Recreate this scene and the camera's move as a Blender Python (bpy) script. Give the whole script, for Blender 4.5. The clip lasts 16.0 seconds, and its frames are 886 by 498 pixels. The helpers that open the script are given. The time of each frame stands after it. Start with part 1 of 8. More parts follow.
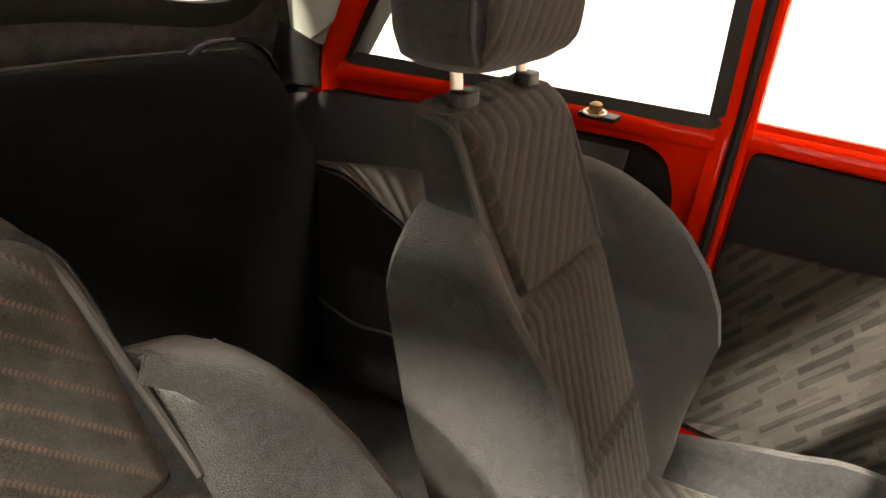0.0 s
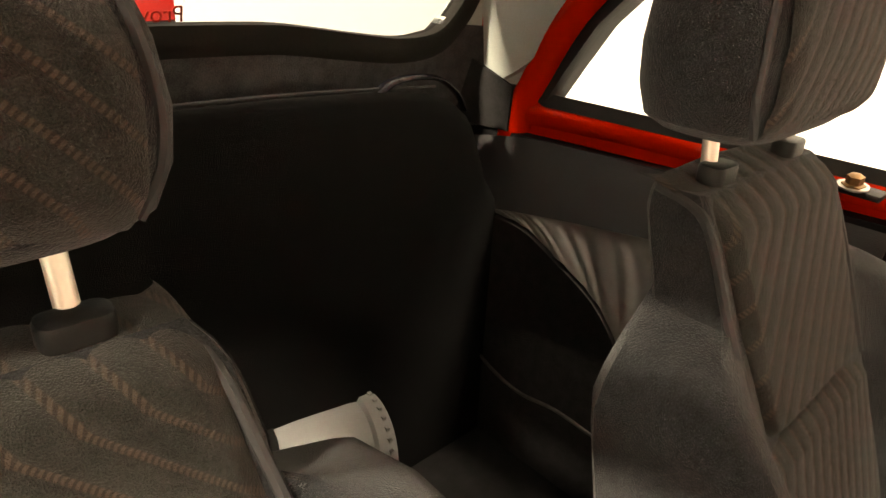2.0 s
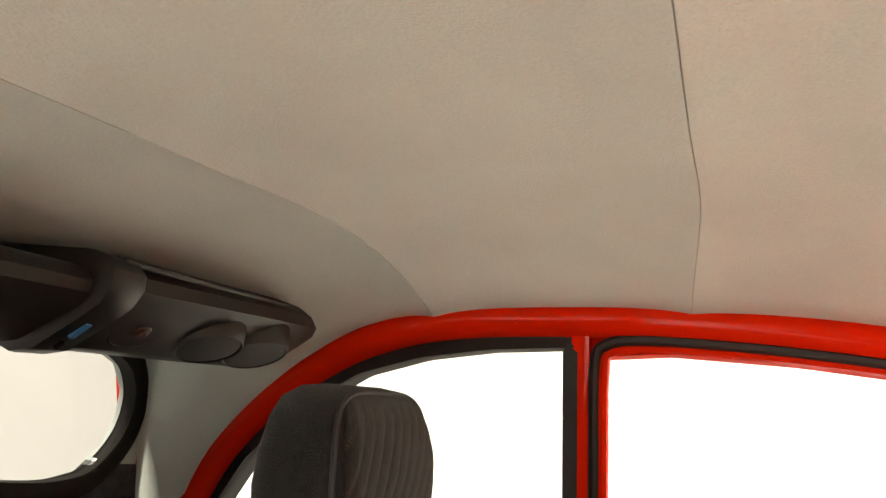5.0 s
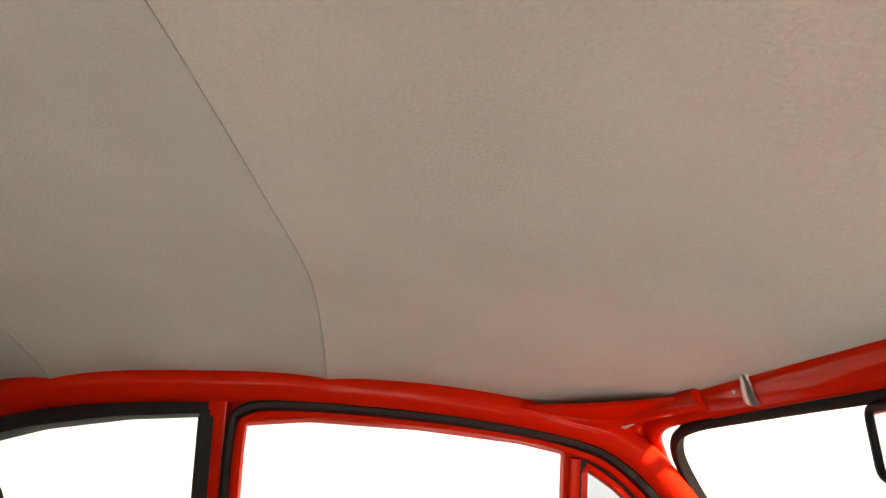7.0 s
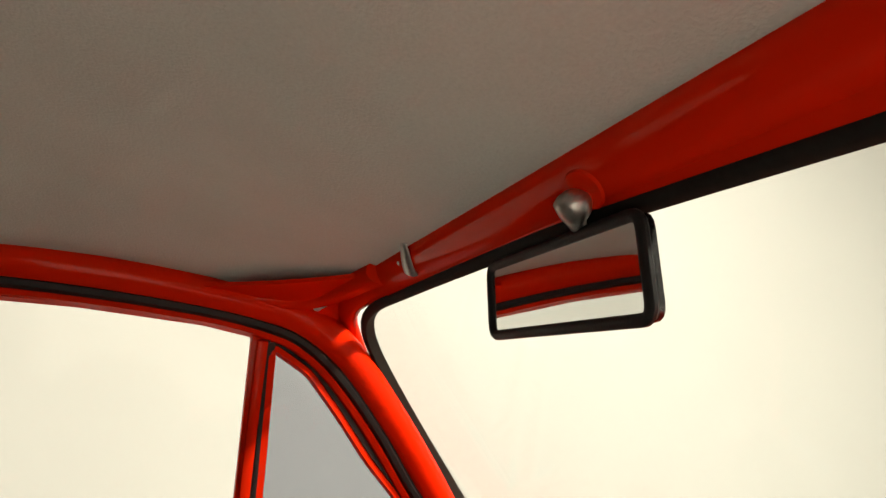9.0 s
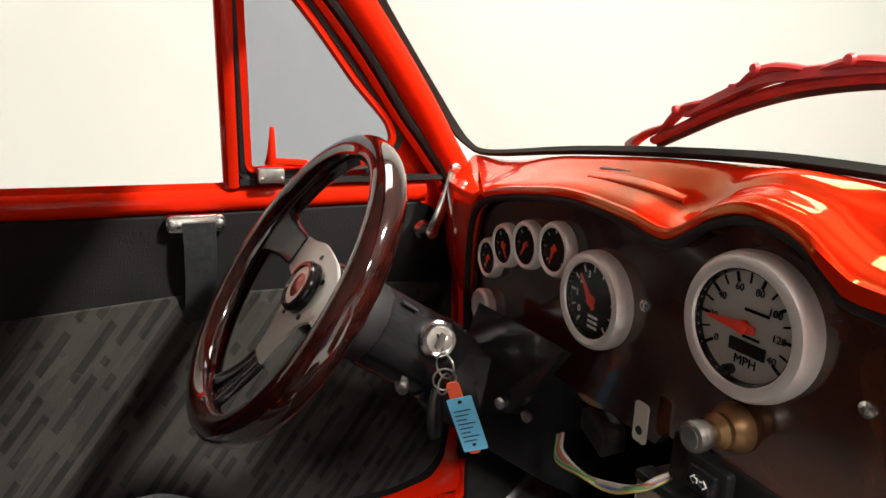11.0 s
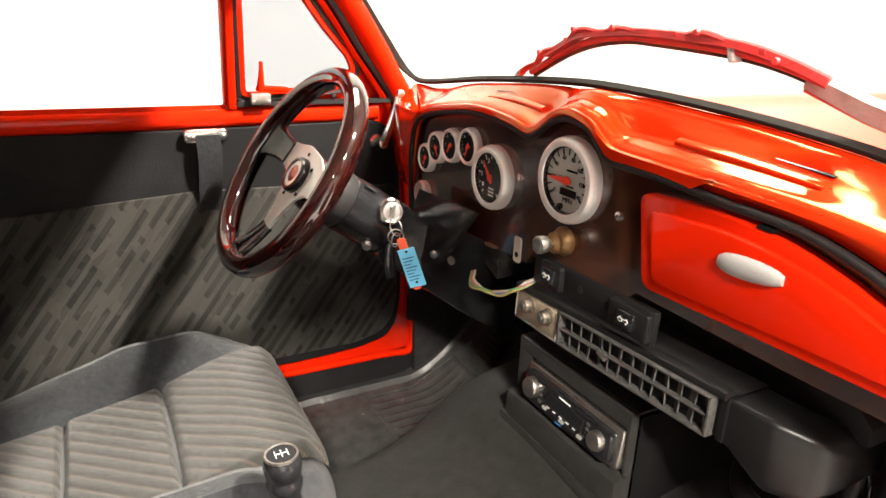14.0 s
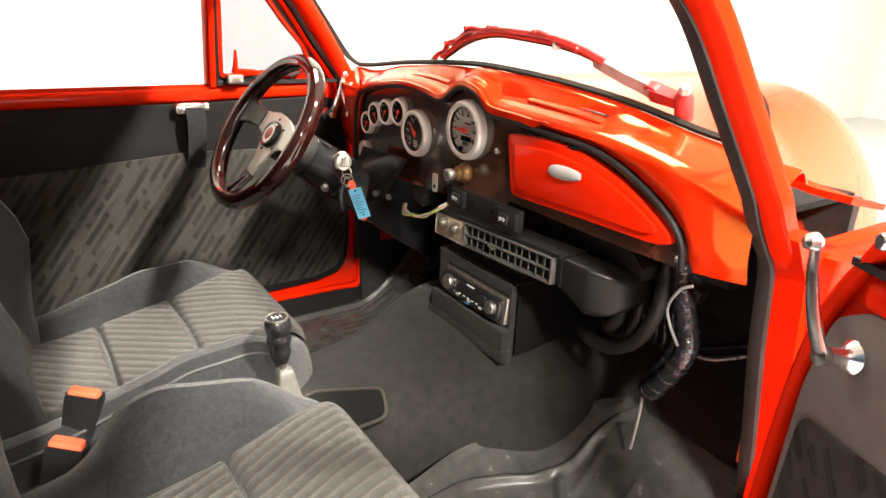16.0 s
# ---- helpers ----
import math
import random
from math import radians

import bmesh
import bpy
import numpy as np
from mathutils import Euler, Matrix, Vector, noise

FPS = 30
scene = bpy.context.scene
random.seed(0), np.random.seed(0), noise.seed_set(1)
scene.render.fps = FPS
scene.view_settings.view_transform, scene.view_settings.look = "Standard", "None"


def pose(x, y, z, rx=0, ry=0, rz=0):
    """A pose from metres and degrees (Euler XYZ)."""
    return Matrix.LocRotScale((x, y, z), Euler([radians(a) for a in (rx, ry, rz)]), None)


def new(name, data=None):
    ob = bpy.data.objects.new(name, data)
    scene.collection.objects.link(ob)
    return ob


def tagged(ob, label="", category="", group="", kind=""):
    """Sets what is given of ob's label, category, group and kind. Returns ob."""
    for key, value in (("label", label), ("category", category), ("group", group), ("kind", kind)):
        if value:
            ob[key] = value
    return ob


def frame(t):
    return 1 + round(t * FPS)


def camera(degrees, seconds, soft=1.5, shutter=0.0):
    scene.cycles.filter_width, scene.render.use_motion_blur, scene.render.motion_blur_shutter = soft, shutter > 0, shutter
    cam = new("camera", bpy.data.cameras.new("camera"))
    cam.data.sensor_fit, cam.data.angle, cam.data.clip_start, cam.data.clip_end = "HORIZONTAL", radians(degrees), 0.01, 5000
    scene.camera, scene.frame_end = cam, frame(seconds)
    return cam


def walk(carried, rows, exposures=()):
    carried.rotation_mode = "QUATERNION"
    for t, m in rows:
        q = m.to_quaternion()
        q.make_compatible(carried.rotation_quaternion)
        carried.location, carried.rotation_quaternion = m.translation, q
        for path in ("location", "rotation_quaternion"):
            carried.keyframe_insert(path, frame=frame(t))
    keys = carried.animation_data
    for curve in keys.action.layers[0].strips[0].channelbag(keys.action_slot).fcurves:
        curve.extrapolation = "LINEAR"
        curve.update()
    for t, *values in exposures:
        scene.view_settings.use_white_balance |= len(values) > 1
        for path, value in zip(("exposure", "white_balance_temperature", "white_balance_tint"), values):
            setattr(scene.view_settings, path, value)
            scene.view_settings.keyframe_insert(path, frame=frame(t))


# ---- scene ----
# Car axes: x to the car's right, y to its front, z up; ground at z = 0.
cam = camera(68.2, 16.0)
BASE = pose(0.34, 0, 1.15, 8, 0, 0) @ pose(0, 0, 0, 0, -3, 0) @ pose(0, 0, 0, 0, 0, -28) @ pose(0, 0, 0, -20, 0, 150)
METRES = 1.5
ROWS = [
    (0.0, 0.0, 0.0, 0.0, 0.0, 0.0, -0.0),
    (0.5, -0.0135, 0.0365, 0.0296, 4.77, 1.38, -2.42),
    (1.0, -0.03, 0.0688, 0.0402, 8.87, 1.87, -4.36),
    (1.5, -0.0427, 0.0874, 0.0452, 11.39, 1.79, -5.46),
    (2.0, -0.0434, 0.0727, 0.0334, 12.6, 1.82, -6.19),
    (2.5, -0.0337, 0.034, 0.0225, 12.58, 7.49, -6.63),
    (3.0, -0.027, 0.0099, 0.0217, 9.3, 18.44, -4.93),
    (3.5, -0.0222, -0.0105, 0.0199, 4.78, 25.79, -2.32),
    (6.0, 0.0163, -0.0528, 0.0034, -20.62, 41.2, 11.09),
    (6.5, 0.0332, -0.0627, -0.0016, -26.73, 40.14, 13.97),
    (7.0, 0.0517, -0.0689, -0.0041, -33.09, 38.4, 16.64),
    (7.5, 0.0713, -0.0751, -0.007, -39.32, 36.35, 18.93),
    (8.0, 0.0944, -0.0818, -0.01, -44.82, 34.16, 20.74),
    (8.5, 0.1219, -0.0844, -0.0255, -49.62, 30.88, 22.02),
    (9.0, 0.1441, -0.0771, -0.0444, -51.58, 25.29, 22.44),
    (9.5, 0.1648, -0.0547, -0.0601, -52.18, 17.64, 23.12),
    (10.0, 0.1792, -0.0394, -0.0718, -52.45, 9.27, 23.28),
    (12.5, 0.1275, -0.0537, -0.1089, -51.4, -7.71, 22.55),
    (13.0, 0.0757, -0.0896, -0.1062, -52.97, -8.1, 22.76),
    (13.5, 0.0354, -0.1209, -0.1072, -55.59, -9.46, 23.18),
    (14.0, -0.0078, -0.1569, -0.1156, -56.93, -9.74, 23.5),
    (14.5, -0.0547, -0.1946, -0.1257, -57.39, -10.22, 23.45),
    (15.0, -0.1012, -0.2238, -0.1359, -57.92, -10.75, 23.48),
    (15.5, -0.1583, -0.2523, -0.1389, -59.83, -11.83, 23.72),
    (16.0, -0.2294, -0.2864, -0.139, -62.97, -13.27, 24.18),
]
EXPOSURES = [(0.0, 1.38, 7200, 10), (0.5, 1.5, 7800, 10), (1.5, 1.56, 8000, 10), (2.5, 1.45, 8200, 10), (3.0, 1.45, 9000, 10), (3.5, 1.4, 8600, 10), (6.0, 0.65, 6300, 8), (8.0, 0.4, 6300, 8), (8.5, 0.3, 6300, 8), (9.0, -0.55, 6700, 6), (9.5, -0.85, 6100, 8), (10.0, -0.95, 6000, 10), (12.5, 0.55, 6500, 10), (16.0, 0.65, 6500, 10)]
walk(cam, [(t, BASE @ pose(METRES * x, METRES * y, METRES * z, 90 + pitch, roll, yaw)) for t, x, y, z, yaw, pitch, roll in ROWS], EXPOSURES)

# ---- world and lamps ----
world = bpy.data.worlds.new("world")
scene.world = world
world.use_nodes = True
world.node_tree.nodes["Background"].inputs[0].default_value = (0.75, 0.85, 1.0, 1)
world.node_tree.nodes["Background"].inputs[1].default_value = 0.3


def ceiling_lamp(x, y, z, w, d, watts, tint=(1.0, 0.92, 0.80)):
    data = bpy.data.lights.new("studio_lamp", "AREA")
    data.shape, data.size, data.size_y, data.energy, data.color = "RECTANGLE", w, d, watts, tint
    ob = new("studio_lamp", data)
    ob.matrix_world = pose(x, y, z)
    return tagged(ob, "square area lamp under the studio ceiling, unseen key or added fill", "lamp", "studio lamps")


# the lamp ahead of the car shines through the windscreen onto the closed door;
# the other three are unseen fills added to brighten cabin and dashboard
for lx, ly, size, watts in ((2.25, 2.95, 0.45, 1500), (-1.7, 1.8, 1.8, 220), (4.4, 1.2, 0.7, 330), (5.2, -1.6, 0.8, 1350)):
    ceiling_lamp(lx, ly, 4.85, size, size, watts)


# ---- materials ----
def material(name, base, rough=0.5, metal=0.0, var=0.12, scale=30.0, bump=0.0, bscale=400.0, coat=0.0, sheen=0.0, tint=None, spec=0.5, dist=0.002, fine=0.3):
    """Base colour mottled at two scales, with fine relief."""
    m = bpy.data.materials.new(name)
    m.use_nodes = True
    nt = m.node_tree
    p = nt.nodes["Principled BSDF"]
    tc = nt.nodes.new("ShaderNodeTexCoord")
    n1 = nt.nodes.new("ShaderNodeTexNoise")
    n1.inputs["Scale"].default_value, n1.inputs["Detail"].default_value = scale, 6
    n2 = nt.nodes.new("ShaderNodeTexNoise")
    n2.inputs["Scale"].default_value, n2.inputs["Detail"].default_value = bscale, 3
    nt.links.new(tc.outputs["Object"], n1.inputs["Vector"])
    nt.links.new(tc.outputs["Object"], n2.inputs["Vector"])
    mixf = nt.nodes.new("ShaderNodeMath")
    mixf.operation = "MULTIPLY_ADD"
    nt.links.new(n1.outputs["Fac"], mixf.inputs[0])
    mixf.inputs[1].default_value = 1.0 - fine
    half = nt.nodes.new("ShaderNodeMath")
    half.operation = "MULTIPLY"
    nt.links.new(n2.outputs["Fac"], half.inputs[0])
    half.inputs[1].default_value = fine
    nt.links.new(half.outputs[0], mixf.inputs[2])
    ramp = nt.nodes.new("ShaderNodeValToRGB")
    lo = [c * (1 - var) for c in base]
    hi = [min(1, c * (1 + var)) for c in (tint or base)]
    ramp.color_ramp.elements[0].position, ramp.color_ramp.elements[0].color = 0.32, (*lo, 1)
    ramp.color_ramp.elements[1].position, ramp.color_ramp.elements[1].color = 0.68, (*hi, 1)
    nt.links.new(mixf.outputs[0], ramp.inputs[0])
    nt.links.new(ramp.outputs[0], p.inputs["Base Color"])
    rr = nt.nodes.new("ShaderNodeMapRange")
    rr.inputs[3].default_value, rr.inputs[4].default_value = max(0.02, rough * 0.85), min(1, rough * 1.15)
    nt.links.new(n1.outputs["Fac"], rr.inputs[0])
    nt.links.new(rr.outputs[0], p.inputs["Roughness"])
    p.inputs["Metallic"].default_value = metal
    p.inputs["Coat Weight"].default_value = coat
    p.inputs["Coat Roughness"].default_value = 0.07
    p.inputs["Sheen Weight"].default_value = sheen
    p.inputs["Sheen Roughness"].default_value = 0.4
    p.inputs["Specular IOR Level"].default_value = spec
    if bump:
        b = nt.nodes.new("ShaderNodeBump")
        b.inputs["Strength"].default_value, b.inputs["Distance"].default_value = bump, dist
        nt.links.new(n2.outputs["Fac"], b.inputs["Height"])
        nt.links.new(b.outputs[0], p.inputs["Normal"])
    return m


RED = material("red_paint", (0.60, 0.015, 0.002), 0.34, var=0.03, scale=8, bump=0.015, bscale=60, coat=0.26, spec=0.0)
RED_GLOSS = material("red_paint_yellow_glare", (0.62, 0.024, 0.002), 0.16, var=0.03, scale=8, bump=0.01, bscale=60, coat=0.5, spec=0.0)
RED_DASH = material("dashboard_red_yellow_glare", (0.60, 0.018, 0.002), 0.09, var=0.03, scale=8, bump=0.01, bscale=60, coat=0.10, spec=0.0)
# yellow tint and raised IOR colour in the overexposed glare of white walls
for paint, level, index in ((RED_GLOSS, 0.8, 2.0), (RED_DASH, 0.70, 1.74)):
    shader = paint.node_tree.nodes["Principled BSDF"]
    shader.inputs["Specular IOR Level"].default_value = level
    shader.inputs["Specular Tint"].default_value = (1.0, 0.62, 0.10, 1)
    shader.inputs["IOR"].default_value = index
SPEAKER_MESH = material("dark_speaker_mesh", (0.030, 0.028, 0.026), 0.6, var=0.3, scale=40, bump=0.5, bscale=900, spec=0.3)
COPPER = material("dark_copper_cone", (0.05, 0.018, 0.010), 0.4, metal=0.3, var=0.2)
RED_DULL = material("red_wiper_paint", (0.42, 0.02, 0.02), 0.45, var=0.25, scale=60, bump=0.1)
RUBBER = material("black_rubber", (0.013, 0.012, 0.012), 0.55, spec=0.3, var=0.3, scale=40, bump=0.15, bscale=300)
WIPER_GREY = material("faded_wiper_paint", (0.30, 0.20, 0.19), 0.5, var=0.35, scale=60, bump=0.1)
RUBBER_GREY = material("greyed_seal_rubber", (0.030, 0.028, 0.028), 0.6, spec=0.35, var=0.35, scale=30, bump=0.2, bscale=250)
RUBBER_BROWN = material("aged_window_rubber", (0.011, 0.010, 0.008), 0.8, var=0.35, scale=25, bump=0.2, bscale=200, spec=0.2)
VINYL = material("black_vinyl", (0.010, 0.0095, 0.010), 0.65, spec=0.12, var=0.2, scale=20, bump=0.35, bscale=500)
CARPET = material("black_carpet", (0.021, 0.020, 0.020), 0.95, var=0.6, scale=60, bump=0.9, bscale=600, sheen=0.03, fine=0.5, spec=0.2)
# near-black copy; holds the shade of console sides and scuttle underside in its colour
CARPET_DARK = material("near_black_carpet", (0.0035, 0.0034, 0.0034), 0.95, var=0.5, scale=60, bump=0.9, bscale=900, sheen=0.006, spec=0.15)
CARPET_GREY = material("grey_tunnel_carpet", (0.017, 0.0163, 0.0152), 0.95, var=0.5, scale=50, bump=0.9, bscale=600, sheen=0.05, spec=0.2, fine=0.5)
HEADLINER = material("headliner_cloth", (0.495, 0.535, 0.495), 0.9, var=0.14, scale=4, bump=0.45, bscale=420, sheen=0.1)
VELOUR = material("dark_grey_velour", (0.0168, 0.0178, 0.0198), 0.9, var=0.85, scale=110, bump=0.9, bscale=900, sheen=0.19, fine=0.65, spec=0.2)
SIDE_VINYL = material("charcoal_side_vinyl", (0.026, 0.026, 0.028), 0.55, var=0.15, scale=20, bump=0.3, bscale=600)
GREY_CLOTH = material("loose_grey_cloth", (0.13, 0.127, 0.122), 0.75, var=0.15, scale=40, bump=0.3, bscale=900, sheen=0.2)
CORD = material("grey_corded_velour", (0.0205, 0.0202, 0.0182), 0.9, var=0.75, scale=60, bump=0.9, bscale=1100, sheen=0.15, fine=0.6, spec=0.2)
SEAM_CLOTH = material("lining_seam_cloth", (0.31, 0.30, 0.265), 0.9, var=0.1)
POST_STEEL = material("satin_steel_post", (0.80, 0.76, 0.66), 0.38, metal=0.55, var=0.06)
PIPING = material("dark_piping", (0.025, 0.025, 0.027), 0.7, bump=0.2)
PLASTIC = material("black_plastic", (0.010, 0.010, 0.010), 0.46, spec=0.2, var=0.15, scale=30, bump=0.15, bscale=700)
PLASTIC_GREY = material("grey_plastic", (0.30, 0.30, 0.29), 0.5, var=0.12, scale=25, bump=0.1)
POD_PLASTIC = material("brown_black_pod_plastic", (0.014, 0.012, 0.010), 0.42, var=0.15, scale=12, bump=0.08, bscale=500, spec=0.35)
SPEAKER_GREY = material("pale_grey_speaker_plastic", (0.34, 0.345, 0.34), 0.45, var=0.08, scale=25, bump=0.05)
GLOSS_PLASTIC = material("polished_black_plastic", (0.006, 0.006, 0.006), 0.38, var=0.2, scale=30, bump=0.08, bscale=400, spec=0.25)
GLOSS_BLACK = material("gloss_black_enamel", (0.010, 0.010, 0.011), 0.22, var=0.3, scale=30, coat=0.3, bump=0.05, bscale=80)
CHROME = material("chrome", (0.82, 0.81, 0.79), 0.22, metal=1.0, var=0.06, scale=40)
STEEL = material("dull_steel", (0.50, 0.48, 0.45), 0.38, metal=1.0, var=0.2, scale=90, bump=0.1)
SILVER = material("brushed_silver_bezel", (0.84, 0.83, 0.80), 0.40, metal=0.42, var=0.05, scale=60)
KNOB_DULL = material("tarnished_knob_metal", (0.20, 0.175, 0.14), 0.45, metal=0.7, var=0.4, scale=150, bump=0.3, bscale=900)
SCUFFED = material("scuffed_grey_edge", (0.060, 0.058, 0.055), 0.5, var=0.5, scale=120)
PLATE_TAN = material("worn_tan_plate", (0.40, 0.33, 0.24), 0.4, metal=0.35, var=0.3, scale=70)
BOOT_GREY = material("grey_boot_rubber", (0.075, 0.073, 0.066), 0.55, var=0.2, scale=40)
BRASS = material("tarnished_brass", (0.20, 0.11, 0.045), 0.42, metal=0.7, var=0.3, scale=60)
FOOTWELL = material("black_footwell_trim", (0.022, 0.0215, 0.022), 0.8, var=0.4, scale=40, bump=0.6, bscale=500, spec=0.2)
RUBBER_MAT = material("ribbed_rubber_mat", (0.042, 0.042, 0.041), 0.26, spec=0.5, var=0.35, scale=25, bump=0.2, bscale=350)
WHITE_WALL = material("white_studio_wall", (0.47, 0.47, 0.45), 0.85, var=0.015, scale=3, bump=0.1, bscale=120)
WHITE_FLOOR = material("grey_studio_floor", (0.36, 0.357, 0.348), 0.4, var=0.03, scale=4, bump=0.05, bscale=100)
ORANGE = material("orange_red_plastic", (0.85, 0.12, 0.05), 0.45, var=0.08)
BLUE_TAG = material("light_blue_card", (0.16, 0.52, 0.78), 0.6, var=0.05)
DISPLAY_BLUE = material("dim_blue_display", (0.03, 0.13, 0.30), 0.4, var=0.1)
INK = material("dark_ink", (0.03, 0.05, 0.12), 0.7)
WHITE_INK = material("white_marking", (0.82, 0.82, 0.80), 0.6, var=0.03)
GAUGE_BLACK = material("black_gauge_face", (0.012, 0.012, 0.013), 0.7, spec=0.1)
SHELF_CARPET = material("rear_shelf_carpet", (0.060, 0.058, 0.060), 0.95, var=0.6, scale=50, bump=0.9, bscale=600, spec=0.2, fine=0.5)
GAUGE_SILVER = material("silver_gauge_face", (0.55, 0.53, 0.50), 0.45, metal=0.2, var=0.05)
NEEDLE = material("red_needle", (0.85, 0.05, 0.02), 0.5)
TAPE = material("black_loom_tape", (0.010, 0.010, 0.014), 0.20, var=0.5, scale=80, bump=0.8, bscale=120, spec=0.9)
BURL = None


def cord_stitching(m):
    """Brown stitched grooves between the cords, laid along the mesh's UV map."""
    nt = m.node_tree
    p = nt.nodes["Principled BSDF"]
    old = p.inputs["Base Color"].links[0].from_socket
    uv = nt.nodes.new("ShaderNodeUVMap")
    uv.uv_map = "cords"
    sep = nt.nodes.new("ShaderNodeSeparateXYZ")
    nt.links.new(uv.outputs[0], sep.inputs[0])
    fold = nt.nodes.new("ShaderNodeMath")
    fold.operation, fold.inputs[1].default_value = "PINGPONG", 0.5
    nt.links.new(sep.outputs[0], fold.inputs[0])
    groove = nt.nodes.new("ShaderNodeMapRange")
    groove.inputs[1].default_value, groove.inputs[2].default_value = 0.07, 0.12
    groove.inputs[3].default_value, groove.inputs[4].default_value = 1.0, 0.0
    nt.links.new(fold.outputs[0], groove.inputs[0])
    dash = nt.nodes.new("ShaderNodeMath")
    dash.operation, dash.inputs[1].default_value = "PINGPONG", 0.0016
    nt.links.new(sep.outputs[1], dash.inputs[0])
    stitch = nt.nodes.new("ShaderNodeValToRGB")
    stitch.color_ramp.elements[0].position, stitch.color_ramp.elements[0].color = 0.35, (0.026, 0.020, 0.016, 1)
    stitch.color_ramp.elements[1].position, stitch.color_ramp.elements[1].color = 0.60, (0.062, 0.045, 0.036, 1)
    full = nt.nodes.new("ShaderNodeMath")
    full.operation, full.inputs[1].default_value = "MULTIPLY", 625.0
    nt.links.new(dash.outputs[0], full.inputs[0])
    nt.links.new(full.outputs[0], stitch.inputs[0])
    mix = nt.nodes.new("ShaderNodeMixRGB")
    nt.links.new(groove.outputs[0], mix.inputs[0])
    nt.links.new(old, mix.inputs[1])
    nt.links.new(stitch.outputs[0], mix.inputs[2])
    nt.links.new(mix.outputs[0], p.inputs["Base Color"])


cord_stitching(CORD)


def glass_material(name, tint=(0.97, 0.98, 0.97), alpha=0.08):
    m = bpy.data.materials.new(name)
    m.use_nodes = True
    nt = m.node_tree
    nt.nodes.remove(nt.nodes["Principled BSDF"])
    out = nt.nodes["Material Output"]
    clear = nt.nodes.new("ShaderNodeBsdfTransparent")
    clear.inputs[0].default_value = (*tint, 1)
    gloss = nt.nodes.new("ShaderNodeBsdfGlossy")
    gloss.inputs["Roughness"].default_value = 0.02
    face = nt.nodes.new("ShaderNodeLayerWeight")
    face.inputs[0].default_value = 0.5
    power = nt.nodes.new("ShaderNodeMath")
    power.operation = "POWER"
    nt.links.new(face.outputs["Facing"], power.inputs[0])
    power.inputs[1].default_value = 4.0
    fres = nt.nodes.new("ShaderNodeMath")
    fres.operation = "MULTIPLY_ADD"
    nt.links.new(power.outputs[0], fres.inputs[0])
    fres.inputs[1].default_value, fres.inputs[2].default_value = 0.28, 0.012
    mixs = nt.nodes.new("ShaderNodeMixShader")
    nt.links.new(fres.outputs[0], mixs.inputs[0])
    nt.links.new(clear.outputs[0], mixs.inputs[1])
    nt.links.new(gloss.outputs[0], mixs.inputs[2])
    nt.links.new(mixs.outputs[0], out.inputs["Surface"])
    return m


GLASS = glass_material("window_glass")
GLASS_GREY = glass_material("grey_tinted_glass", (0.62, 0.64, 0.68))
# the rear tint is added to tone down the overbright wall behind
GLASS_REAR = glass_material("view_dimming_rear_glass", (0.46, 0.47, 0.49))
MIRROR = material("mirror_silver", (0.86, 0.87, 0.86), 0.02, metal=1.0, var=0.0)


def wood_material(name, dark, light, rough=0.18, scale=9.0, coat=0.9):
    m = material(name, dark, rough, var=0.0, coat=coat)
    nt = m.node_tree
    p = nt.nodes["Principled BSDF"]
    tc = nt.nodes["Texture Coordinate"]
    n = nt.nodes.new("ShaderNodeTexNoise")
    n.inputs["Scale"].default_value, n.inputs["Detail"].default_value, n.inputs["Distortion"].default_value = scale, 10, 2.5
    r = nt.nodes.new("ShaderNodeValToRGB")
    r.color_ramp.elements[0].position, r.color_ramp.elements[0].color = 0.35, (*dark, 1)
    r.color_ramp.elements[1].position, r.color_ramp.elements[1].color = 0.75, (*light, 1)
    nt.links.new(tc.outputs["Object"], n.inputs["Vector"])
    nt.links.new(n.outputs["Fac"], r.inputs[0])
    nt.links.new(r.outputs[0], p.inputs["Base Color"])
    return m


BURL = wood_material("dark_burl_veneer", (0.015, 0.005, 0.003), (0.080, 0.025, 0.011), coat=0.6)
RIM_WOOD = wood_material("mahogany_rim", (0.005, 0.0015, 0.0012), (0.028, 0.0042, 0.003), 0.07, 20.0)


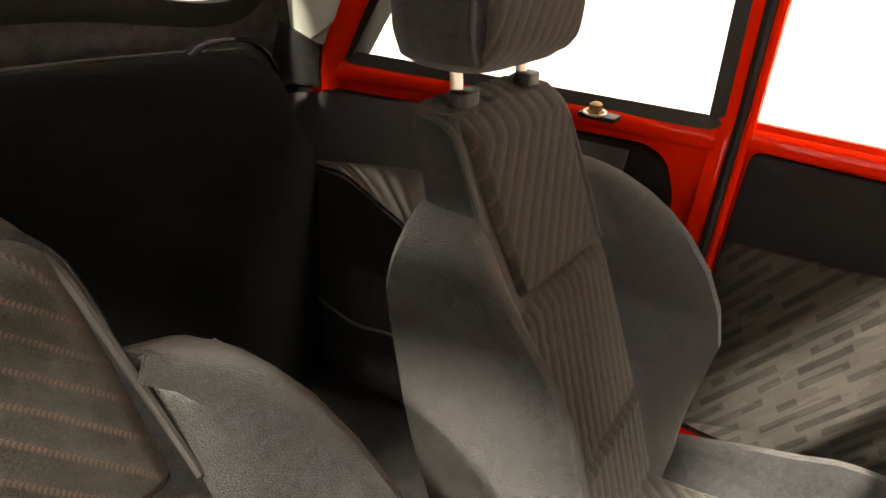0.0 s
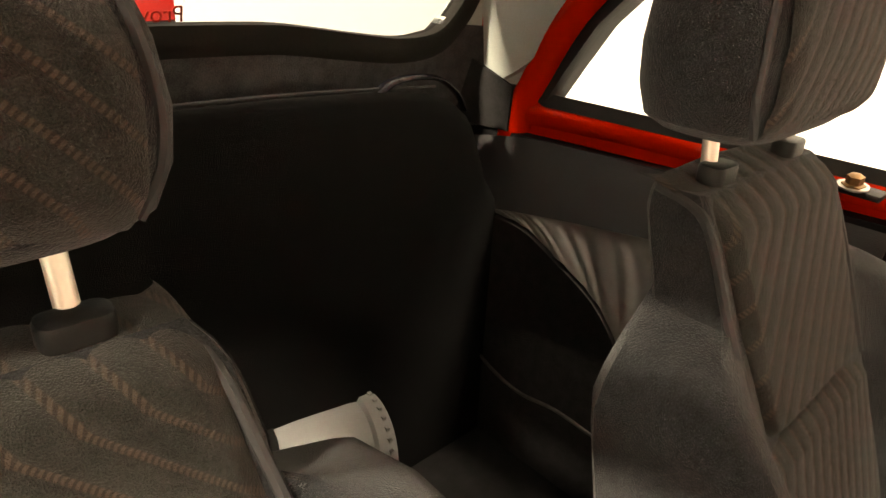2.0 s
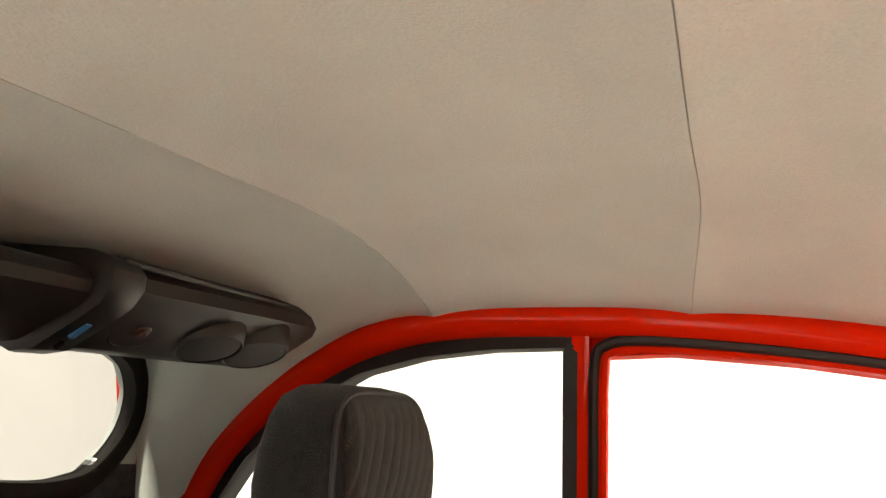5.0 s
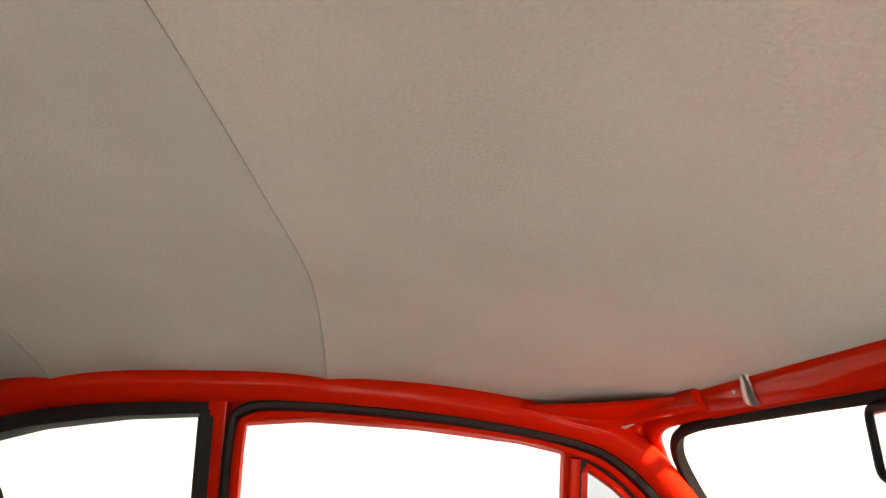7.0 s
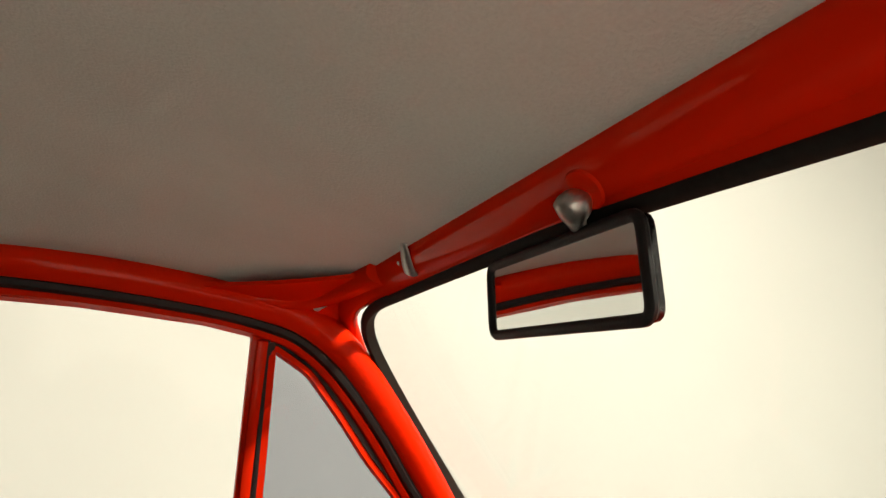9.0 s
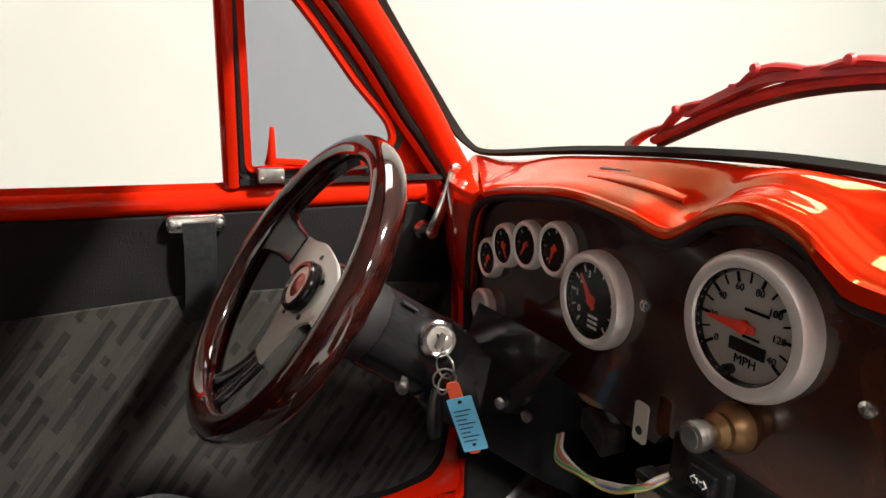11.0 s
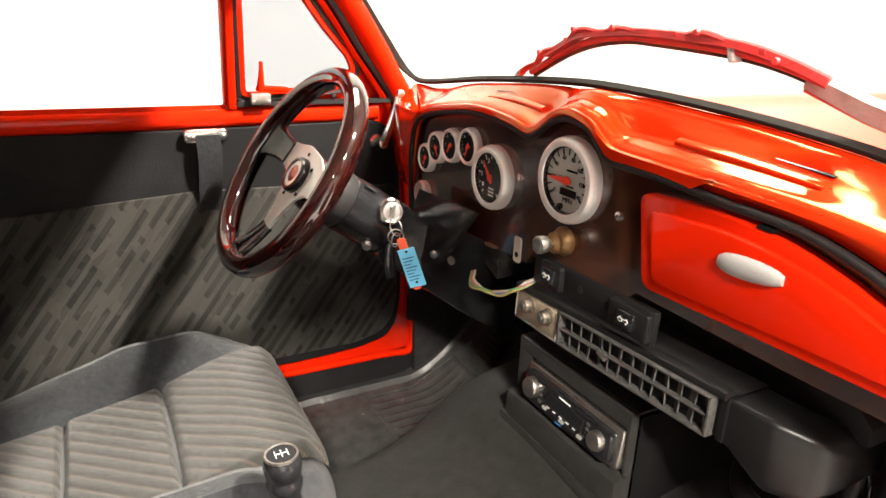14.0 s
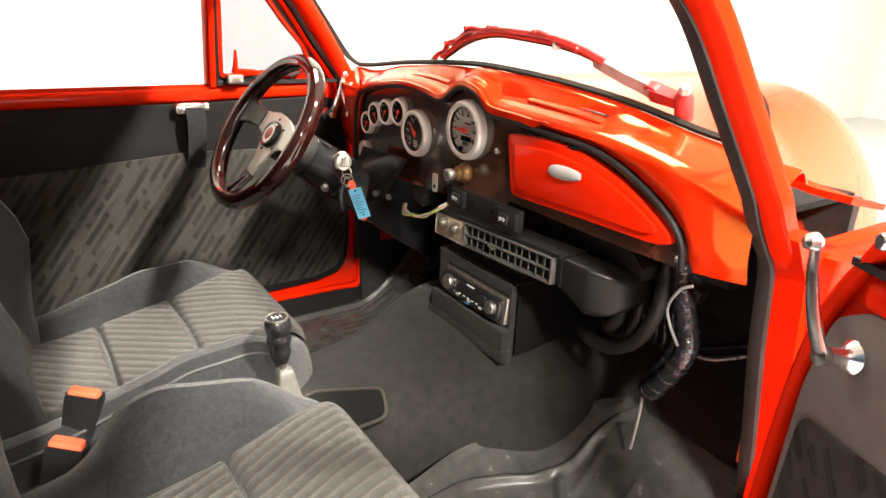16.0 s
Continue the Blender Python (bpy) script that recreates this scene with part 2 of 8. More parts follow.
def stripe_cloth(name):
    """Charcoal door-card cloth with broken slanting grey bands."""
    m = material(name, (0.05, 0.047, 0.043), 0.9, sheen=0.04, spec=0.15, bump=0.5, bscale=900)
    nt = m.node_tree
    p = nt.nodes["Principled BSDF"]
    tc = nt.nodes["Texture Coordinate"]
    sep = nt.nodes.new("ShaderNodeSeparateXYZ")
    nt.links.new(tc.outputs["Object"], sep.inputs[0])

    def calc(op, a, b):
        n = nt.nodes.new("ShaderNodeMath")
        n.operation = op
        for k, v in enumerate((a, b)):
            if isinstance(v, (int, float)):
                n.inputs[k].default_value = v
            else:
                nt.links.new(v, n.inputs[k])
        return n.outputs[0]

    y, z = sep.outputs[1], sep.outputs[2]
    u = calc("ADD", calc("MULTIPLY", y, 0.80), calc("MULTIPLY", z, -0.60))
    v = calc("ADD", calc("MULTIPLY", y, 0.60), calc("MULTIPLY", z, 0.80))
    comb = nt.nodes.new("ShaderNodeCombineXYZ")
    nt.links.new(calc("MULTIPLY", u, 1.0), comb.inputs[0])
    nt.links.new(calc("MULTIPLY", v, 0.22), comb.inputs[1])
    cell = nt.nodes.new("ShaderNodeTexVoronoi")
    cell.inputs["Scale"].default_value = 95.0
    cell.distance = "CHEBYCHEV"
    cell.inputs["Randomness"].default_value = 0.65
    nt.links.new(comb.outputs[0], cell.inputs["Vector"])
    rows = calc("MULTIPLY", u, 52.0)
    lane = calc("LESS_THAN", calc("FRACT", rows, 0.0), 0.55)
    place = nt.nodes.new("ShaderNodeCombineXYZ")
    nt.links.new(calc("MULTIPLY", calc("FLOOR", rows, 0.0), 5.37), place.inputs[0])
    nt.links.new(calc("MULTIPLY", calc("ADD", v, calc("MULTIPLY", u, 0.35)), 14.0), place.inputs[1])
    runs = nt.nodes.new("ShaderNodeTexNoise")
    runs.inputs["Scale"].default_value, runs.inputs["Detail"].default_value = 1.0, 1.0
    nt.links.new(place.outputs[0], runs.inputs["Vector"])
    dark = calc("MULTIPLY", lane, calc("GREATER_THAN", runs.outputs["Fac"], 0.46))
    fade = calc("SUBTRACT", calc("ADD", 0.47, calc("MULTIPLY", cell.outputs["Color"], 0.34)), calc("MULTIPLY", dark, 0.30))
    r = nt.nodes.new("ShaderNodeValToRGB")
    r.color_ramp.elements[0].position, r.color_ramp.elements[0].color = 0.15, (0.011, 0.0105, 0.010, 1)
    r.color_ramp.elements[1].position, r.color_ramp.elements[1].color = 0.85, (0.050, 0.047, 0.042, 1)
    nt.links.new(fade, r.inputs[0])
    nt.links.new(r.outputs[0], p.inputs["Base Color"])
    return m


DOOR_CLOTH = stripe_cloth("striped_door_cloth")


# ---- building helpers ----
def V(*a):
    return Vector(a if len(a) > 1 else a[0])


def thing(name, at, label, category, group="", kind=""):
    ob = new(name)
    ob.empty_display_size = 0.05
    ob.location = at
    return tagged(ob, label, category, group, kind)


def part(name, bm, mat, parent=None, label="", smooth=True, recalc=True):
    """Links a bmesh given in car axes as one mesh object under a thing or a part."""
    if recalc:
        bmesh.ops.recalc_face_normals(bm, faces=bm.faces)
    me = bpy.data.meshes.new(name)
    bm.to_mesh(me)
    bm.free()
    me.materials.append(mat)
    if smooth:
        me.shade_smooth()
        me.set_sharp_from_angle(angle=radians(38))
    ob = new(name, me)
    if parent is not None:
        ob.parent = parent
        if parent.parent is None:
            ob.matrix_parent_inverse = Matrix.Translation(-parent.location)
    if label:
        ob["label"] = label
    return ob


def structure(name, bm, mat, label, category, smooth=True):
    return tagged(part(name, bm, mat, None, "", smooth), label, category, "", "structure")


def loft(rings, closed=True, caps=True, loop=False):
    bm = bmesh.new()
    vs = [[bm.verts.new(p) for p in ring] for ring in rings]
    n = len(rings[0])
    pairs = list(zip(vs, vs[1:])) + ([(vs[-1], vs[0])] if loop else [])
    for a, b in pairs:
        for i in range(n if closed else n - 1):
            j = (i + 1) % n
            bm.faces.new((a[i], a[j], b[j], b[i]))
    if caps and closed and not loop:
        bm.faces.new(list(reversed(vs[0])))
        bm.faces.new(vs[-1])
    return bm


def smooth_path(pts, n=6, closed=False):
    """Catmull-Rom through the points, n steps between neighbours."""
    pts = [Vector(p) for p in pts]
    out, m = [], len(pts)
    for i in range(m if closed else m - 1):
        p1, p2 = pts[i], pts[(i + 1) % m]
        p0 = pts[(i - 1) % m] if closed or i > 0 else p1 * 2 - p2
        p3 = pts[(i + 2) % m] if closed or i + 2 < m else p2 * 2 - p1
        for k in range(n):
            t = k / n
            out.append(0.5 * (2 * p1 + (p2 - p0) * t + (2 * p0 - 5 * p1 + 4 * p2 - p3) * t * t + (3 * p1 - p0 - 3 * p2 + p3) * t ** 3))
    if not closed:
        out.append(pts[-1])
    return out


def disc(rx, ry, n=12):
    return [(rx * math.cos(2 * math.pi * k / n), ry * math.sin(2 * math.pi * k / n)) for k in range(n)]


def sweep(path, profile, closed=False, side=(0, 0, 1), scale=None):
    """Sweeps a 2D profile along the path; its first axis lies nearest to `side`."""
    path = [Vector(p) for p in path]
    m, rings = len(path), []
    for i, p in enumerate(path):
        a = path[(i - 1) % m] if closed or i > 0 else p
        b = path[(i + 1) % m] if closed or i + 1 < m else p
        d = (b - a).normalized()
        s = Vector(side(p)) if callable(side) else Vector(side)
        s = s - d * s.dot(d)
        s = s.normalized() if s.length > 1e-6 else d.orthogonal().normalized()
        w = d.cross(s)
        f = scale(i / max(1, m - 1)) if scale else 1.0
        rings.append([p + s * (u * f) + w * (v * f) for u, v in profile])
    return loft(rings, True, not closed, closed)


def tube(path, r, n=10, closed=False, scale=None):
    return sweep(path, disc(r, r, n), closed, (0.31, 0.2, 0.93), scale)


def lathe(profile, at, axis, n=28, caps=True):
    """Turns (radius, height) pairs round the axis through `at`."""
    axis = Vector(axis).normalized()
    u = axis.orthogonal().normalized()
    w = axis.cross(u)
    at = Vector(at)
    rings = []
    for r, h in profile:
        rings.append([at + axis * h + (u * math.cos(2 * math.pi * k / n) + w * math.sin(2 * math.pi * k / n)) * max(r, 1e-5) for k in range(n)])
    return loft(rings, True, caps)


def rounded(pts, r, n=5):
    """A polygon in 2D with its corners rounded by radius r (or one radius a corner)."""
    out, m = [], len(pts)
    for i, p in enumerate(pts):
        p = Vector(p)
        a, b = Vector(pts[i - 1]) - p, Vector(pts[(i + 1) % m]) - p
        rr = r[i] if isinstance(r, (list, tuple)) else r
        k = min(rr, a.length * 0.48, b.length * 0.48)
        if k < 1e-5:
            out.append(tuple(p))
            continue
        s, e = p + a.normalized() * k, p + b.normalized() * k
        for j in range(n + 1):
            t = j / n
            out.append(tuple((1 - t) ** 2 * s + 2 * t * (1 - t) * p + t * t * e))
    return out


def plate(outline, at, u, v, depth, edge=0.0):
    """A plate with a 2D outline, spread on u and v from `at`, as thick as depth along u x v, with softened front edges."""
    at, u, v = Vector(at), Vector(u).normalized(), Vector(v).normalized()
    n = u.cross(v).normalized()
    c = sum((Vector(p) for p in outline), Vector((0, 0))) / len(outline)

    def ring(shrink, h):
        res = []
        for p in outline:
            q = Vector(p)
            d = c - q
            q = q + d.normalized() * min(shrink, d.length * 0.9)
            res.append(at + u * q.x + v * q.y + n * h)
        return res

    if edge:
        return loft([ring(0, 0), ring(0, depth - edge), ring(edge * 0.3, depth - edge * 0.3), ring(edge, depth)])
    return loft([ring(0, 0), ring(0, depth)])


def box(c, size, bevel=0.0, rot=None):
    bm = bmesh.new()
    bmesh.ops.create_cube(bm, size=1.0)
    bmesh.ops.scale(bm, vec=size, verts=bm.verts)
    if bevel:
        bmesh.ops.bevel(bm, geom=list(bm.edges), offset=bevel, segments=2, affect="EDGES", profile=0.6)
    if rot is not None:
        bmesh.ops.transform(bm, matrix=rot, verts=bm.verts)
    bmesh.ops.translate(bm, vec=c, verts=bm.verts)
    return bm


def sheet(f, nu, nv, thick=0.0, keep=None, back=None, snap=None):
    """A surface f(u, v), u and v from 0 to 1; keep(u, v) says which cells stay, back(u, v) is its other side, snap moves border points."""
    kept = [[keep is None or keep((i + 0.5) / nu, (j + 0.5) / nv) for j in range(nv)] for i in range(nu)]

    def cell(i, j):
        return 0 <= i < nu and 0 <= j < nv and kept[i][j]

    bm = bmesh.new()
    layers = []
    for fn in (f, back) if back else (f,):
        grid = {}
        for i in range(nu + 1):
            for j in range(nv + 1):
                around = [cell(i - 1, j - 1), cell(i, j - 1), cell(i - 1, j), cell(i, j)]
                if any(around):
                    u, v = i / nu, j / nv
                    if snap and not all(around):
                        u, v = snap(u, v)
                    grid[i, j] = bm.verts.new(fn(u, v))
        layers.append(grid)
    for i in range(nu):
        for j in range(nv):
            if kept[i][j]:
                for k, g in enumerate(layers):
                    q = (g[i, j], g[i + 1, j], g[i + 1, j + 1], g[i, j + 1])
                    bm.faces.new(q if k == 0 else q[::-1])
                if back:
                    a, b = layers
                    for (p, q), o in ((((i, j), (i + 1, j)), (i, j - 1)), (((i + 1, j), (i + 1, j + 1)), (i + 1, j)), (((i + 1, j + 1), (i, j + 1)), (i, j + 1)), (((i, j + 1), (i, j)), (i - 1, j))):
                        if not cell(*o):
                            bm.faces.new((a[q], a[p], b[p], b[q]))
    if thick and not back:
        bmesh.ops.recalc_face_normals(bm, faces=bm.faces)
        bmesh.ops.solidify(bm, geom=list(bm.faces), thickness=thick)
    return bm


def corded(f, st, nu, nv):
    """A surface f(u, v) whose UV map holds st(u, v): the cord's count across and the metres along."""
    bm = bmesh.new()
    layer = bm.loops.layers.uv.new("cords")
    grid = [[bm.verts.new(f(i / nu, j / nv)) for j in range(nv + 1)] for i in range(nu + 1)]
    for i in range(nu):
        for j in range(nv):
            face = bm.faces.new((grid[i][j], grid[i + 1][j], grid[i + 1][j + 1], grid[i][j + 1]))
            for loop, (a, b) in zip(face.loops, ((i, j), (i + 1, j), (i + 1, j + 1), (i, j + 1))):
                loop[layer].uv = st(a / nu, b / nv)
    return bm


def snapper(polys, y0, y1, z0, z1, reach):
    """For sheet(): draws border points onto the nearest of the outlines."""
    def go(u, v):
        p = Vector((y0 + (y1 - y0) * u, z0 + (z1 - z0) * v))
        best, at = reach, None
        for poly in polys:
            for i in range(len(poly)):
                a, b = Vector(poly[i - 1]), Vector(poly[i])
                ab = b - a
                if ab.length < 1e-9:
                    continue
                q = a + ab * max(0.0, min(1.0, (p - a).dot(ab) / ab.length_squared))
                if (q - p).length < best:
                    best, at = (q - p).length, q
        if at is None:
            return u, v
        return (at.x - y0) / (y1 - y0), (at.y - z0) / (z1 - z0)
    return go


def inside(pt, poly):
    x, y = pt
    hit, j = False, len(poly) - 1
    for i in range(len(poly)):
        xi, yi = poly[i][0], poly[i][1]
        xj, yj = poly[j][0], poly[j][1]
        if (yi > y) != (yj > y) and x < (xj - xi) * (y - yi) / (yj - yi) + xi:
            hit = not hit
        j = i
    return hit


def table_slope(table, k):
    """Slope at a table's row, so that the curve neither overshoots nor kinks."""
    if k == 0 or k == len(table) - 1:
        i = min(k, len(table) - 2)
        return (table[i + 1][1] - table[i][1]) / (table[i + 1][0] - table[i][0])
    (x0, y0), (x1, y1), (x2, y2) = table[k - 1:k + 2]
    d0, d1 = (y1 - y0) / (x1 - x0), (y2 - y1) / (x2 - x1)
    if d0 * d1 <= 0:
        return 0.0
    w0, w1 = 2 * (x2 - x1) + x1 - x0, x2 - x1 + 2 * (x1 - x0)
    return (w0 + w1) / (w0 / d0 + w1 / d1)


def lerp_table(table, x):
    """Smooth value of a table of (x, value) pairs."""
    if x <= table[0][0]:
        return table[0][1]
    for (a, p), (b, q) in zip(table, table[1:]):
        if x <= b:
            k = table.index((a, p))
            t, h = (x - a) / (b - a), b - a
            m0, m1 = table_slope(table, k), table_slope(table, k + 1)
            return (1 + 2 * t) * (1 - t) ** 2 * p + t * (1 - t) ** 2 * h * m0 + t * t * (3 - 2 * t) * q - t * t * (1 - t) * h * m1
    return table[-1][1]


def word(name, text, size, m, mat, parent, depth=0.0003):
    """Lettering as a thin mesh at the pose m."""
    cu = bpy.data.curves.new(name, "FONT")
    cu.body, cu.size, cu.extrude, cu.align_x, cu.align_y = text, size, depth, "CENTER", "CENTER"
    tmp = bpy.data.objects.new(name, cu)
    me = bpy.data.meshes.new_from_object(tmp)
    bpy.data.objects.remove(tmp)
    bm = bmesh.new()
    bm.from_mesh(me)
    bmesh.ops.transform(bm, matrix=m, verts=bm.verts)
    return part(name, bm, mat, parent, "", False)


def facing(at, u, v):
    """A pose whose x axis is u and y axis v."""
    u, v = Vector(u).normalized(), Vector(v).normalized()
    n = u.cross(v).normalized()
    v = n.cross(u)
    m = Matrix((u, v, n)).transposed().to_4x4()
    m.translation = Vector(at)
    return m


# ---- studio round the car ----
def studio():
    structure("ground", sheet(lambda u, v: (-18 + 33 * u, -35 + 45 * v, 0), 12, 12, 0.02), WHITE_FLOOR, "pale grey studio floor under the car", "floor")
    structure("wall_left", box((-3.2, 1.6, 2.5), (0.1, 15.2, 5.0)), WHITE_WALL, "plain white studio wall", "wall")
    structure("wall_front", box((3.15, 9.2, 2.5), (12.6, 0.1, 5.0)), WHITE_WALL, "plain white studio wall", "wall")
    structure("wall_right", box((9.5, 2.9, 2.5), (0.1, 12.5, 5.0)), WHITE_WALL, "plain white studio wall", "wall")
    structure("wall_rear", box((-2.13, -3.3, 2.5), (2.04, 0.1, 5.0)), WHITE_WALL, "plain white studio wall ending at a showroom", "wall")
    structure("ceiling", box((3.15, 2.9, 5.05), (12.8, 12.7, 0.1)), WHITE_WALL, "plain white studio ceiling", "ceiling")


studio()

# ---- body shell ----
MID = -0.055


def half_belt(y):
    return 0.645 if y > -0.15 else 0.645 - 0.078 * ((-0.15 - y) / 0.6) ** 1.5


def side_x(y, z, out=0.0):
    """Inner face of the car's left flank."""
    x = half_belt(y) - (0.29 * (z - 0.94) if z > 0.94 else 0.02 * (0.94 - z))
    return -(x + out)


def flank(y, z, out=0.0, right=False):
    x = side_x(y, z, out)
    return Vector((2 * MID - x if right else x, y, z))


QUARTER = [(-0.147, 1.262), (-0.252, 1.252), (-0.36, 1.232), (-0.457, 1.2), (-0.568, 1.131), (-0.652, 1.046), (-0.706, 0.967), (-0.728, 0.930), (-0.448, 0.930), (-0.282, 0.931), (-0.146, 0.934)]
DOOR_GLASS = [(-0.088, 0.936), (-0.090, 1.254), (-0.003, 1.264), (0.149, 1.262), (0.293, 1.252), (0.357, 1.241), (0.366, 0.936)]
VENT = [(0.388, 1.222), (0.436, 1.194), (0.484, 1.141), (0.537, 1.077), (0.590, 1.023), (0.600, 0.998), (0.581, 0.974), (0.451, 0.962), (0.400, 0.958)]
# door opening: rear edge up, along the roof, down the screen pillar
SEAL = [(-0.105, 0.45), (-0.103, 0.70), (-0.104, 0.90), (-0.104, 1.10), (-0.104, 1.235), (-0.088, 1.271), (-0.02, 1.281), (0.149, 1.277), (0.293, 1.265), (0.38, 1.250), (0.425, 1.233), (0.479, 1.193), (0.548, 1.118), (0.608, 1.040), (0.655, 0.985), (0.700, 0.925), (0.727, 0.84), (0.735, 0.70), (0.735, 0.45)]
RAIL = [(-0.800, 0.80), (-0.783, 0.89), (-0.742, 0.98), (-0.688, 1.066), (-0.605, 1.152), (-0.505, 1.222), (-0.41, 1.266), (-0.30, 1.291), (-0.15, 1.303), (0.0, 1.307), (0.15, 1.303), (0.29, 1.291), (0.37, 1.279), (0.43, 1.262), (0.49, 1.222), (0.56, 1.145), (0.625, 1.065), (0.68, 0.99), (0.725, 0.92), (0.75, 0.80), (0.755, 0.60), (0.755, 0.40)]


# the open side's post leans forward below the waist
SEAL_OPEN = SEAL[:10] + [(0.425, 1.234), (0.487, 1.193), (0.556, 1.132), (0.604, 1.034), (0.629, 0.980), (0.653, 0.930), (0.690, 0.880), (0.719, 0.838), (0.742, 0.725), (0.775, 0.600), (0.812, 0.45)]


def opening(right):
    return SEAL_OPEN + [(0.815, 0.40), (-0.105, 0.40)] if right else SEAL + [(0.735, 0.40), (-0.105, 0.40)]


def flank_outline(y, right=False):
    """Upper edge of the flank at y."""
    if right and y > 0.43:
        return lerp_table([(0.43, 1.258), (0.492, 1.212), (0.565, 1.142), (0.615, 1.045), (0.643, 0.985), (0.672, 0.935), (0.742, 0.872), (0.90, 0.84)], y)
    return lerp_table([(-0.95, 0.80), (-0.80, 0.86), (-0.742, 0.99), (-0.688, 1.075), (-0.605, 1.16), (-0.505, 1.23), (-0.41, 1.275), (-0.30, 1.30), (0.0, 1.315), (0.29, 1.30), (0.43, 1.272), (0.49, 1.232), (0.56, 1.155), (0.625, 1.075), (0.68, 1.0), (0.725, 0.93), (0.78, 0.86)], y)


def flank_skin(right):
    y0, y1, z0, z1 = -0.95, 0.89 if right else 0.82, 0.30, 1.33
    nu, nv = 150, 100
    hole, pane_hole = opening(right), grow(QUARTER, 0.012)

    def keep(u, v):
        y, z = y0 + (y1 - y0) * u, z0 + (z1 - z0) * v
        if z > flank_outline(y, right):
            return False
        if inside((y, z), hole) or (right and y > 0.44 and z > 0.90):
            return False
        return not inside((y, z), pane_hole)

    def f(out):
        return lambda u, v: flank(y0 + (y1 - y0) * u, z0 + (z1 - z0) * v, out, right)

    edge = [(y0 + (y1 - y0) * k / 80, flank_outline(y0 + (y1 - y0) * k / 80, right)) for k in range(81)] + [(y1 + 0.01, 0.1), (y0 - 0.01, 0.1)]
    return sheet(f(0.008 if right else 0.020), nu, nv, 0, keep, f(0.045), snapper([hole, pane_hole, edge], y0, y1, z0, z1, 0.016))


def along(pts, out, right=False, n=5, closed=False):
    return [flank(p.x, p.y, out, right) for p in smooth_path([Vector(q) for q in pts], n, closed)]


def grow(poly, d):
    """Moves a closed 2D outline outwards by d."""
    m = len(poly)
    area = sum(poly[i - 1][0] * poly[i][1] - poly[i][0] * poly[i - 1][1] for i in range(m))
    s = 1 if area > 0 else -1
    out = []
    for i in range(m):
        a, p, b = Vector(poly[i - 1]), Vector(poly[i]), Vector(poly[(i + 1) % m])
        e1, e2 = (p - a).normalized(), (b - p).normalized()
        n1, n2 = Vector((e1.y, -e1.x)) * s, Vector((e2.y, -e2.x)) * s
        k = n1 + n2
        k = k / max(0.4, k.dot(n1))
        out.append(tuple(p + k * d))
    return out


def frame_ring(poly, r, width, height, out, right=False, rad=0.02):
    """A flat-profiled ring round an outline lying on the flank."""
    ring = rounded(grow(poly, r), rad, 4)
    path = [flank(y, z, out, right) for y, z in ring]
    sgn = -1 if right else 1
    return sweep(path, [(height, -width), (height, width), (height * 0.3, width * 1.05), (-height, width), (-height, -width), (height * 0.3, -width * 1.05)], True, (sgn, 0, 0.28))


def pane(poly, out, right=False, rad=0.02):
    ring = rounded(poly, rad, 4)
    bm = bmesh.new()
    a = [bm.verts.new(flank(y, z, out, right)) for y, z in ring]
    b = [bm.verts.new(flank(y, z, out + 0.004, right)) for y, z in ring]
    bm.faces.new(a)
    bm.faces.new(list(reversed(b)))
    for i in range(len(a)):
        bm.faces.new((a[i - 1], a[i], b[i], b[i - 1]))
    return bm


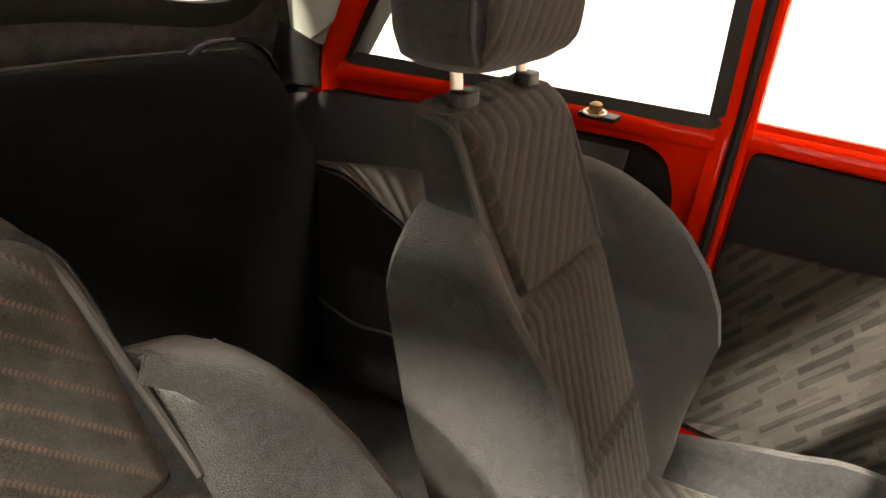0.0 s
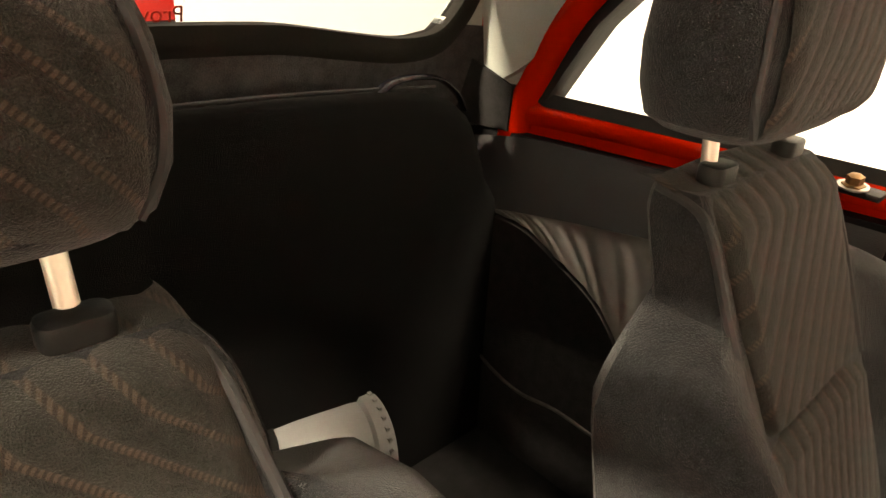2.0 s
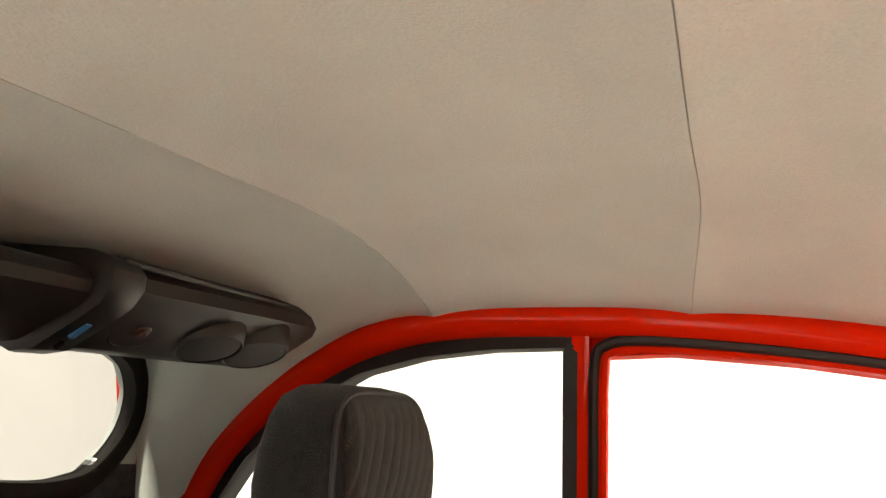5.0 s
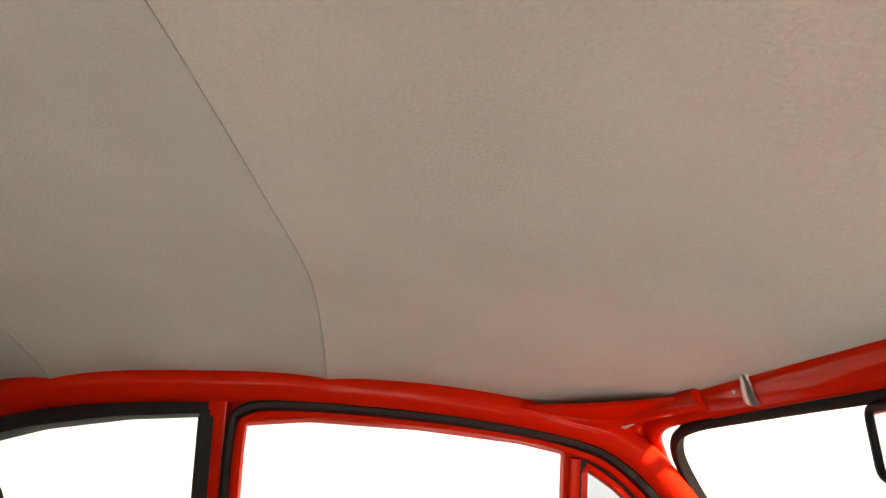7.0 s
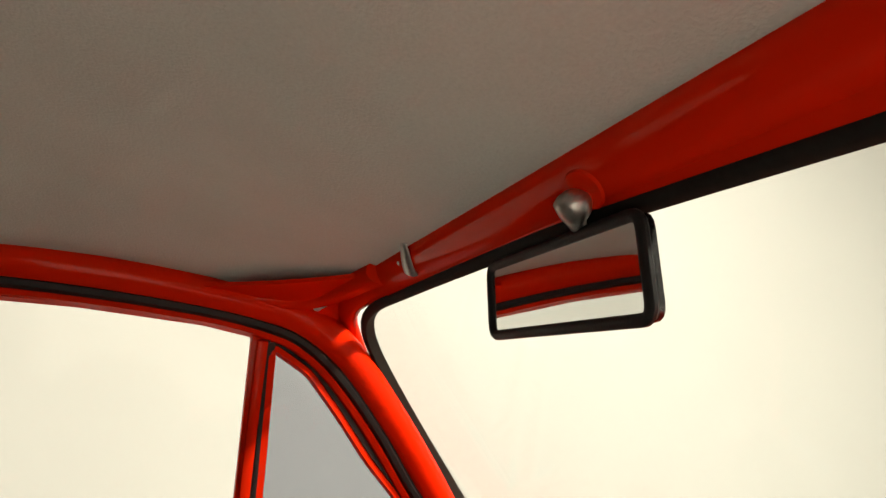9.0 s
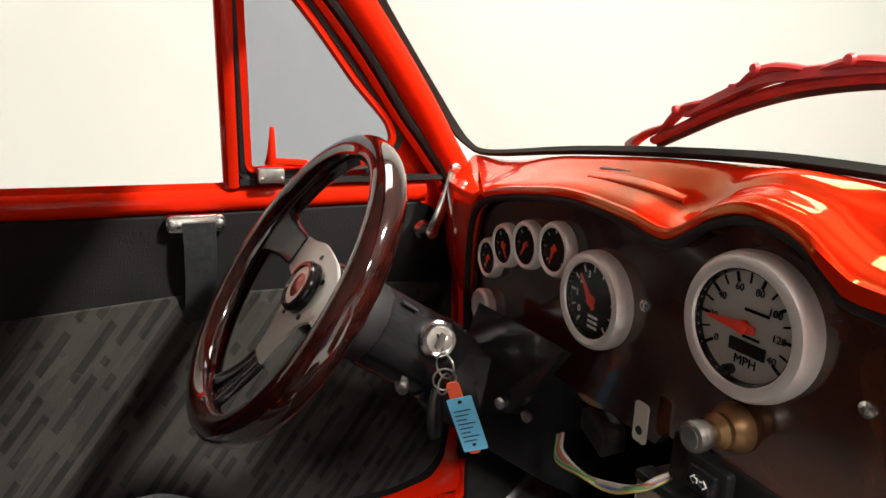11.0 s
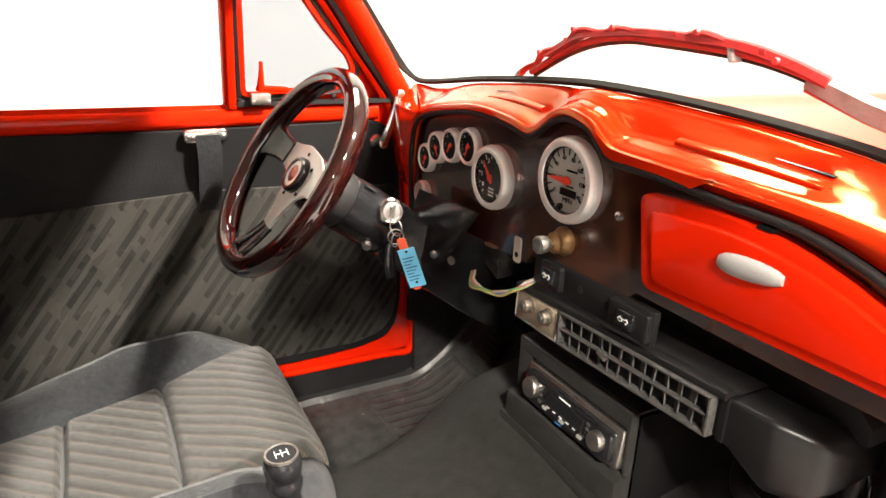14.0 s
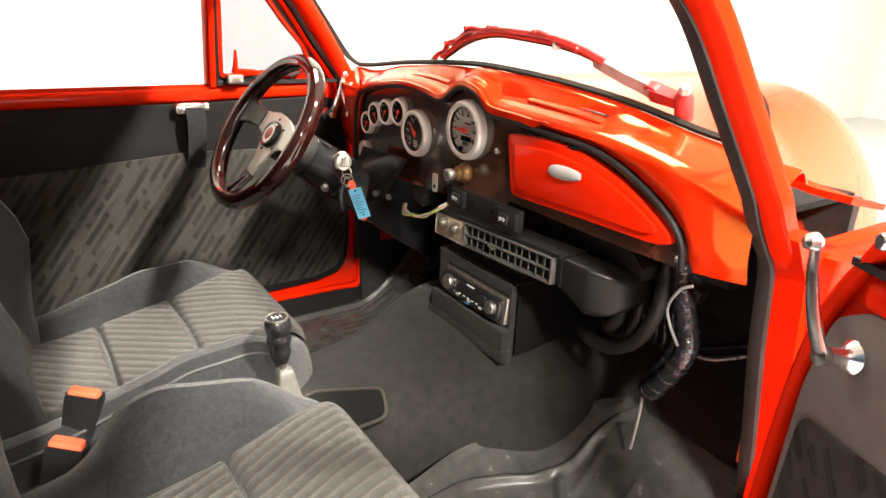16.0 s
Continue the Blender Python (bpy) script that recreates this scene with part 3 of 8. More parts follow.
def flank_side(right):
    name = "body_side"
    side = thing(name, flank(0.0, 0.3, 0.02, right), "glossy red painted inner body side of the car", "car body", "", "structure")
    part("wall", flank_skin(right), RED, side, "", False)
    if right:
        part("roof_rail", sweep(along(RAIL[:13] + [(0.43, 1.262), (0.46, 1.235)], 0.012, right, 6), disc(0.030, 0.025, 14), False, (1, 0, 0.28), lambda t: lerp_table([(0.0, 1.0), (0.90, 1.0), (1.0, 0.7)], t)), RED, side)
        lean = [(y + 0.008, z + 0.005) for y, z in SEAL_OPEN[9:17]] + [(0.735, 0.845), (0.752, 0.80)]
        part("screen_pillar", sweep(along(lean, 0.020, right, 6), [(0.014, -0.010), (0.016, 0.0), (0.013, 0.012), (0.0, 0.016), (-0.013, 0.014), (-0.017, 0.004), (-0.014, -0.010), (0.0, -0.013)], False, (1, 0, 0.28)), RED, side)
    else:
        part("roof_rail", sweep(along(RAIL[:-2], 0.012, right, 6), disc(0.030, 0.025, 14), False, (1, 0, 0.28)), RED, side)
    pillar = [(-0.124, 0.46), (-0.124, 0.8), (-0.124, 1.0), (-0.124, 1.29)]
    part("centre_pillar", sweep(along(pillar, 0.016, right, 4), [(0.016, -0.012), (0.018, 0), (0.016, 0.012), (-0.02, 0.016), (-0.02, -0.016)], False, (1, 0, 0.28)), RED, side)
    part("waist_rail", sweep(along([(-0.79, 0.896), (-0.60, 0.902), (-0.40, 0.902), (-0.13, 0.905)], 0.008, right), disc(0.016, 0.020, 12), False, (1, 0, 0)), RED, side)
    lips = [(0.012, -0.007), (0.0135, -0.003), (0.011, 0.0), (0.009, 0.001), (0.0125, 0.003), (0.0125, 0.010), (0.005, 0.0155), (-0.008, 0.0145), (-0.008, -0.0085), (0.004, -0.0095)]
    part("door_seal", sweep(along(SEAL_OPEN if right else SEAL, 0.0, right, 6), lips if right else disc(0.012, 0.008, 8), False, (-1 if right else 1, 0, 0.28)), RUBBER_GREY if right else RUBBER, side, "ridged grey-black rubber door seal" if right else "black rubber door seal")
    win = part("quarter_window", frame_ring(QUARTER, 0.009, 0.0105, 0.008, 0.006, right, 0.012), RUBBER, side, "black rubber window surround")
    part("reveal", frame_ring(QUARTER, 0.013, 0.006, 0.024, 0.034, right, 0.012), RUBBER, win)
    glass = part("pane", pane(grow(QUARTER, 0.004), 0.012, right, 0.008), GLASS, win)
    glass.visible_shadow = False
    part("sill", sweep(along([(-0.10, 0.368), (0.2, 0.362), (0.74, 0.360)], 0.03, right), [(0.03, -0.010), (0.03, 0.10), (-0.03, 0.10), (-0.03, -0.010)], False, (1, 0, 0)), VINYL, side, "black trimmed door sill")


flank_side(False)
flank_side(True)
for sx in (-1, 1):
    structure("scuttle_side", box((MID + sx * 0.600, 0.925, 0.575), (0.03, 0.27, 0.57), 0.010), RED, "red scuttle side beside the bonnet", "car body")
post = [[Vector((0.545 + u, y + v, z)) for u, v in rounded([(0.0, 0.012), (0.052, 0.020), (0.056, 0.075), (0.0, 0.075)], 0.008, 3)] for y, z in ((0.815, 0.38), (0.812, 0.45), (0.775, 0.60), (0.742, 0.725), (0.722, 0.83), (0.728, 0.865))]
structure("hinge_post", loft(post), RED, "red hinge post ahead of the open door", "hinge post")


# ---- roof lining ----
def roof_z(x, y):
    edge = lerp_table([(-0.95, 0.88), (-0.754, 0.985), (-0.691, 1.082), (-0.613, 1.165), (-0.526, 1.233), (-0.455, 1.275), (-0.34, 1.306), (-0.15, 1.322), (0.0, 1.328), (0.15, 1.324), (0.29, 1.312), (0.37, 1.297), (0.43, 1.280), (0.47, 1.258)], y)
    crown = lerp_table([(-0.95, 1.225), (-0.75, 1.275), (-0.5, 1.340), (-0.34, 1.372), (-0.1, 1.388), (0.05, 1.386), (0.25, 1.358), (0.40, 1.322), (0.47, 1.308)], y)
    w = half_belt(y) - 0.29 * (edge - 0.94) - 0.012
    q = min(1.0, abs(x - MID) / (w + MID if x < MID else w - MID + 0.0))
    crease = 0.008 * math.exp(-abs(y - seam_front(x)) / 0.05) + 0.010 * math.exp(-abs(y - seam_rear(x)) / 0.04)
    return -crease + edge + (crown - edge) * (1 - q ** lerp_table([(-0.80, 11.0), (-0.60, 6.0), (-0.40, 2.8), (0.0, 2.6), (0.28, 3.0), (0.40, 6.0), (0.47, 10.0)], y))


def seam_front(x):
    """The sewn seams wander a little across the roof."""
    return lerp_table([(-0.50, 0.021), (-0.25, 0.025), (-0.04, 0.013), (0.15, 0.003), (0.50, -0.012)], x)


def seam_rear(x):
    return lerp_table([(-0.53, -0.334), (-0.23, -0.341), (-0.02, -0.370), (0.25, -0.385), (0.45, -0.380)], x)


def lining(front, back, nv):
    """A panel of the roof lining between two lines y(x)."""
    def f(u, v):
        yn = back(0) + (front(0) - back(0)) * v
        e = roof_z(9, yn)
        w = half_belt(yn) - 0.29 * (e - 0.94) + 0.006 + 0.10 * max(0.0, yn - 0.40)
        x = -w + 2 * (w + MID) * u
        y = back(x) + (front(x) - back(x)) * v
        return (x, y, roof_z(x, y))

    return sheet(f, 60, nv, 0.004)


def roof():
    structure("ceiling_lining_front", lining(lambda x: 0.470 - 0.050 * min(1.0, abs(x - MID) / 0.50) ** 8, seam_front, 30), HEADLINER, "taut beige-grey cloth headliner, front panel", "ceiling")
    structure("ceiling_lining_middle", lining(seam_front, seam_rear, 24), HEADLINER, "taut beige-grey cloth headliner, middle panel", "ceiling")
    structure("ceiling_lining_rear", lining(seam_rear, lambda x: -0.84, 50), HEADLINER, "taut beige-grey cloth headliner, rear panel", "ceiling")
    for y, line in ((0.02, seam_front), (-0.34, seam_rear)):
        e = roof_z(9, y)
        w = half_belt(y) - 0.29 * (e - 0.94) - 0.012
        pts = []
        for k in range(61):
            x = -w + 2 * (w + MID) * k / 60
            yy = line(x)
            pts.append((x, yy, roof_z(x, yy) - 0.0005))
        structure("ceiling_seam", tube(pts, 0.0019, 6), SEAM_CLOTH, "sewn seam across the headliner", "seam")
    # outer roof skin keeps daylight out
    structure("roof", sheet(lambda u, v: (2 * MID + 0.56 - (1.12 + 2 * MID) * u, -0.885 + 1.385 * v, 0.040 + roof_z(2 * MID + 0.56 - (1.12 + 2 * MID) * u, -0.885 + 1.385 * v)), 40, 40, 0.006), RED, "red steel roof skin of the car", "car roof")


roof()


# ---- windscreen, header rail and cowl ----
def screen_y(z):
    return 0.497 + (1.259 - z) * 0.86


SCREEN = [(-0.035, 1.270), (-0.30, 1.270), (-0.44, 1.267), (-0.515, 1.252), (-0.562, 1.215), (-0.606, 1.134), (-0.640, 1.05), (-0.650, 1.02), (-0.640, 0.995), (-0.585, 0.987), (-0.327, 1.016), (-0.115, 1.033), (0.0, 1.036), (0.15, 1.029), (0.28, 1.014), (0.39, 0.990), (0.440, 0.984), (0.476, 0.992), (0.484, 1.02), (0.474, 1.05), (0.443, 1.134), (0.413, 1.205), (0.385, 1.246), (0.32, 1.258), (0.19, 1.263), (0.08, 1.267)]


def on_screen(x, z, out=0.0):
    return Vector((x, screen_y(z) + out * 0.76, z + out * 0.65))


def windscreen():
    win = thing("window_1", on_screen(MID, 0.99), "clear windscreen in an aged black rubber seal", "windscreen", "", "structure")
    ring = grow(SCREEN, 0.006)
    path = [on_screen(x, z) for x, z in [tuple(p) for p in smooth_path([Vector(q) for q in ring], 4, True)]]
    part("rubber_seal", sweep(path, [(0.004, -0.0055), (0.0060, -0.0025), (0.0064, 0.001), (0.0052, 0.005), (0.002, 0.0074), (-0.010, 0.0080), (-0.010, -0.0055)], True, (0, -0.76, -0.65), lambda t: lerp_table([(0.0, 1.0), (0.26, 1.0), (0.33, 0.55), (0.66, 0.55), (0.72, 1.0), (1.0, 1.0)], t)), RUBBER_BROWN, win)
    bm = bmesh.new()
    outline = [tuple(p) for p in smooth_path([Vector(q) for q in grow(SCREEN, 0.006)], 3, True)]
    a = [bm.verts.new(on_screen(x, z, 0.004)) for x, z in outline]
    b = [bm.verts.new(on_screen(x, z, 0.009)) for x, z in outline]
    bm.faces.new(a)
    bm.faces.new(list(reversed(b)))
    for i in range(len(a)):
        bm.faces.new((a[i - 1], a[i], b[i], b[i - 1]))
    g = part("pane", bm, GLASS, win)
    g.visible_shadow = False
    # red header rail above the glass
    pts = [(-0.606, 0.518, 1.222), (-0.594, 0.500, 1.252), (-0.570, 0.484, 1.275), (-0.53, 0.474, 1.289), (-0.46, 0.471, 1.2955), (-0.25, 0.470, 1.296), (MID, 0.470, 1.296), (0.14, 0.470, 1.296), (0.29, 0.471, 1.2955), (0.37, 0.474, 1.292), (0.425, 0.482, 1.281), (0.462, 0.496, 1.258), (0.482, 0.512, 1.225)]
    hd = thing("header_rail", (MID, 0.47, 1.28), "glossy red header rail above the windscreen", "header rail", "", "structure")
    part("rail", sweep(smooth_path(pts, 8), disc(0.012, 0.0205, 18), False, (0, 0.76, 0.65)), RED, hd)
    top_line = [(-0.36, 1.270), (-0.035, 1.270), (0.08, 1.267), (0.19, 1.263), (0.32, 1.258), (0.385, 1.246), (0.43, 1.215)]
    rail_under = [(-0.36, 1.288), (0.29, 1.288), (0.37, 1.284), (0.425, 1.272), (0.46, 1.250)]

    def flange(u, v):
        x = -0.36 + 0.80 * u
        p = on_screen(x, lerp_table(top_line, x) + 0.009).lerp(Vector((x, 0.474, lerp_table(rail_under, x))), v)
        return tuple(p)

    part("screen_flange", sheet(flange, 40, 3, 0.004), RED, hd)
    # fillets where the header meets the side rails
    for sg in (1, -1):
        bend = [(-0.34, 0.463, 1.300), (-0.43, 0.457, 1.300), (-0.495, 0.444, 1.297), (-0.530, 0.415, 1.290), (-0.546, 0.365, 1.287), (-0.552, 0.30, 1.289)]
        rail_line = smooth_path([flank(y, z, 0.0) for y, z in ((0.27, 1.295), (0.35, 1.284), (0.42, 1.266), (0.47, 1.240), (0.51, 1.205), (0.54, 1.170))], 4)
        head_line = smooth_path([Vector(p) for p in ((-0.36, 0.463, 1.300), (-0.46, 0.463, 1.298), (-0.53, 0.468, 1.290), (-0.572, 0.480, 1.275), (-0.598, 0.498, 1.250), (-0.612, 0.520, 1.215))], 4)

        def patch(u, v, sg=sg):
            k = min(len(rail_line) - 1, int(round(u * (len(rail_line) - 1))))
            p = rail_line[k].lerp(head_line[k], v)
            return (p.x if sg > 0 else 2 * MID - p.x, p.y, p.z - 0.004 * math.sin(math.pi * v))

        part("corner_patch", sheet(patch, len(rail_line) - 1, 6, 0.005), RED, hd)
        part("corner_fillet", sweep(smooth_path([(x if sg > 0 else 2 * MID - x, y, z) for x, y, z in bend], 6), disc(0.014, 0.020, 14), False, (0, 0, 1)), RED, hd)


windscreen()
# ---- doors ----
DOOR_EDGE = [(-0.090, 0.39), (-0.091, 0.70), (-0.092, 0.90), (-0.092, 1.10), (-0.092, 1.232), (-0.080, 1.262), (-0.01, 1.272), (0.149, 1.269), (0.293, 1.258), (0.375, 1.243), (0.42, 1.226), (0.472, 1.186), (0.540, 1.110), (0.600, 1.033), (0.646, 0.978), (0.688, 0.920), (0.715, 0.84), (0.728, 0.70), (0.734, 0.50), (0.740, 0.378), (0.66, 0.372), (0.30, 0.378)]
CARD = [(-0.080, 0.42), (-0.080, 0.898), (0.30, 0.897), (0.655, 0.902), (0.692, 0.880), (0.708, 0.80), (0.713, 0.60), (0.711, 0.51), (0.702, 0.452), (0.678, 0.420), (0.61, 0.405), (0.49, 0.400), (0.30, 0.404)]


def arm_handle(door, at, tip, out):
    """Chrome window winder: boss, tapering arm and turned knob."""
    at, tip, out = Vector(at), Vector(tip), Vector(out).normalized()
    boss = part("winder_handle", lathe([(0.0, 0.0), (0.016, 0.0), (0.016, 0.004), (0.012, 0.009), (0.009, 0.014), (0.008, 0.028), (0.0095, 0.030), (0.0095, 0.038), (0.0, 0.040)], at, out), CHROME, door, "polished chrome window winder")
    a, b = at + out * 0.034, tip + out * 0.036
    part("winder_arm", sweep(smooth_path([a, a.lerp(b, 0.3) + out * 0.006, a.lerp(b, 0.7) + out * 0.006, b], 5), disc(0.0045, 0.010, 10), False, out, lambda t: 1.0 - 0.35 * t), CHROME, boss)
    part("winder_knob", lathe([(0.0, 0.0), (0.006, 0.001), (0.009, 0.006), (0.007, 0.014), (0.0, 0.016)], b - out * 0.004, out), CHROME, boss)


def door_panel_bm(right):
    y0, y1, z0, z1 = -0.10, 0.75, 0.36, 1.30
    hole_a, hole_b = grow(DOOR_GLASS, 0.001), grow(VENT, 0.006)

    def keep(u, v):
        p = (y0 + (y1 - y0) * u, z0 + (z1 - z0) * v)
        return inside(p, DOOR_EDGE) and not inside(p, hole_a) and not inside(p, hole_b)

    def f(out):
        return lambda u, v: flank(y0 + (y1 - y0) * u, z0 + (z1 - z0) * v, out, right)

    return sheet(f(0.012), 140, 150, 0, keep, f(0.034), snapper([DOOR_EDGE, hole_a, hole_b], y0, y1, z0, z1, 0.010))


def card_sheet(poly, out, thick, right, crown=0.0):
    ring = rounded(poly, 0.015, 3)
    cy, cz = sum(p[0] for p in ring) / len(ring), sum(p[1] for p in ring) / len(ring)
    rings = []
    for s, o in ((1.0, out + thick), (1.0, out + 0.002), (0.992, out), (0.6, out - crown), (0.2, out - crown)):
        rings.append([flank(cy + (y - cy) * s, cz + (z - cz) * s, o, right) for y, z in ring])
    return loft(rings)


def door(right):
    d = thing("door_2" if right else "door_1", flank(0.72, 0.40, 0.0, right), "open red car door with a charcoal trim card" if right else "closed red car door with black vinyl and striped cloth trim", "car door", "", "structure")
    part("panel", door_panel_bm(right), RED, d, "", False)
    # steel edges round the openings
    part("glass_frame", frame_ring(DOOR_GLASS, 0.004, 0.0055, 0.007, 0.008, right, 0.010), RED, d)
    edge = [flank(y, z, 0.004, right) for y, z in [tuple(p) for p in smooth_path([Vector(q) for q in DOOR_EDGE], 4, True)]]
    part("door_flange", sweep(edge, disc(0.010, 0.008, 8), True, (1, 0, 0)), RED, d)
    part("division_bar", sweep(along([(0.3765, 0.936), (0.372, 1.09), (0.370, 1.236)], 0.004, right, 4), [(0.012, -0.0065), (0.014, 0), (0.012, 0.0065), (-0.012, 0.0065), (-0.012, -0.0065)], False, (1, 0, 0.28)), RED, d)
    part("glass_channel", sweep(along([(0.3935, 0.955), (0.389, 1.09), (0.3795, 1.234)], 0.005, right, 4), [(0.006, -0.007), (0.006, 0.007), (-0.006, 0.007), (-0.006, -0.007)], False, (1, 0, 0.28)), RUBBER, d, "black rubber glass channel")
    vent = part("vent_window", frame_ring(VENT, 0.003, 0.0045, 0.006, 0.005, right, 0.012), RED, d, "hinged triangular vent window in a thin red frame")
    part("vent_seal", frame_ring(VENT, 0.0125, 0.0055, 0.006, 0.006, right, 0.016), RUBBER, vent)
    g = part("pane", pane(grow(VENT, 0.002), 0.006, right, 0.010), GLASS_GREY, vent)
    g.visible_shadow = False
    g = part("pane", pane(grow(DOOR_GLASS, 0.004), 0.012, right, 0.006), GLASS, d)
    g.visible_shadow = False
    part("waist_moulding", sweep(along([(-0.085, 0.916), (0.30, 0.916), (0.66, 0.918)], 0.004, right), disc(0.010, 0.016, 12), False, (1, 0, 0)), RED, d)
    part("vent_sill", sweep(along([(0.385, 0.940), (0.50, 0.941), (0.685, 0.941)], -0.001, right), [(0.008, -0.004), (0.008, 0.004), (-0.006, 0.004), (-0.006, -0.004)], False, (1, 0, 0)), RUBBER, d)
    sg = 1 if not right else -1
    for y in (0.47, 0.50, 0.53, 0.565):
        c = flank(y, 0.952, -0.006, right)
        part("screw", lathe([(0.0, 0.0), (0.0045, 0.0), (0.0045, 0.003), (0.0, 0.0045)], c, (sg, 0, 0), 10), GLOSS_BLACK, d)
    card = part("trim_card", card_sheet(CARD, -0.002, 0.012, right, 0.003), VINYL if not right else GREY_CLOTH, d, "black vinyl upper trim card" if not right else "grey cloth trim card")
    low = [(-0.078, 0.435), (-0.078, 0.765), (0.10, 0.775), (0.30, 0.788), (0.60, 0.78), (0.694, 0.77), (0.702, 0.60), (0.699, 0.515), (0.688, 0.465), (0.660, 0.436), (0.60, 0.421), (0.30, 0.421)]
    part("cloth_insert", card_sheet(low, -0.0085, 0.006, right, 0.004), DOOR_CLOTH, card, "charcoal cloth with broken slanting grey bands")
    arm_handle(d, flank(0.655, 0.858, -0.004, right), flank(0.686, 0.955, -0.006, right), (sg, 0, 0.1))
    if not right:
        # pull strap under a chrome bracket
        ax = flank(0.325, 0.888, -0.006).x
        br = part("pull_bracket", plate(rounded([(-0.038, -0.012), (0.038, -0.012), (0.038, 0.012), (-0.038, 0.012)], 0.010), (ax, 0.325, 0.888), (0, 1, 0), (0, 0, 1), 0.012, 0.004), CHROME, d, "chrome strap bracket")
        for y in (-0.029, 0.029):
            part("screw", lathe([(0.0, 0.0), (0.006, 0.0), (0.006, 0.002), (0.0, 0.0045)], (ax + 0.012, 0.325 + y, 0.888), (1, 0, 0), 12), STEEL, br)
        part("pull_strap", sweep(smooth_path([(ax + 0.016, 0.328, 0.890), (ax + 0.022, 0.328, 0.85), (ax + 0.014, 0.326, 0.80), (ax + 0.003, 0.323, 0.745), (ax + 0.001, 0.322, 0.735)], 6), [(-0.003, -0.021), (0.003, -0.021), (0.003, 0.021), (-0.003, 0.021)], False, (1, 0, 0), lambda t: 1.0 - 0.10 * t), VELOUR, d, "black fabric pull strap")
        # vent catch: steel plate and red lever
        c = flank(0.425, 0.948, -0.004)
        cat = part("vent_catch", box(c + Vector((0.008, 0, 0.002)), (0.018, 0.036, 0.020), 0.004), STEEL, d, "worn steel vent-window catch")
        for y in (-0.013, 0.013):
            part("screw", lathe([(0.0, 0.0), (0.003, 0.0), (0.003, 0.001), (0.0, 0.002)], c + Vector((0.017, y, -0.002)), (1, 0, 0), 8), STEEL, cat)
        p = flank(0.424, 0.966, -0.012)
        part("lever", sweep(smooth_path([p, p + Vector((0.004, 0.001, 0.012)), p + Vector((0.006, 0.002, 0.030)), p + Vector((0.004, 0.003, 0.050))], 4), disc(0.006, 0.0065, 10), False, (1, 0, 0), lambda t: 1.2 - 0.75 * t), RED, cat, "red painted catch lever")
        part("lever_arm", sweep([p + Vector((0, 0, 0.004)), p + Vector((0, 0.028, 0.002)), p + Vector((-0.002, 0.05, 0.0))], disc(0.004, 0.005, 8), False, (1, 0, 0)), RED, cat)
    else:
        c = flank(0.60, 0.985, -0.004, True)
        part("vent_knob", lathe([(0.0, 0.0), (0.009, 0.0), (0.009, 0.012), (0.0075, 0.014), (0.0075, 0.040), (0.006, 0.043), (0.0, 0.043)], c, (-1, 0.2, 0.05), 18), CHROME, d, "chrome vent-window knob")
    return d


door(False)
right_door = door(True)
# swung open about its front edge
boss = flank(0.655, 0.858, -0.004, True)
right_door.matrix_basis = Matrix.Translation((0.703, 0.572, 0.842)) @ pose(0, 0, 0, 0, 0, 65) @ Matrix.Translation(right_door.location - boss)
# ---- dashboard ----
DASH_Y = 0.655
DASH_TOP = [(-0.452, 0.900), (-0.440, 0.930), (-0.405, 0.951), (-0.32, 0.968), (-0.226, 0.978), (-0.15, 0.973), (-0.104, 0.966), (-0.080, 0.977), (-0.060, 0.991), (-0.028, 1.000), (0.010, 0.993), (0.033, 0.977), (0.052, 0.965), (0.12, 0.963), (0.206, 0.957), (0.28, 0.953), (0.342, 0.938), (0.40, 0.912), (0.440, 0.884), (0.456, 0.860), (0.460, 0.838)]


def dash_top_z(x):
    return lerp_table(DASH_TOP, x)


BROW = [(-0.63, 0.940), (-0.47, 0.944), (-0.42, 0.958), (-0.32, 0.976), (-0.226, 0.986), (-0.15, 0.982), (-0.104, 0.976), (-0.080, 0.986), (-0.060, 1.000), (-0.028, 1.009), (0.010, 1.002), (0.033, 0.988), (0.052, 0.979), (0.12, 0.976), (0.206, 0.972), (0.28, 0.968), (0.342, 0.962), (0.40, 0.953), (0.45, 0.940), (0.53, 0.908)]


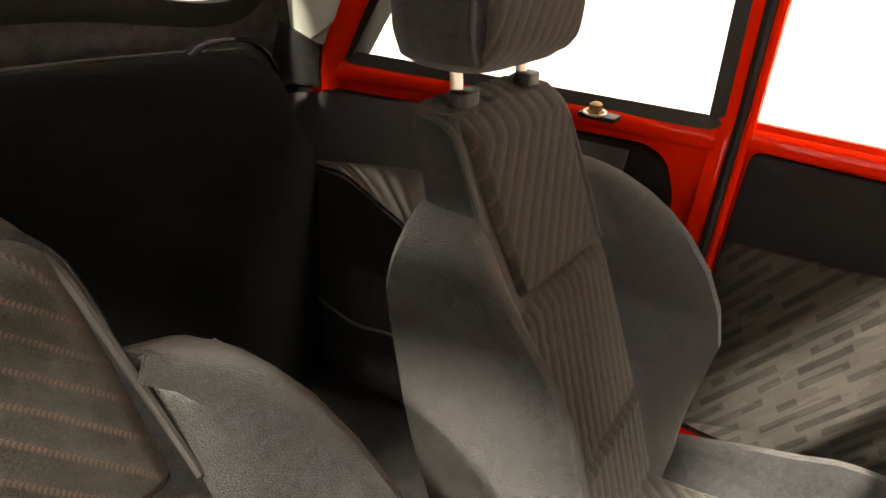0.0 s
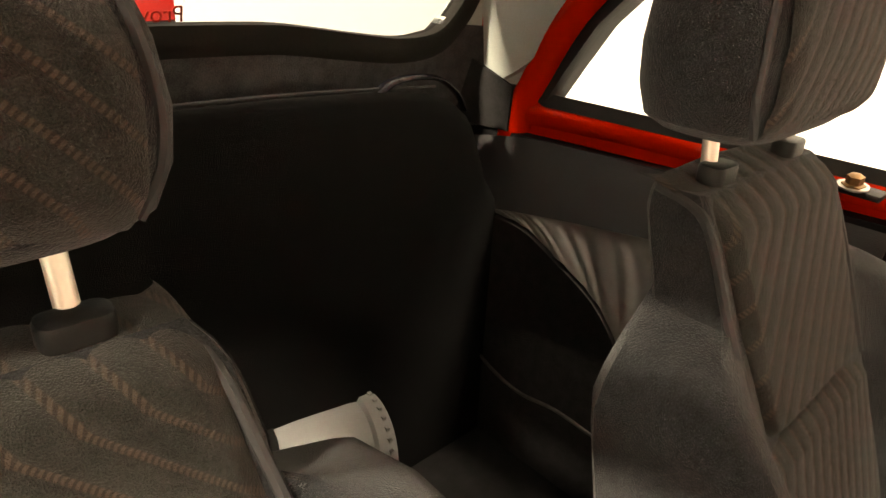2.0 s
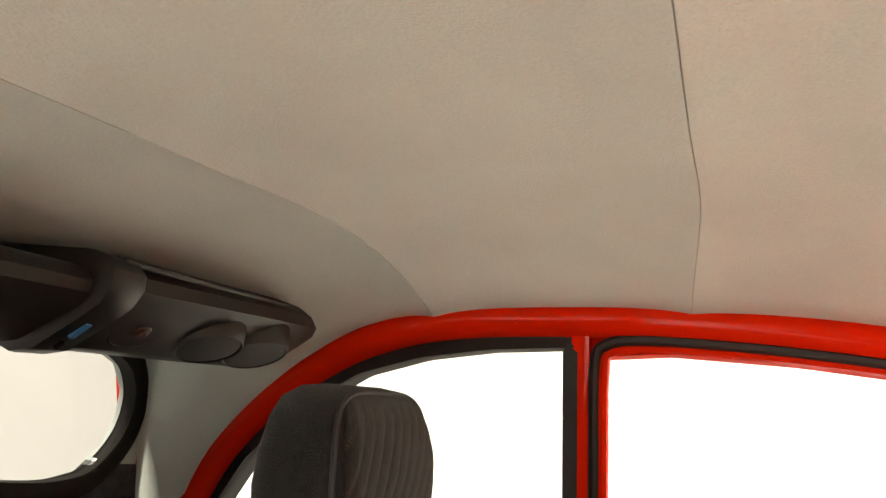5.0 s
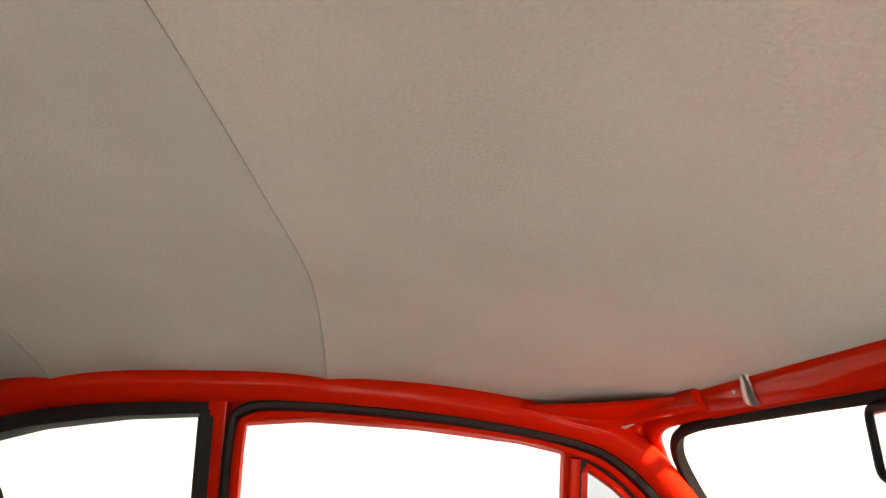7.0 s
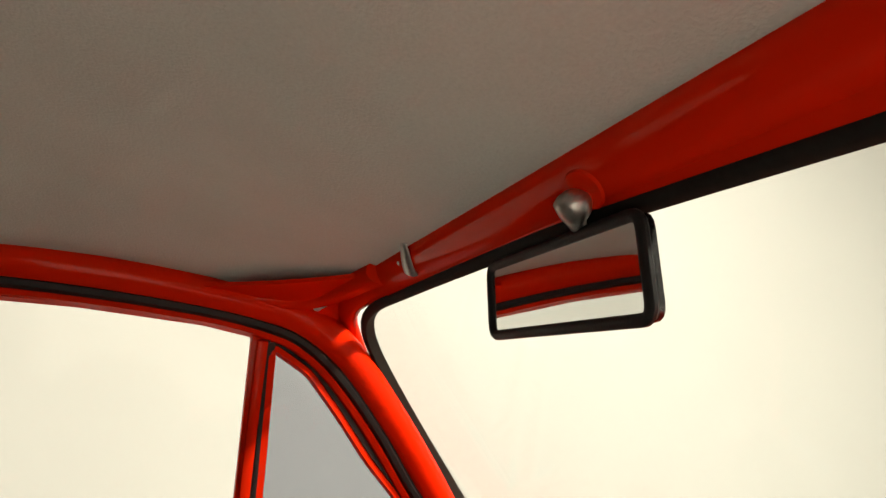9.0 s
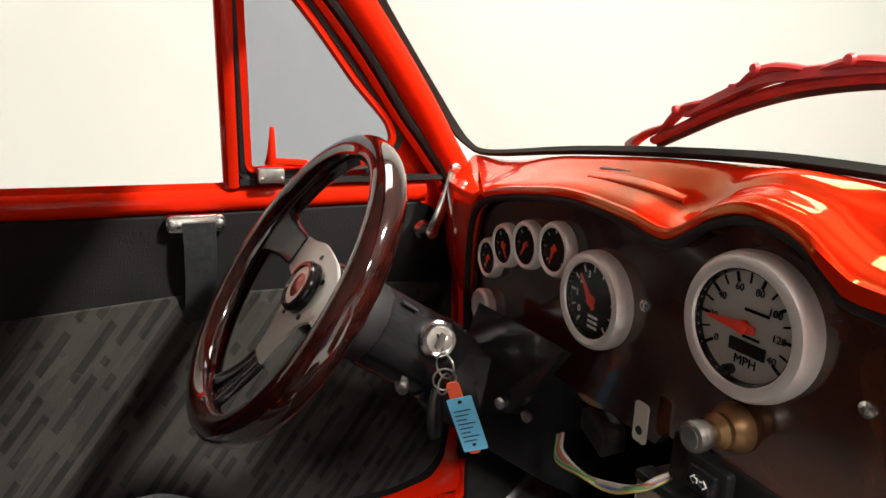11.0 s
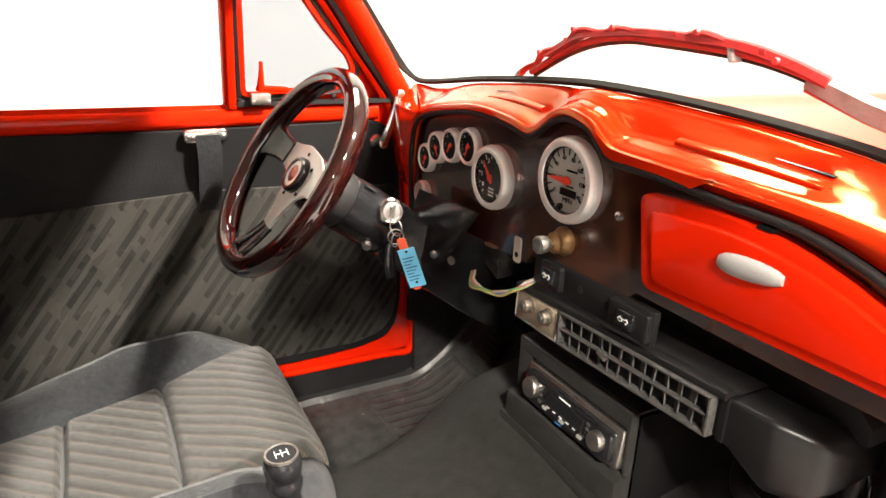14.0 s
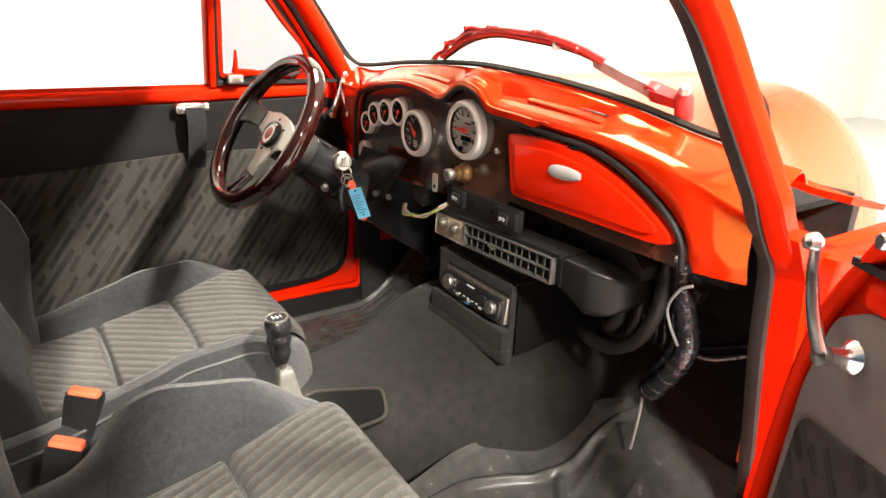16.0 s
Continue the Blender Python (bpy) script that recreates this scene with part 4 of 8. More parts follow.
def cowl_bm():
    """Red scuttle between the veneer and the windscreen, running down at both ends."""
    xl, xr, nu = -0.632, 0.528, 116

    def section(x):
        low = dash_top_z(x)
        if x < -0.452 or x > 0.460:
            low = 0.805 if x < 0 else 0.826
        brow = lerp_table(BROW, x)
        zs = lerp_table([(-0.65, 0.972), (-0.585, 0.972), (-0.327, 1.002), (-0.115, 1.019), (0.0, 1.022), (0.15, 1.015), (0.28, 1.000), (0.41, 0.972), (0.55, 0.952)], x)
        ys = screen_y(zs) - 0.004
        yf = DASH_Y - 0.006 + 1.1 * max(0.0, x - 0.44) ** 1.5 + 0.6 * max(0.0, -0.46 - x) ** 1.5
        hump = 0.012 * math.exp(-((x + 0.028) / 0.055) ** 2)
        pts = [(yf + 0.006, low - 0.004), (yf - 0.003, low + (brow - low) * 0.35), (yf - 0.004, brow - 0.008), (yf + 0.004, brow + 0.001), (yf + 0.020, brow + 0.005 + (zs - brow) * 0.12), ((yf + ys) / 2 + 0.006, brow * 0.45 + zs * 0.55 + 0.002 + hump * 0.6), (ys, zs + 0.003), (ys + 0.02, zs - 0.02)]
        return smooth_path([Vector((x, y, z)) for y, z in pts], 4)

    rows = [section(xl + (xr - xl) * i / nu) for i in range(nu + 1)]
    bm = loft(rows, False, False)
    bmesh.ops.recalc_face_normals(bm, faces=bm.faces)
    bmesh.ops.solidify(bm, geom=list(bm.faces), thickness=0.003)
    return bm


def gauge(dash, x, z, r, deep, face, start, sweep_deg, needle_deg, name, label, marks=9):
    """Silver-ringed dial: ring, face, ticks, needle and glass."""
    g = part(name, lathe([(r * 1.0, -0.002), (r * 1.02, deep * 0.35), (r * 1.0, deep * 0.7), (r * 0.95, deep * 0.93), (r * 0.88, deep), (r * 0.80, deep * 0.93), (r * 0.755, deep * 0.70), (r * 0.75, deep * 0.42), (r * 0.3, deep * 0.40)], (x, DASH_Y, z), (0, -1, 0), 44), SILVER, dash, label)
    yf = DASH_Y - deep * 0.52
    part("dial_face", lathe([(0.0, -0.001), (r * 0.755, -0.001), (r * 0.755, 0.0), (0.0, 0.0)], (x, yf, z), (0, -1, 0), 36), face, g)
    ink = WHITE_INK if face is GAUGE_BLACK else GLOSS_BLACK
    for k in range(marks):
        a = radians(start - sweep_deg * k / (marks - 1))
        c, s = math.cos(a), math.sin(a)
        mid = Vector((x + c * r * 0.66, yf - 0.0006, z + s * r * 0.66))
        w = r * (0.045 if k % 2 == 0 else 0.028)
        part("tick", plate([(-r * 0.07, -w / 2), (r * 0.07, -w / 2), (r * 0.07, w / 2), (-r * 0.07, w / 2)], mid, (c, 0, s), (-s, 0, c), 0.0005), ink, g, "", False)
    a = radians(needle_deg)
    d, q = Vector((math.cos(a), 0, math.sin(a))), Vector((-math.sin(a), 0, math.cos(a)))
    part("needle", plate([(-r * 0.2, -r * 0.05), (0, -r * 0.085), (r * 0.12, -r * 0.07), (r * 0.60, -r * 0.018), (r * 0.60, r * 0.018), (r * 0.12, r * 0.07), (0, r * 0.085), (-r * 0.2, r * 0.05)], (x, yf - 0.003, z), d, q, 0.001), NEEDLE, g, "red needle", False)
    part("needle_hub", lathe([(0.0, 0.0), (r * 0.1, 0.0), (r * 0.09, 0.004), (0.0, 0.005)], (x, yf - 0.001, z), (0, -1, 0), 14), NEEDLE if face is not GAUGE_BLACK else NEEDLE, g)
    part("inner_ring", lathe([(r * 0.80, deep * 0.86), (r * 0.765, deep * 0.80), (r * 0.74, deep * 0.55), (r * 0.77, deep * 0.50)], (x, DASH_Y, z), (0, -1, 0), 36, False), GLOSS_BLACK, g, "black inner ring")
    lens = part("lens", lathe([(0.0, 0.0), (r * 0.76, 0.0), (r * 0.76, 0.001), (0.0, 0.001)], (x, DASH_Y - deep * 0.74, z), (0, -1, 0), 32), GLASS, g, "clear dial glass")
    lens.visible_shadow = False
    return g, yf


def dashboard():
    dash = thing("dashboard", (MID, 0.68, 0.80), "red dashboard with dark burl veneer and silver gauges", "dashboard")
    top = smooth_path([Vector(p) for p in DASH_TOP], 3)
    outline = [tuple(p) for p in reversed(top)] + [(-0.455, 0.86), (-0.455, 0.775), (-0.10, 0.785), (-0.09, 0.800), (0.085, 0.803), (0.105, 0.822), (0.30, 0.820), (0.450, 0.822), (0.459, 0.830)]
    bm = bmesh.new()
    a = [bm.verts.new((x, DASH_Y, z)) for x, z in outline]
    b = [bm.verts.new((x, DASH_Y + 0.010, z)) for x, z in outline]
    bm.faces.new(a)
    bm.faces.new(list(reversed(b)))
    for i in range(len(a)):
        bm.faces.new((a[i - 1], a[i], b[i], b[i - 1]))
    panel = part("veneer_panel", bm, BURL, dash, "glossy dark burl wood veneer", False)
    part("cowl", cowl_bm(), RED_DASH, dash, "glossy red painted scuttle")
    trim = [(x, DASH_Y - 0.0095, z - 0.006) for x, z in [tuple(p) for p in top]] + [(0.461, DASH_Y - 0.0095, 0.824)]
    trim = [(-0.455, DASH_Y - 0.0095, 0.79), (-0.455, DASH_Y - 0.0095, 0.86)] + trim
    part("edge_trim", tube(trim, 0.0044, 10), RUBBER, panel, "black edge moulding")
    # demister slots on the scuttle
    for x0, x1 in ((-0.245, -0.115), (0.115, 0.275)):
        pts = [Vector((x, 0.674, lerp_table(BROW, x) * 0.62 + 0.38 * lerp_table([(-0.3, 1.004), (-0.1, 1.019), (0.12, 1.015), (0.3, 0.997)], x) + 0.0035)) for x in (x0, (x0 * 2 + x1) / 3, (x0 + 2 * x1) / 3, x1)]
        part("demister_vent", sweep(smooth_path(pts, 4), rounded([(-0.008, -0.007), (-0.0008, -0.007), (-0.0008, 0.007), (-0.008, 0.007)], 0.003, 4), False, (0, -0.4, 0.9)), RED_DASH, dash)
        part("demister_slot", sweep([p + Vector((0, 0.012, 0.004)) for p in smooth_path(pts, 3)], disc(0.0012, 0.003, 8), False, (0, 0, 1)), GLOSS_BLACK, dash)
    # four small dials, one middle, one large
    small = [(-0.400, 0.874, 0.0245), (-0.363, 0.898, 0.026), (-0.314, 0.910, 0.027), (-0.259, 0.918, 0.0285)]
    for k, (x, z, r) in enumerate(small):
        gauge(dash, x, z, r, 0.013, GAUGE_BLACK, 225, 270, (250, 300, 235, 250)[k], "small_gauge", "small silver-ringed black gauge", 7)
    g, yf = gauge(dash, -0.1885, 0.8865, 0.046, 0.018, GAUGE_BLACK, 230, 280, 128, "rev_counter", "silver-ringed black engine speed gauge", 11)
    for txt, deg in (("0", 215), ("1", 178), ("2", 142), ("3", 108)):
        a = radians(deg)
        word("numeral", txt, 0.0095, facing((-0.1885 + 0.024 * math.cos(a), yf - 0.0008, 0.8865 + 0.024 * math.sin(a)), (1, 0, 0), (0, 0, 1)), WHITE_INK, g)
    for dz in (-0.016, -0.021, -0.026):
        part("caption_bar", box((-0.1865, yf - 0.0006, 0.8865 + dz), (0.014, 0.0006, 0.0025)), WHITE_INK, g, "", False)
    g, yf = gauge(dash, -0.019, 0.921, 0.0525, 0.018, GAUGE_SILVER, 215, 250, 181, "speedometer", "large silver-ringed pale speedometer", 15)
    for txt, deg in (("0", 215), ("20", 180), ("40", 144), ("60", 108), ("80", 72), ("100", 36), ("120", 0), ("140", -35)):
        a = radians(deg)
        word("numeral", txt, 0.0074, facing((-0.019 + 0.0275 * math.cos(a), yf - 0.0008, 0.921 + 0.0275 * math.sin(a)), (1, 0, 0), (0, 0, 1)), GLOSS_BLACK, g)
    part("odometer_window", box((-0.015, yf - 0.0008, 0.921 - 0.0145), (0.030, 0.001, 0.009)), GAUGE_BLACK, g, "dark odometer window", False)
    word("caption", "MPH", 0.0095, facing((-0.015, yf - 0.0008, 0.921 - 0.0245), (1, 0, 0), (0, 0, 1)), GLOSS_BLACK, g)
    part("caption_bar", box((-0.011, yf - 0.0006, 0.921 + 0.0125), (0.020, 0.0006, 0.0022)), GLOSS_BLACK, g, "", False)
    part("caption_bar", box((-0.013, yf - 0.0006, 0.921 - 0.0065), (0.014, 0.0006, 0.0018)), GLOSS_BLACK, g, "", False)
    part("reset_knob", lathe([(0.0, 0.0), (0.004, 0.0), (0.004, 0.006), (0.0, 0.007)], (-0.025, yf - 0.001, 0.921 - 0.033), (0, -1, 0), 12), GLOSS_BLACK, g)
    # panel screws
    for x, z in ((-0.128, 0.900), (0.066, 0.899), (0.449, 0.834)):
        part("screw", lathe([(0.0, 0.0), (0.0055, 0.0), (0.0052, 0.0022), (0.0025, 0.0036), (0.0, 0.003)], (x, DASH_Y - 0.0005, z), (0, -1, 0), 14), CHROME, panel, "chrome cross-head screw")
    # empty gauge hole with a pale ring below the small dials
    part("blank_ring", lathe([(0.022, 0.0), (0.023, 0.010), (0.020, 0.014), (0.017, 0.012), (0.016, 0.004), (0.0, 0.004)], (-0.412, DASH_Y, 0.808), (0, -1, 0), 26), SILVER, dash, "silver ring round a blank dial")
    # pull knob on a tarnished stem
    k = part("choke_knob", lathe([(0.0, 0.044), (0.009, 0.044), (0.0110, 0.043), (0.0115, 0.039), (0.0105, 0.0375), (0.0112, 0.034), (0.0100, 0.030), (0.006, 0.028), (0.0055, 0.020)], (-0.022, DASH_Y, 0.842), (0, -1, 0), 26), STEEL, dash, "ribbed pale pull knob")
    part("knob_face", lathe([(0.0, 0.0), (0.0080, 0.0), (0.0080, 0.001), (0.0, 0.0015)], (-0.022, DASH_Y - 0.0438, 0.842), (0, -1, 0), 22), SCUFFED, k)
    part("choke_stem", lathe([(0.0185, 0.0), (0.0190, 0.004), (0.016, 0.010), (0.0125, 0.014), (0.0135, 0.019), (0.009, 0.024), (0.0, 0.025)], (-0.022, DASH_Y, 0.842), (0, -1, 0), 26), BRASS, k, "tarnished brass collar")
    part("steel_tab", plate(rounded([(-0.008, -0.018), (0.008, -0.018), (0.008, 0.018), (-0.008, 0.018)], 0.004), (-0.105, DASH_Y - 0.012, 0.805), (1, 0, 0), (0, 0, 1), 0.002), POST_STEEL, dash, "steel mounting tab with a hole")
    part("tab_hole", lathe([(0.0, 0.0), (0.004, 0.0), (0.004, 0.0006), (0.0, 0.0006)], (-0.105, DASH_Y - 0.0141, 0.798), (0, -1, 0), 14), GLOSS_BLACK, dash)
    # glovebox lid
    lid_out = [(0.103, 0.937), (0.21, 0.944), (0.28, 0.936), (0.345, 0.916), (0.400, 0.890), (0.438, 0.866), (0.441, 0.853), (0.420, 0.846), (0.27, 0.842), (0.122, 0.839)]
    lid_out = rounded(lid_out, [0.012, 0.03, 0.03, 0.03, 0.03, 0.012, 0.008, 0.012, 0.02, 0.012], 4)
    lid = part("glovebox_lid", plate(lid_out[::-1], (0, DASH_Y + 0.002, 0), (1, 0, 0), (0, 0, 1), 0.016, 0.005), RED, dash, "glossy red glovebox lid")
    inner = [(0.268 + (x - 0.268) * 0.88, 0.889 + (z - 0.889) * 0.74) for x, z in lid_out]
    part("lid_boss", plate(inner[::-1], (0, DASH_Y - 0.013, 0), (1, 0, 0), (0, 0, 1), 0.006, 0.004), RED, lid)
    rings = []
    for t in [0.02 + 0.96 * q / 12 for q in range(13)]:
        k = math.sin(math.pi * t) ** 0.26
        rings.append([Vector((0.216 + 0.067 * t, DASH_Y - 0.019 - 0.009 * k * math.cos(a), 0.9025 + 0.003 * t + (0.0120 - 0.003 * t) * k * math.sin(a))) for a in [2 * math.pi * q / 18 for q in range(18)]])
    part("pull_handle", loft(rings), PLASTIC_GREY, lid, "pale grey moulded pull")
    part("lid_notch", box((0.252, DASH_Y - 0.008, 0.9415), (0.016, 0.012, 0.003)), GLOSS_BLACK, lid)
    # switch strip
    st = part("switch_strip", plate(rounded([(-0.080, 0.768), (0.138, 0.770), (0.140, 0.812), (-0.078, 0.811)], 0.005), (0, DASH_Y + 0.006, 0), (1, 0, 0), (0, 0, 1), 0.008, 0.002), PLASTIC, dash, "black plastic switch strip")
    for x, w in ((-0.035, 0.021), (0.107, 0.031)):
        sw = part("rocker_switch", plate(rounded([(-w, -0.017), (w, -0.017), (w, 0.017), (-w, 0.017)], 0.005), (x, DASH_Y - 0.002, 0.791), (1, 0, 0), (0, 0, 1), 0.008, 0.003), PLASTIC, st, "black rocker switch")
        part("rocker", plate(rounded([(-0.013, -0.010), (0.013, -0.010), (0.013, 0.010), (-0.013, 0.010)], 0.003), (x, DASH_Y - 0.009, 0.792), (1, 0, 0), (0, 0.12, 1), 0.006, 0.002), GLOSS_BLACK, sw)
        for sgn in (-1, 1):
            arrow = [(0.0085, 0.0), (0.0045, 0.0042), (0.0045, 0.002), (0.001, 0.002), (0.001, -0.002), (0.0045, -0.002), (0.0045, -0.0042)]
            part("arrow_mark", plate([(sgn * p, q) for p, q in (arrow if sgn > 0 else arrow[::-1])], (x, DASH_Y - 0.0153, 0.792), (1, 0, 0), (0, 0, 1), 0.0005), WHITE_INK, sw, "white arrow outline", False)
            part("arrow_core", plate([(sgn * (0.0019 + (p - 0.001) * 0.70), q * 0.62) for p, q in (arrow if sgn > 0 else arrow[::-1])], (x, DASH_Y - 0.0159, 0.792), (1, 0, 0), (0, 0, 1), 0.0004), GLOSS_BLACK, sw, "", False)
    for x in (0.018, 0.066):
        part("blank_hole", lathe([(0.0, 0.0), (0.0045, 0.0), (0.0045, 0.0006), (0.0, 0.0006)], (x, DASH_Y - 0.0022, 0.791), (0, -1, 0), 14), GAUGE_BLACK, st)
    return dash


dashboard()


# ---- heater outlet, radio and console under the dashboard ----
def heater_outlet():
    h = thing("heater_outlet", (0.05, 0.66, 0.70), "black heater outlet with a grille and two control knobs", "heater")
    prof = rounded([(-0.030, -0.024), (0.030, -0.024), (0.030, 0.026), (-0.030, 0.026)], 0.005, 2)
    bm = loft([[Vector((x, 0.690 + u, 0.724 + v)) for u, v in prof] for x in (-0.118, -0.112, -0.03, 0.05, 0.13, 0.232, 0.238)])
    part("housing", bm, PLASTIC, h)
    part("top_edge", sweep([(-0.118, 0.664, 0.7495), (0.06, 0.664, 0.7505), (0.238, 0.664, 0.7515)], rounded([(-0.005, -0.010), (0.004, -0.010), (0.004, 0.010), (-0.005, 0.010)], 0.003, 2), False, (0, 0, 1)), PLASTIC, h)
    part("control_plate", plate(rounded([(-0.116, 0.703), (-0.027, 0.700), (-0.025, 0.744), (-0.114, 0.747)], 0.003), (0, 0.661, 0), (1, 0, 0), (0, 0, 1), 0.004, 0.001), PLATE_TAN, h, "worn tan control plate")
    part("plate_rim", sweep([(-0.118, 0.658, 0.701), (-0.025, 0.658, 0.698), (-0.023, 0.658, 0.746), (-0.116, 0.658, 0.749)], disc(0.0025, 0.002, 6), True, (0, 1, 0)), STEEL, h)
    for x, z in ((-0.084, 0.730), (-0.043, 0.728)):
        k = part("control_knob", lathe([(0.0115, 0.0), (0.0115, 0.003), (0.0095, 0.004), (0.0095, 0.012), (0.0080, 0.014), (0.0, 0.014)], (x, 0.657, z), (0, -1, 0), 14), KNOB_DULL, h, "worn knurled steel control knob")
        part("knob_cap", lathe([(0.0, 0.0), (0.005, 0.0), (0.0045, 0.002), (0.0, 0.0025)], (x, 0.643, z), (0, -1, 0), 12), SCUFFED, k)
    # grille: surround, mid rail and slanted vanes
    part("grille_back", box((0.107, 0.672, 0.7235), (0.236, 0.004, 0.044)), GAUGE_BLACK, h)
    for z in (0.7025, 0.7455):
        part("grille_rail", box((0.107, 0.655, z), (0.242, 0.012, 0.0028), 0.0008), SCUFFED, h, "scuffed edge rail")
    for x in (-0.012, 0.226):
        part("grille_rail", box((x, 0.655, 0.724), (0.003, 0.012, 0.044), 0.0008), SCUFFED, h)
    part("grille_rail", box((0.107, 0.654, 0.724), (0.238, 0.008, 0.0022), 0.0006), SCUFFED, h)
    for row in (0.7135, 0.7345):
        for k in range(13):
            x = 0.001 + k * 0.0178
            part("vane", box((x, 0.660, row), (0.0016, 0.020, 0.0185), 0.0, pose(0, 0, 0, 0, 4 * ((k * 7) % 3 - 1), (56 if row > 0.72 else 50) + 5 * ((k * 5) % 4 - 1))), SCUFFED, h, "", False)
    part("vane_slider", box((0.075, 0.647, 0.724), (0.016, 0.006, 0.004), 0.001, pose(0, 0, 0, 0, 20, 0)), STEEL, h)
    prof = rounded([(-0.030, -0.024), (0.030, -0.024), (0.030, 0.026), (-0.030, 0.026)], 0.007, 3)
    flare = ((0.236, 0.0, 0.722, 1.0), (0.244, 0.001, 0.719, 1.06), (0.262, 0.004, 0.711, 1.28), (0.278, 0.008, 0.704, 1.50), (0.284, 0.010, 0.702, 1.52), (0.292, 0.016, 0.700, 1.50), (0.304, 0.024, 0.698, 1.44), (0.314, 0.034, 0.697, 1.30), (0.322, 0.048, 0.697, 1.0), (0.327, 0.066, 0.697, 0.6))
    part("end_cover", loft([[Vector((x, 0.690 + b + u * 0.95, c + v * g)) for u, v in prof] for x, b, c, g in flare]), GLOSS_PLASTIC, h, "flared black plastic end duct")
    part("cover_lip", loft([[Vector((x, 0.688 + u * 1.02, 0.7225 + v * 1.05)) for u, v in prof] for x in (0.233, 0.2345, 0.2385, 0.240)]), GLOSS_PLASTIC, h)
    # the whole unit hangs a little lower at its control end
    for ob in h.children_recursive:
        for vert in ob.data.vertices:
            vert.co.z += 0.046 * (vert.co.x + 0.016) + 0.002
    return h


heater_outlet()


def radio():
    r = thing("car_radio", (0.008, 0.68, 0.58), "black single-slot car radio with silver edges", "car radio")
    c = Vector((0.008, 0.664, 0.608))
    part("body", box((0.008, 0.70, 0.609), (0.178, 0.06, 0.046), 0.002), GLOSS_BLACK, r)
    u, v = Vector((1, 0, 0)), Vector((0, 0.12, 1)).normalized()
    part("surround", plate(rounded([(-0.098, -0.028), (0.098, -0.028), (0.098, 0.028), (-0.098, 0.028)], 0.006), c + Vector((0, 0.012, 0)), u, v, 0.010, 0.003), STEEL, r, "silver grey surround")
    face = part("faceplate", plate(rounded([(-0.090, -0.0215), (0.090, -0.0215), (0.090, 0.0215), (-0.090, 0.0215)], 0.008), c + Vector((0, 0.003, 0)), u, v, 0.012, 0.004), GLOSS_BLACK, r, "gloss black faceplate")
    n = u.cross(v)
    f = c + Vector((0, 0.003, 0)) + n * 0.012
    part("display", plate(rounded([(-0.036, -0.006), (0.040, -0.006), (0.040, 0.012), (-0.036, 0.012)], 0.002), f, u, v, 0.0012), GAUGE_BLACK, face, "dark display window")
    for x, rr in ((-0.068, 0.015), (0.070, 0.013)):
        part("control_knob", lathe([(rr, 0.0), (rr, 0.006), (rr * 0.9, 0.009), (rr * 0.7, 0.010), (0.0, 0.009)], f + u * x + v * 0.002, n, 24), STEEL, face, "silver rotary knob")
    for x in range(7):
        part("button", plate(rounded([(-0.0045, -0.0022), (0.0045, -0.0022), (0.0045, 0.0022), (-0.0045, 0.0022)], 0.001, 2), f + u * (-0.036 + x * 0.0125) + v * -0.013, u, v, 0.0018), PLASTIC_GREY if x % 3 == 0 else PLASTIC, face)
    for x in range(5):
        part("caption_bar", plate([(-0.003, -0.0008), (0.003, -0.0008), (0.003, 0.0008), (-0.003, 0.0008)], f + u * (-0.030 + x * 0.014) + v * -0.0092, u, v, 0.0005), WHITE_INK, face, "", False)
    for x, z in ((0.050, 0.012), (0.050, 0.005), (0.050, -0.002), (-0.048, 0.010), (-0.048, 0.0), (-0.048, -0.010)):
        part("button", plate(rounded([(-0.003, -0.0020), (0.003, -0.0020), (0.003, 0.0020), (-0.003, 0.0020)], 0.001, 2), f + u * x + v * z, u, v, 0.0016), SCUFFED, face)
    part("disc_slot", plate([(-0.062, -0.0009), (0.060, -0.0009), (0.060, 0.0009), (-0.062, 0.0009)], f + v * 0.0192, u, v, 0.0004), GAUGE_BLACK, face, "", False)
    part("release_tab", plate(rounded([(-0.006, -0.001), (0.006, -0.001), (0.006, 0.001), (-0.006, 0.001)], 0.0008, 2), f + u * -0.004 + v * -0.0195, u, v, 0.002), DISPLAY_BLUE, face)
    part("caption_bar", plate([(-0.012, -0.0012), (0.012, -0.0012), (0.012, 0.0012), (-0.012, 0.0012)], f + v * 0.0165, u, v, 0.0006), WHITE_INK, face, "", False)
    return r


radio()
# ---- steering wheel, column and keys ----
HUB = Vector((-0.366, 0.399, 0.878))
AXIS = Vector((0.049, -1.0, 0.68)).normalized()
WU = Vector((1, 0, 0)) - AXIS * AXIS.x
WU.normalize()
WV = AXIS.cross(WU).normalized()


def wheel_point(deg, r, h=0.0):
    a = radians(deg)
    return HUB + (WU * math.cos(a) + WV * math.sin(a)) * r + AXIS * h


